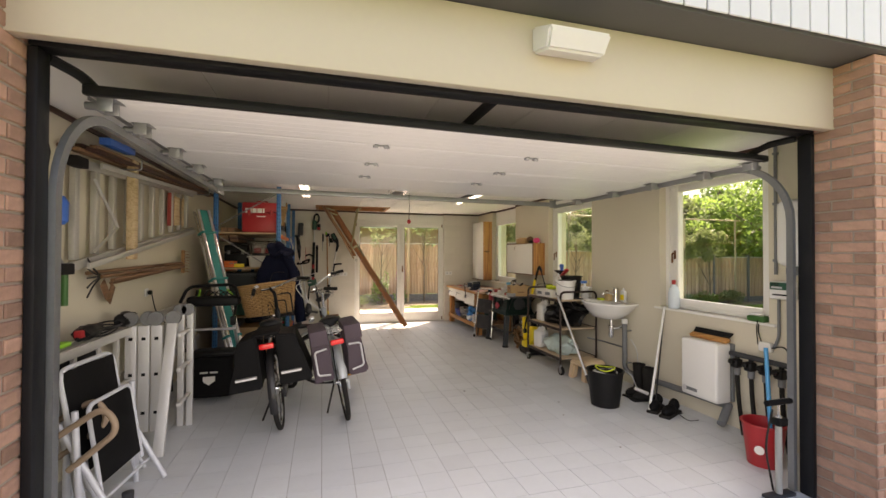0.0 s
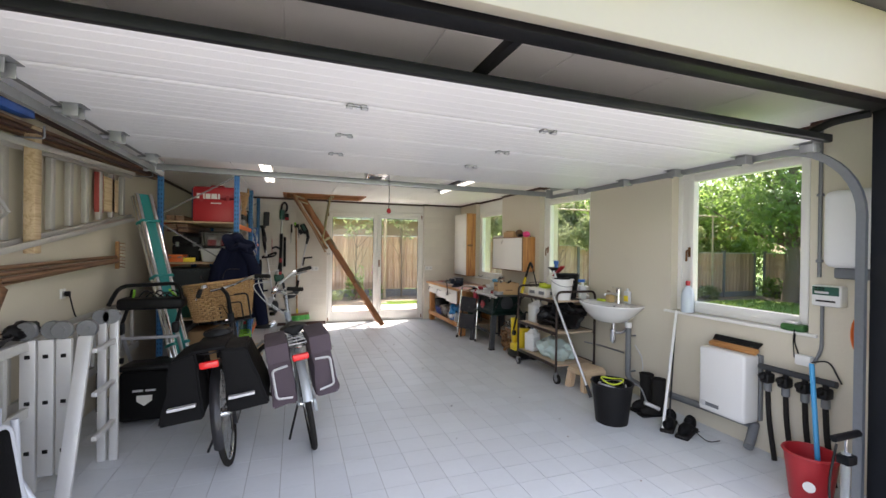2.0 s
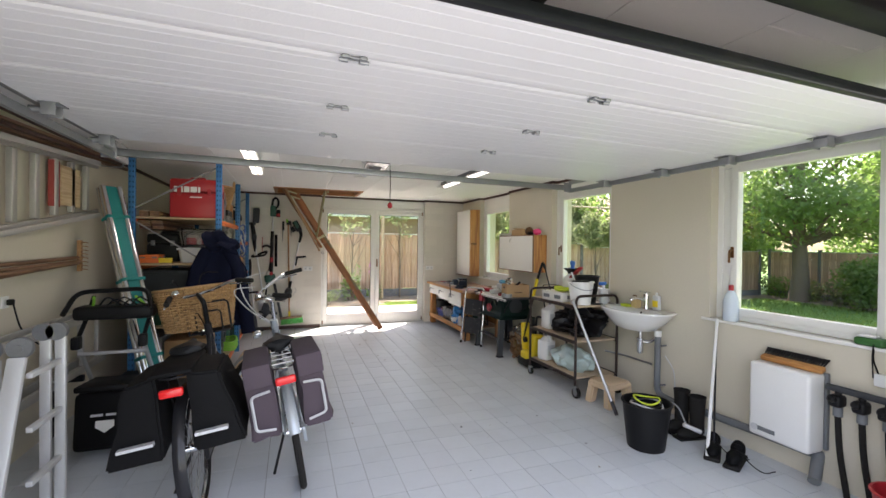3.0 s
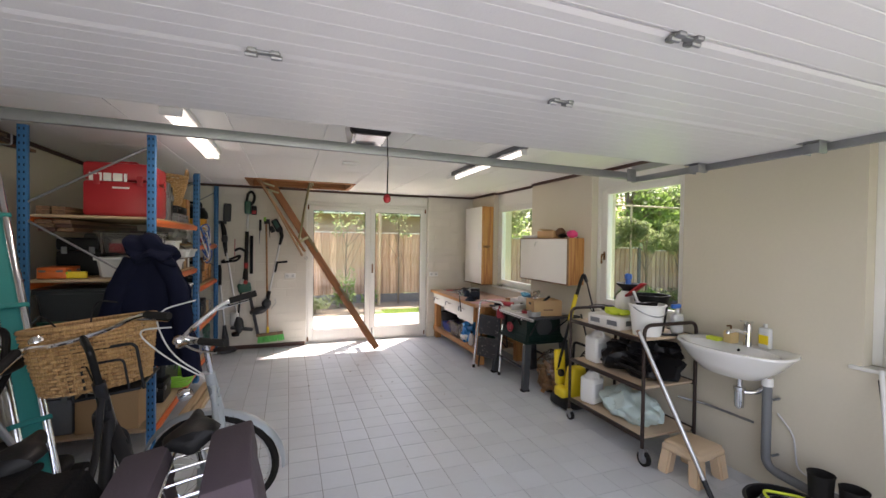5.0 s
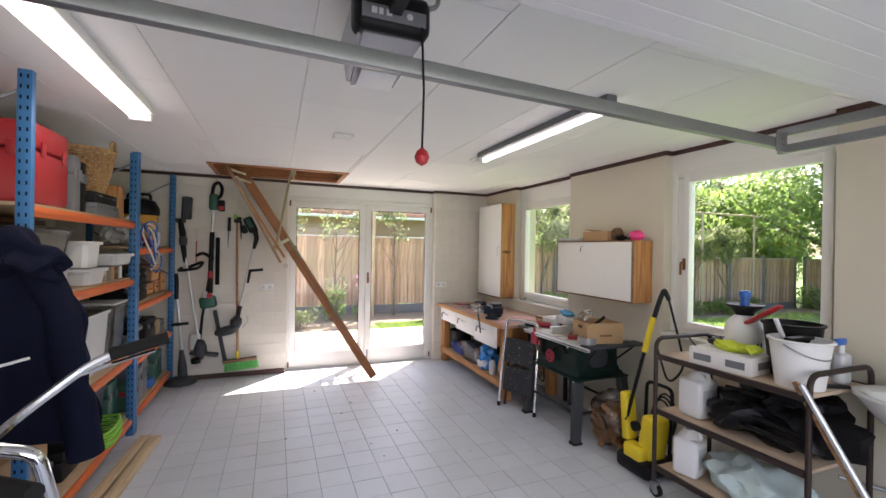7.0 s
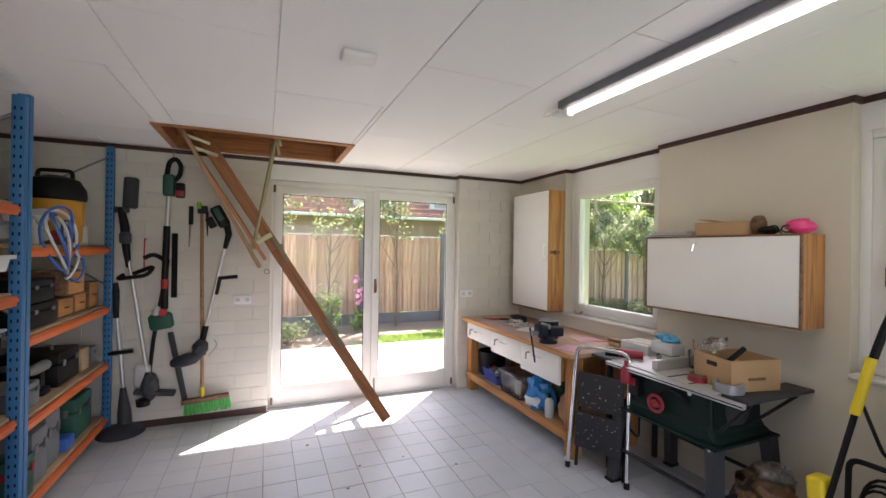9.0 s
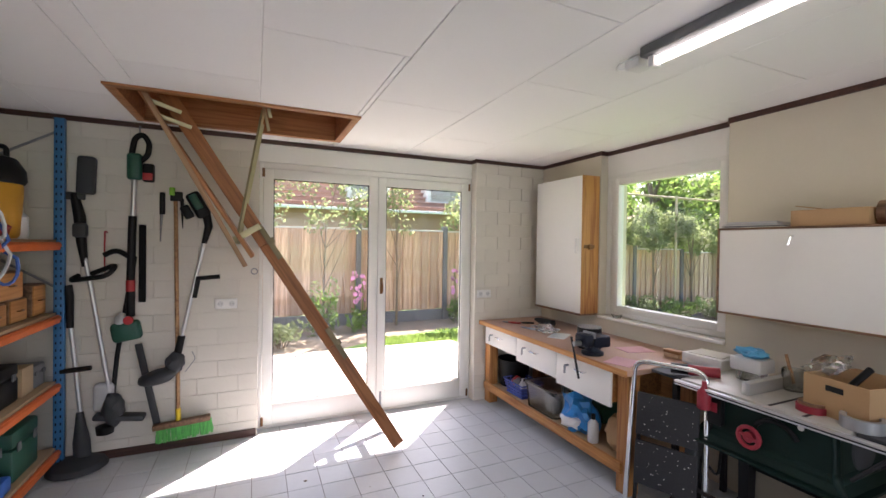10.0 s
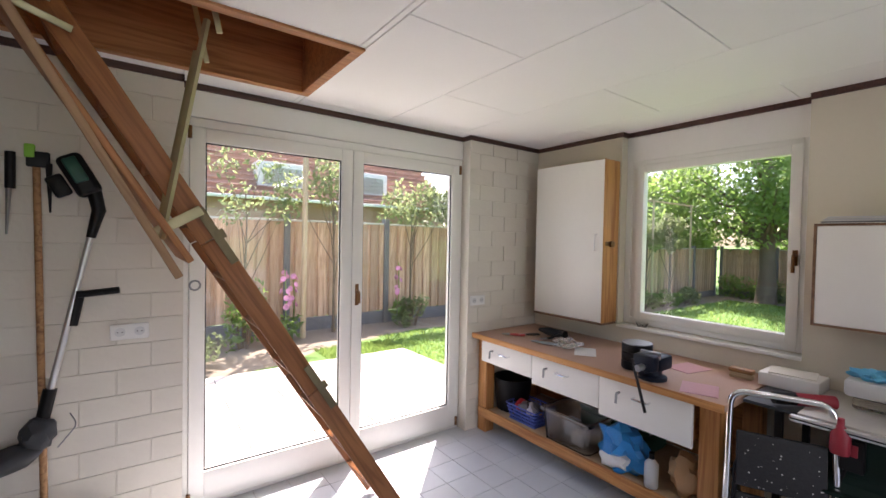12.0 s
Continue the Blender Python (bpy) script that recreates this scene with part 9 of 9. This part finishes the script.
part("outlet", tube(B(), bend([(0.02, -0.02, 0.63), (0.06, -0.07, 0.64), (0.09, -0.12, 0.70)], 0.02), 0.016, 10), "chrome", wt)
part("down_pipe", tube(B(), bend([(0.09, -0.12, 0.74), (0.09, -0.12, 0.16), (0.10, -0.45, 0.13)], 0.08, 5), 0.028, 14), "plastic_grey", wt, "grey plastic down pipe")
part("collar", tube(B(), [(0.09, -0.12, 0.70), (0.09, -0.12, 0.755)], 0.034, 14), "plastic_white", wt)
for z in (0.25, 0.62):
    part("clip", tube(B(), [(0.09, -0.16, z), (0.15, -0.16, z)], 0.008, 6), "plastic_grey", wt)
part("water_pipe", tube(B(), bend([(0.02, 0.5, 0.42), (0.14, 0.35, 0.40), (0.145, 0.0, 0.40)], 0.04), 0.009, 8), "galv", wt, "thin water pipe")
part("cable", tube(B(), bend([(0.15, -0.15, 0.52), (0.15, -0.25, 0.42), (0.15, -0.27, 0.20), (0.15, -0.6, 0.16)], 0.06), 0.005, 6), "milky", wt, "thin pale cable")
part("floor_pipe", tube(B(), bend([(0.12, -0.45, 0.15), (0.12, -1.0, 0.17), (0.12, -1.42, 0.18)], 0.1), 0.03, 12), "plastic_grey", wt, "grey pipe along the wall foot")
part("pipe_end", tube(B(), [(0.12, -1.40, 0.18), (0.02, -1.44, 0.09), (-0.03, -1.46, 0.06)], 0.034, 12), "plastic_grey", wt)

# stool with sticks, bucket, boots, shoes
M["beige_plastic"] = mat("beige_plastic", (0.66, 0.49, 0.32), 0.45, 0, 0.05, 5, 0.08, 60)
so = thing("step_stool", Matrix.Translation((3.46, 5.18, 0)) @ pose(0, 0, 0, 0, 0, 8), "small beige plastic stool beside the trolley", "stool")
part("seat", box(B(), (-0.15, -0.13, 0.195), (0.15, 0.13, 0.235), 0.03, None, 4), "beige_plastic", so)
part("apron", box(B(), (-0.158, -0.138, 0.16), (0.158, 0.138, 0.214), 0.022, None, 4), "beige_plastic", so)
for sx in (-1, 1):
    for sy_ in (-1, 1):
        bm = B()
        q = [(sx * 0.118 + a * 0.042, sy_ * 0.10 + b * 0.04) for a, b in ((-1, -1), (1, -1), (1, 1), (-1, 1))]
        lo = [bm.verts.new((x + sx * 0.018, y + sy_ * 0.016, 0)) for x, y in q]
        hi = [bm.verts.new((x - sx * 0.004, y - sy_ * 0.004, 0.18)) for x, y in q]
        bm.faces.new(lo[::-1])
        bm.faces.new(hi)
        for i in range(4):
            bm.faces.new((lo[i], lo[(i + 1) % 4], hi[(i + 1) % 4], hi[i]))
        bmesh.ops.bevel(bm, geom=bm.edges[:], offset=0.012, segments=2, affect="EDGES")
        part("leg", bm, "beige_plastic", so)
for k, (mt, lab) in enumerate((("alu", "long grey metal stick leaning on the trolley"), ("handle_wood", "long brown wooden stick leaning on the trolley"))):
    stx = thing("broomstick", (3.30 + 0.03 * k, 4.90 + 0.04 * k, 0), lab, "broomstick", "leaning sticks")
    part("stick", tube(B(), [(0, 0, 0.004), (-0.11 - 0.005 * k, 0.52, 0.985)], 0.0135, 10), mt, stx)
    part("ferrule", tube(B(), [(0.0, 0, 0.003), (-0.0122, 0.058, 0.11)], 0.016, 10), "tool_grey", stx)
bk1 = bucket(Matrix.Translation((3.09, 4.36, 0)), 0.135, 0.175, 0.35, "plastic_black", "large black builder's bucket on the floor", True, False)
part("bail", tube(B(), bend([(0.17, 0.0, 0.34), (0.27, -0.05, 0.30), (0.30, -0.10, 0.16), (0.33, -0.14, 0.13)], 0.05), 0.006, 8), "galv", bk1)
part("bail_grip", tube(B(), [(0.27, -0.10, 0.17), (0.38, -0.16, 0.12)], 0.016, 10), "reflect", bk1, "pale bail grip")
for k in range(4):
    part("cable", tube(B(), [((0.12 - 0.01 * k) * math.cos(a), (0.13 - 0.012 * k) * math.sin(a), 0.31 + 0.018 * k + 0.012 * math.sin(2 * a + k)) for a in [2 * math.pi * i / 24 for i in range(24)]], 0.007, 6, True), ("plastic_black", "milky", "plastic_black", "lime_yellow")[k], bk1, "coiled cable in the bucket")


def boot(x, y, rz):
    t = thing("rubber_boot", Matrix.Translation((x, y, 0)) @ pose(0, 0, 0, 0, 0, rz), "dark rubber boot standing by the wall", "boot", "rubber boots")
    part("shaft", lathe(B(), [(0.055, 0.05), (0.052, 0.14), (0.062, 0.32), (0.066, 0.335), (0.058, 0.335), (0.05, 0.16)], 18), "rubber", t)
    part("foot", ball(B(), (-0.06, 0, 0.045), 0.06, 3, (2.0, 0.85, 0.8)), "rubber", t)
    part("sole", box(B(), (-0.19, -0.05, 0), (0.06, 0.05, 0.02), 0.008), "plastic_black", t)


boot(3.62, 4.50, 5)
boot(3.60, 4.34, -8)


def shoe(x, y, rz, s):
    t = thing("work_shoe", Matrix.Translation((x, y, 0)) @ pose(0, 0, 0, 0, 0, rz), "black work shoe with loose laces", "shoe", "work shoes")
    part("sole", box(B(), (-0.15, -0.052, 0), (0.14, 0.052, 0.028), 0.012, None, 3), "rubber", t)
    part("upper", ball(B(), (-0.04, 0, 0.055), 0.06, 3, (1.8, 0.82, 0.75), 0.12, s), "cloth_black", t)
    part("heel", ball(B(), (0.08, 0, 0.075), 0.055, 3, (1.0, 0.85, 1.1), 0.1, s), "cloth_black", t)
    part("tongue", box(B(), (-0.02, -0.03, 0.08), (0.06, 0.03, 0.13), 0.015, pose(0, 0, 0, 0, 24, 0)), "cloth_black", t)
    part("laces", tube(B(), bend([(-0.02, -0.02, 0.105), (-0.06, -0.09, 0.05), (-0.05, -0.17, 0.004), (0.05, -0.22, 0.004)], 0.05), 0.0035, 6), "plastic_black", t)


shoe(3.50, 3.95, 25, 1)
shoe(3.47, 4.10, 35, 2)
ws = thing("broomstick", (3.345, 4.05, 0), "long white stick leaning at the window sill", "broomstick", "leaning sticks")
part("stick", tube(B(), [(0, 0, 0.004), (0.45, 0.28, 0.955)], 0.012, 10), "plastic_white", ws)
ws2 = thing("broomstick", (3.40, 4.04, 0), "thin dark stick leaning at the window niche", "broomstick", "leaning sticks")
part("stick", tube(B(), [(0, 0, 0.004), (0.40, 0.30, 0.90)], 0.007, 8), "black_steel", ws2)

# white wall unit with a broom head on it
wu = thing("water_softener", (3.62, 3.55, 0.21), "white rounded wall unit with a grey badge", "wall unit")
part("cover", box(B(), (0, 0.02, 0), (0.165, 0.40, 0.52), 0.022, None, 3), "plastic_white", wu)
part("rear", box(B(), (0.165, 0.01, 0.012), (0.198, 0.40, 0.515), 0.006), "plastic_grey", wu)
part("badge", box(B(), (-0.003, 0.22, 0.045), (0.001, 0.34, 0.075), 0.002), "plastic_grey", wu, "grey name badge")
part("badge_disc", lathe(B(), [(0.024, 0), (0.024, 0.004)], 18, Matrix.Translation((-0.004, 0.355, 0.06)) @ pose(0, 0, 0, 0, 90, 0)), "reflect", wu)
bh = thing("sweeping_brush", (3.74, 3.74, 0.742), "wooden brush head with black bristles", "brush")
part("block", box(B(), (-0.035, -0.19, 0.0), (0.02, 0.19, 0.035), 0.01, pose(0, 0, 0, 0, -20, 0)), "pine_x", bh)
for i in range(24):
    part("bristle", tube(B(), [(0.0, -0.18 + i * 0.0155, 0.035), (0.045, -0.185 + i * 0.016, 0.075)], 0.006, 5, False, [0.005, 0.009]), "plastic_black", bh)

# irrigation manifold
mf = thing("irrigation_manifold", (3.74, 3.30, 0.64), "black irrigation manifold with four valves and hoses", "irrigation manifold")
part("main_pipe", tube(B(), [(0, -0.24, 0.02), (0, 0.24, 0.02)], 0.022, 12), "tool_grey", mf)
for i in range(4):
    y = -0.18 + i * 0.12
    v = part("valve", box(B(), (-0.05, y - 0.035, -0.09), (0.03, y + 0.035, -0.015), 0.018, None, 3), "plastic_black", mf, "black solenoid valve")
    part("solenoid", lathe(B(), [(0.02, 0), (0.022, 0.03), (0.012, 0.04)], 12, Matrix.Translation((-0.05, y, -0.04)) @ pose(0, 0, 0, 0, -70, 0)), "plastic_black", v)
    part("stub", tube(B(), [(0, y, 0.02), (0, y, -0.02)], 0.018, 10), "plastic_black", v)
    part("coupling", tube(B(), [(0, y, -0.09), (0, y, -0.15)], 0.025, 12), "plastic_grey", v, "grey coupling")
    part("hose", tube(B(), bend([(0, y, -0.15), (0.0, y - 0.01, -0.36), (-0.01, y - 0.06, -0.637)], 0.15, 6), 0.0165, 10), "rubber", mf, "black hose to the floor")
jb2 = thing("junction_box", (3.80, 3.28, 0.76), "small pale junction box with cables", "junction box")
part("box", box(B(), (-0.025, -0.05, -0.035), (0.019, 0.05, 0.04), 0.008), "plastic_white", jb2)
part("cable", tube(B(), bend([(-0.01, -0.05, 0.0), (-0.01, -0.15, 0.04), (-0.01, -0.22, -0.10)], 0.05), 0.005, 6), "plastic_black", jb2)
part("cable", tube(B(), bend([(-0.01, 0.03, 0.03), (-0.01, 0.06, 0.12), (0.0, 0.06, 0.18)], 0.03), 0.005, 6), "plastic_black", jb2)

ctl = thing("irrigation_controller", (3.80, 3.13, 1.16), "grey irrigation controller with a green display panel", "controller")
part("case", box(B(), (-0.06, -0.085, 0), (0.018, 0.085, 0.14), 0.014, None, 3), "plastic_white", ctl)
part("panel", box(B(), (-0.064, -0.075, 0.075), (-0.06, 0.075, 0.132), 0.002), "plastic_green", ctl, "dark green panel")
part("display", box(B(), (-0.067, -0.02, 0.085), (-0.064, 0.06, 0.10), 0.001), "reflect", ctl, "pale display")
for k in range(6):
    part("button", box(B(), (-0.067, 0.045 - 0.02 * (k % 3), 0.107 + 0.012 * (k // 3)), (-0.064, 0.057 - 0.02 * (k % 3), 0.114 + 0.012 * (k // 3))), "plastic_black", ctl)
part("mark", box(B(), (-0.0625, -0.055, 0.03), (-0.0595, 0.055, 0.042)), "plastic_black", ctl, "dark lettering bar")
part("conduit", tube(B(), bend([(0.0, 0.05, 0.0), (0.0, 0.05, -0.30), (0.0, 0.09, -0.40)], 0.04), 0.011, 8), "plastic_grey", ctl, "grey conduit")
cdt = thing("conduit", (3.80, 3.20, 1.35), "grey conduit running up the wall", "conduit")
part("pipe", tube(B(), [(0, 0, 0.0), (0, 0, 1.03)], 0.012, 8), "plastic_grey", cdt)
for z in (0.1, 0.55, 0.95):
    part("clip", box(B(), (-0.016, -0.016, z), (0.018, 0.016, z + 0.02), 0.004), "plastic_grey", cdt)
whb = thing("expansion_vessel", (3.70, 2.97, 1.42), "white rounded wall box above the controller", "wall box")
part("cover", box(B(), (-0.02, -0.15, 0.0), (0.115, 0.16, 0.50), 0.05, None, 4), "plastic_white", whb)
part("foot", box(B(), (0.04, -0.08, -0.07), (0.115, 0.12, 0.0), 0.012), "plastic_grey", whb)
M["orange_cable"] = mat("orange_cable", (0.75, 0.16, 0.03), 0.5, 0, 0.1, 8, 0.05, 60)
oc = thing("extension_cable", (3.78, 2.98, 1.0), "coiled orange cable hung on the wall", "cable")
for k in range(3):
    part("loop", tube(B(), [(0.01 * k, 0.03 * math.cos(a), 0.10 * math.sin(a)) for a in [2 * math.pi * i / 18 for i in range(18)]], 0.006, 6, True), "orange_cable", oc)
chg = thing("battery_charger", (3.82, 3.36, 0.953), "lime green charger on the window sill", "charger")
part("body", box(B(), (-0.04, -0.075, 0), (0.05, 0.075, 0.05), 0.018, None, 3), "green_grip", chg)
part("top", box(B(), (-0.025, -0.03, 0.05), (0.04, 0.06, 0.062), 0.006), "milky", chg)
part("cable", tube(B(), bend([(-0.045, -0.03, 0.02), (-0.06, -0.03, -0.05), (-0.045, -0.03, -0.18)], 0.03), 0.004, 6), "plastic_black", chg)
btl = thing("water_bottle", (3.84, 4.25, 0.953), "clear demineralised water bottle with a red cap", "bottle")
M["pale_blue"] = mat("pale_blue_bottle", (0.60, 0.68, 0.74), 0.25, 0, 0.04, 5, 0.03, 50)
part("bottle", lathe(B(), [(0.05, 0), (0.056, 0.01), (0.056, 0.15), (0.045, 0.20), (0.018, 0.245)], 18), "pale_blue", btl)
part("cap", lathe(B(), [(0.019, 0.246), (0.019, 0.285), (0.012, 0.29)], 12), "plastic_red", btl)

# red bucket, floor pump and blue stick at the opening
rb = bucket(Matrix.Translation((3.42, 3.02, 0)), 0.10, 0.135, 0.30, "plastic_red", "red plastic bucket by the door track", True, False)
part("sticker", lathe(B(), [(0.03, 0), (0.03, 0.002)], 14, Matrix.Translation((-0.135, -0.07, 0.14)) @ pose(0, 0, 0, 0, -83, 28)), "paper", rb, "round pale sticker")
bst = thing("blue_stick", (3.44, 2.99, 0.01), "bright blue handle standing in the red bucket", "handle")
part("stick", tube(B(), [(0.02, 0, 0.01), (0.10, 0.10, 0.80)], 0.014, 10), M.setdefault("stick_blue", mat("bright_blue_handle", (0.04, 0.32, 0.62), 0.4, 0, 0.05, 6, 0.05, 60)), bst)
fp = thing("floor_pump", (3.09, 2.68, 0), "grey floor pump with a black handle", "bicycle pump")
part("foot", box(B(), (-0.11, -0.03, 0), (0.11, 0.03, 0.022), 0.008), "tool_grey", fp)
part("barrel", tube(B(), [(0, 0, 0.02), (0, 0, 0.50)], 0.019, 14), "alu_dull", fp)
part("rod", tube(B(), [(0, 0, 0.5), (0, 0, 0.58)], 0.006, 8), "chrome", fp)
part("handle", tube(B(), [(-0.10, 0, 0.585), (0.10, 0, 0.585)], 0.018, 12), "plastic_black", fp)
part("clamp", box(B(), (-0.03, -0.03, 0.44), (0.045, 0.03, 0.49), 0.01), "plastic_black", fp)
part("hose", tube(B(), bend([(-0.02, 0.02, 0.03), (-0.05, 0.05, 0.3), (0.02, 0.05, 0.52)], 0.1), 0.006, 8), "plastic_black", fp)
# specks of dirt and a door stop on the floor
for i, (x, y) in enumerate(((1.49, 8.29), (1.30, 9.02), (1.62, 8.55), (2.28, 8.32), (0.98, 7.9))):
    single("leaf_scrap", ball(B(), (0, 0, 0.004), 0.011, 2, (1, 0.7, 0.35), 0.6, i), "soil", Matrix.Translation((x, y, 0)), "tiny dark scrap of dirt on the tiles", "dirt", "scraps on the floor")
gsc = random.Random(17)
for i in range(22):
    x, y = gsc.uniform(0.95, 2.75), gsc.uniform(3.4, 8.8)
    single("leaf_scrap", ball(B(), (0, 0, 0.003), gsc.uniform(0.004, 0.010), 1, (1.3, 0.7, 0.35), 0.6, i + 9), "soil" if i % 3 else "rubber", Matrix.Translation((x, y, 0)) @ pose(0, 0, 0, 0, 0, gsc.uniform(0, 180)), "tiny dark scrap of dirt on the tiles", "dirt", "scraps on the floor")
single("tin_can", lathe(B(), [(0.03, 0), (0.032, 0.05), (0.02, 0.055)], 14), "tool_grey", Matrix.Translation((-0.78, 3.72, 0)), "small grey tin on the floor", "tin")

# ---- pieces of walls and floors ----
for job in LATER:
    lay_courses(*job)
TS = 0.208
tile_mesh = bpy.data.meshes.new("tile")
bm = box(B(), (-TS / 2 + 0.0016, -TS / 2 + 0.0016, -0.006), (TS / 2 - 0.0016, TS / 2 - 0.0016, 0.0), 0.0016, None, 1)
bm.to_mesh(tile_mesh)
bm.free()
tile_mesh.materials.append(M["tile"])
rest = B()
rnd = random.Random(5)
x = 0.975 - TS * 11
while x < XR + 0.1:
    y = 8.94 - TS * 31
    while y < YB + 0.14:
        c = (x + TS / 2, y + TS / 2)
        if XL - 0.1 < c[0] and YF - 0.2 < c[1] < YB + 0.13:
            if 0.1 < c[0] < 2.95 and 5.6 < c[1] < 9.87:
                ob = new("tile", tile_mesh)
                ob.matrix_world = Matrix.Translation((*c, rnd.uniform(-0.0006, 0.0006))) @ pose(0, 0, 0, rnd.uniform(-0.12, 0.12), rnd.uniform(-0.12, 0.12), rnd.choice((0, 90, 180, 270)))
                ob.parent = floor
            else:
                box(rest, (x + 0.0016, y + 0.0016, -0.006), (x + TS - 0.0016, y + TS - 0.0016, rnd.uniform(-0.0006, 0.0005)))
        y += TS
    x += TS
part("tiles_rest", rest, "tile", floor, "", False, None, "stuff")
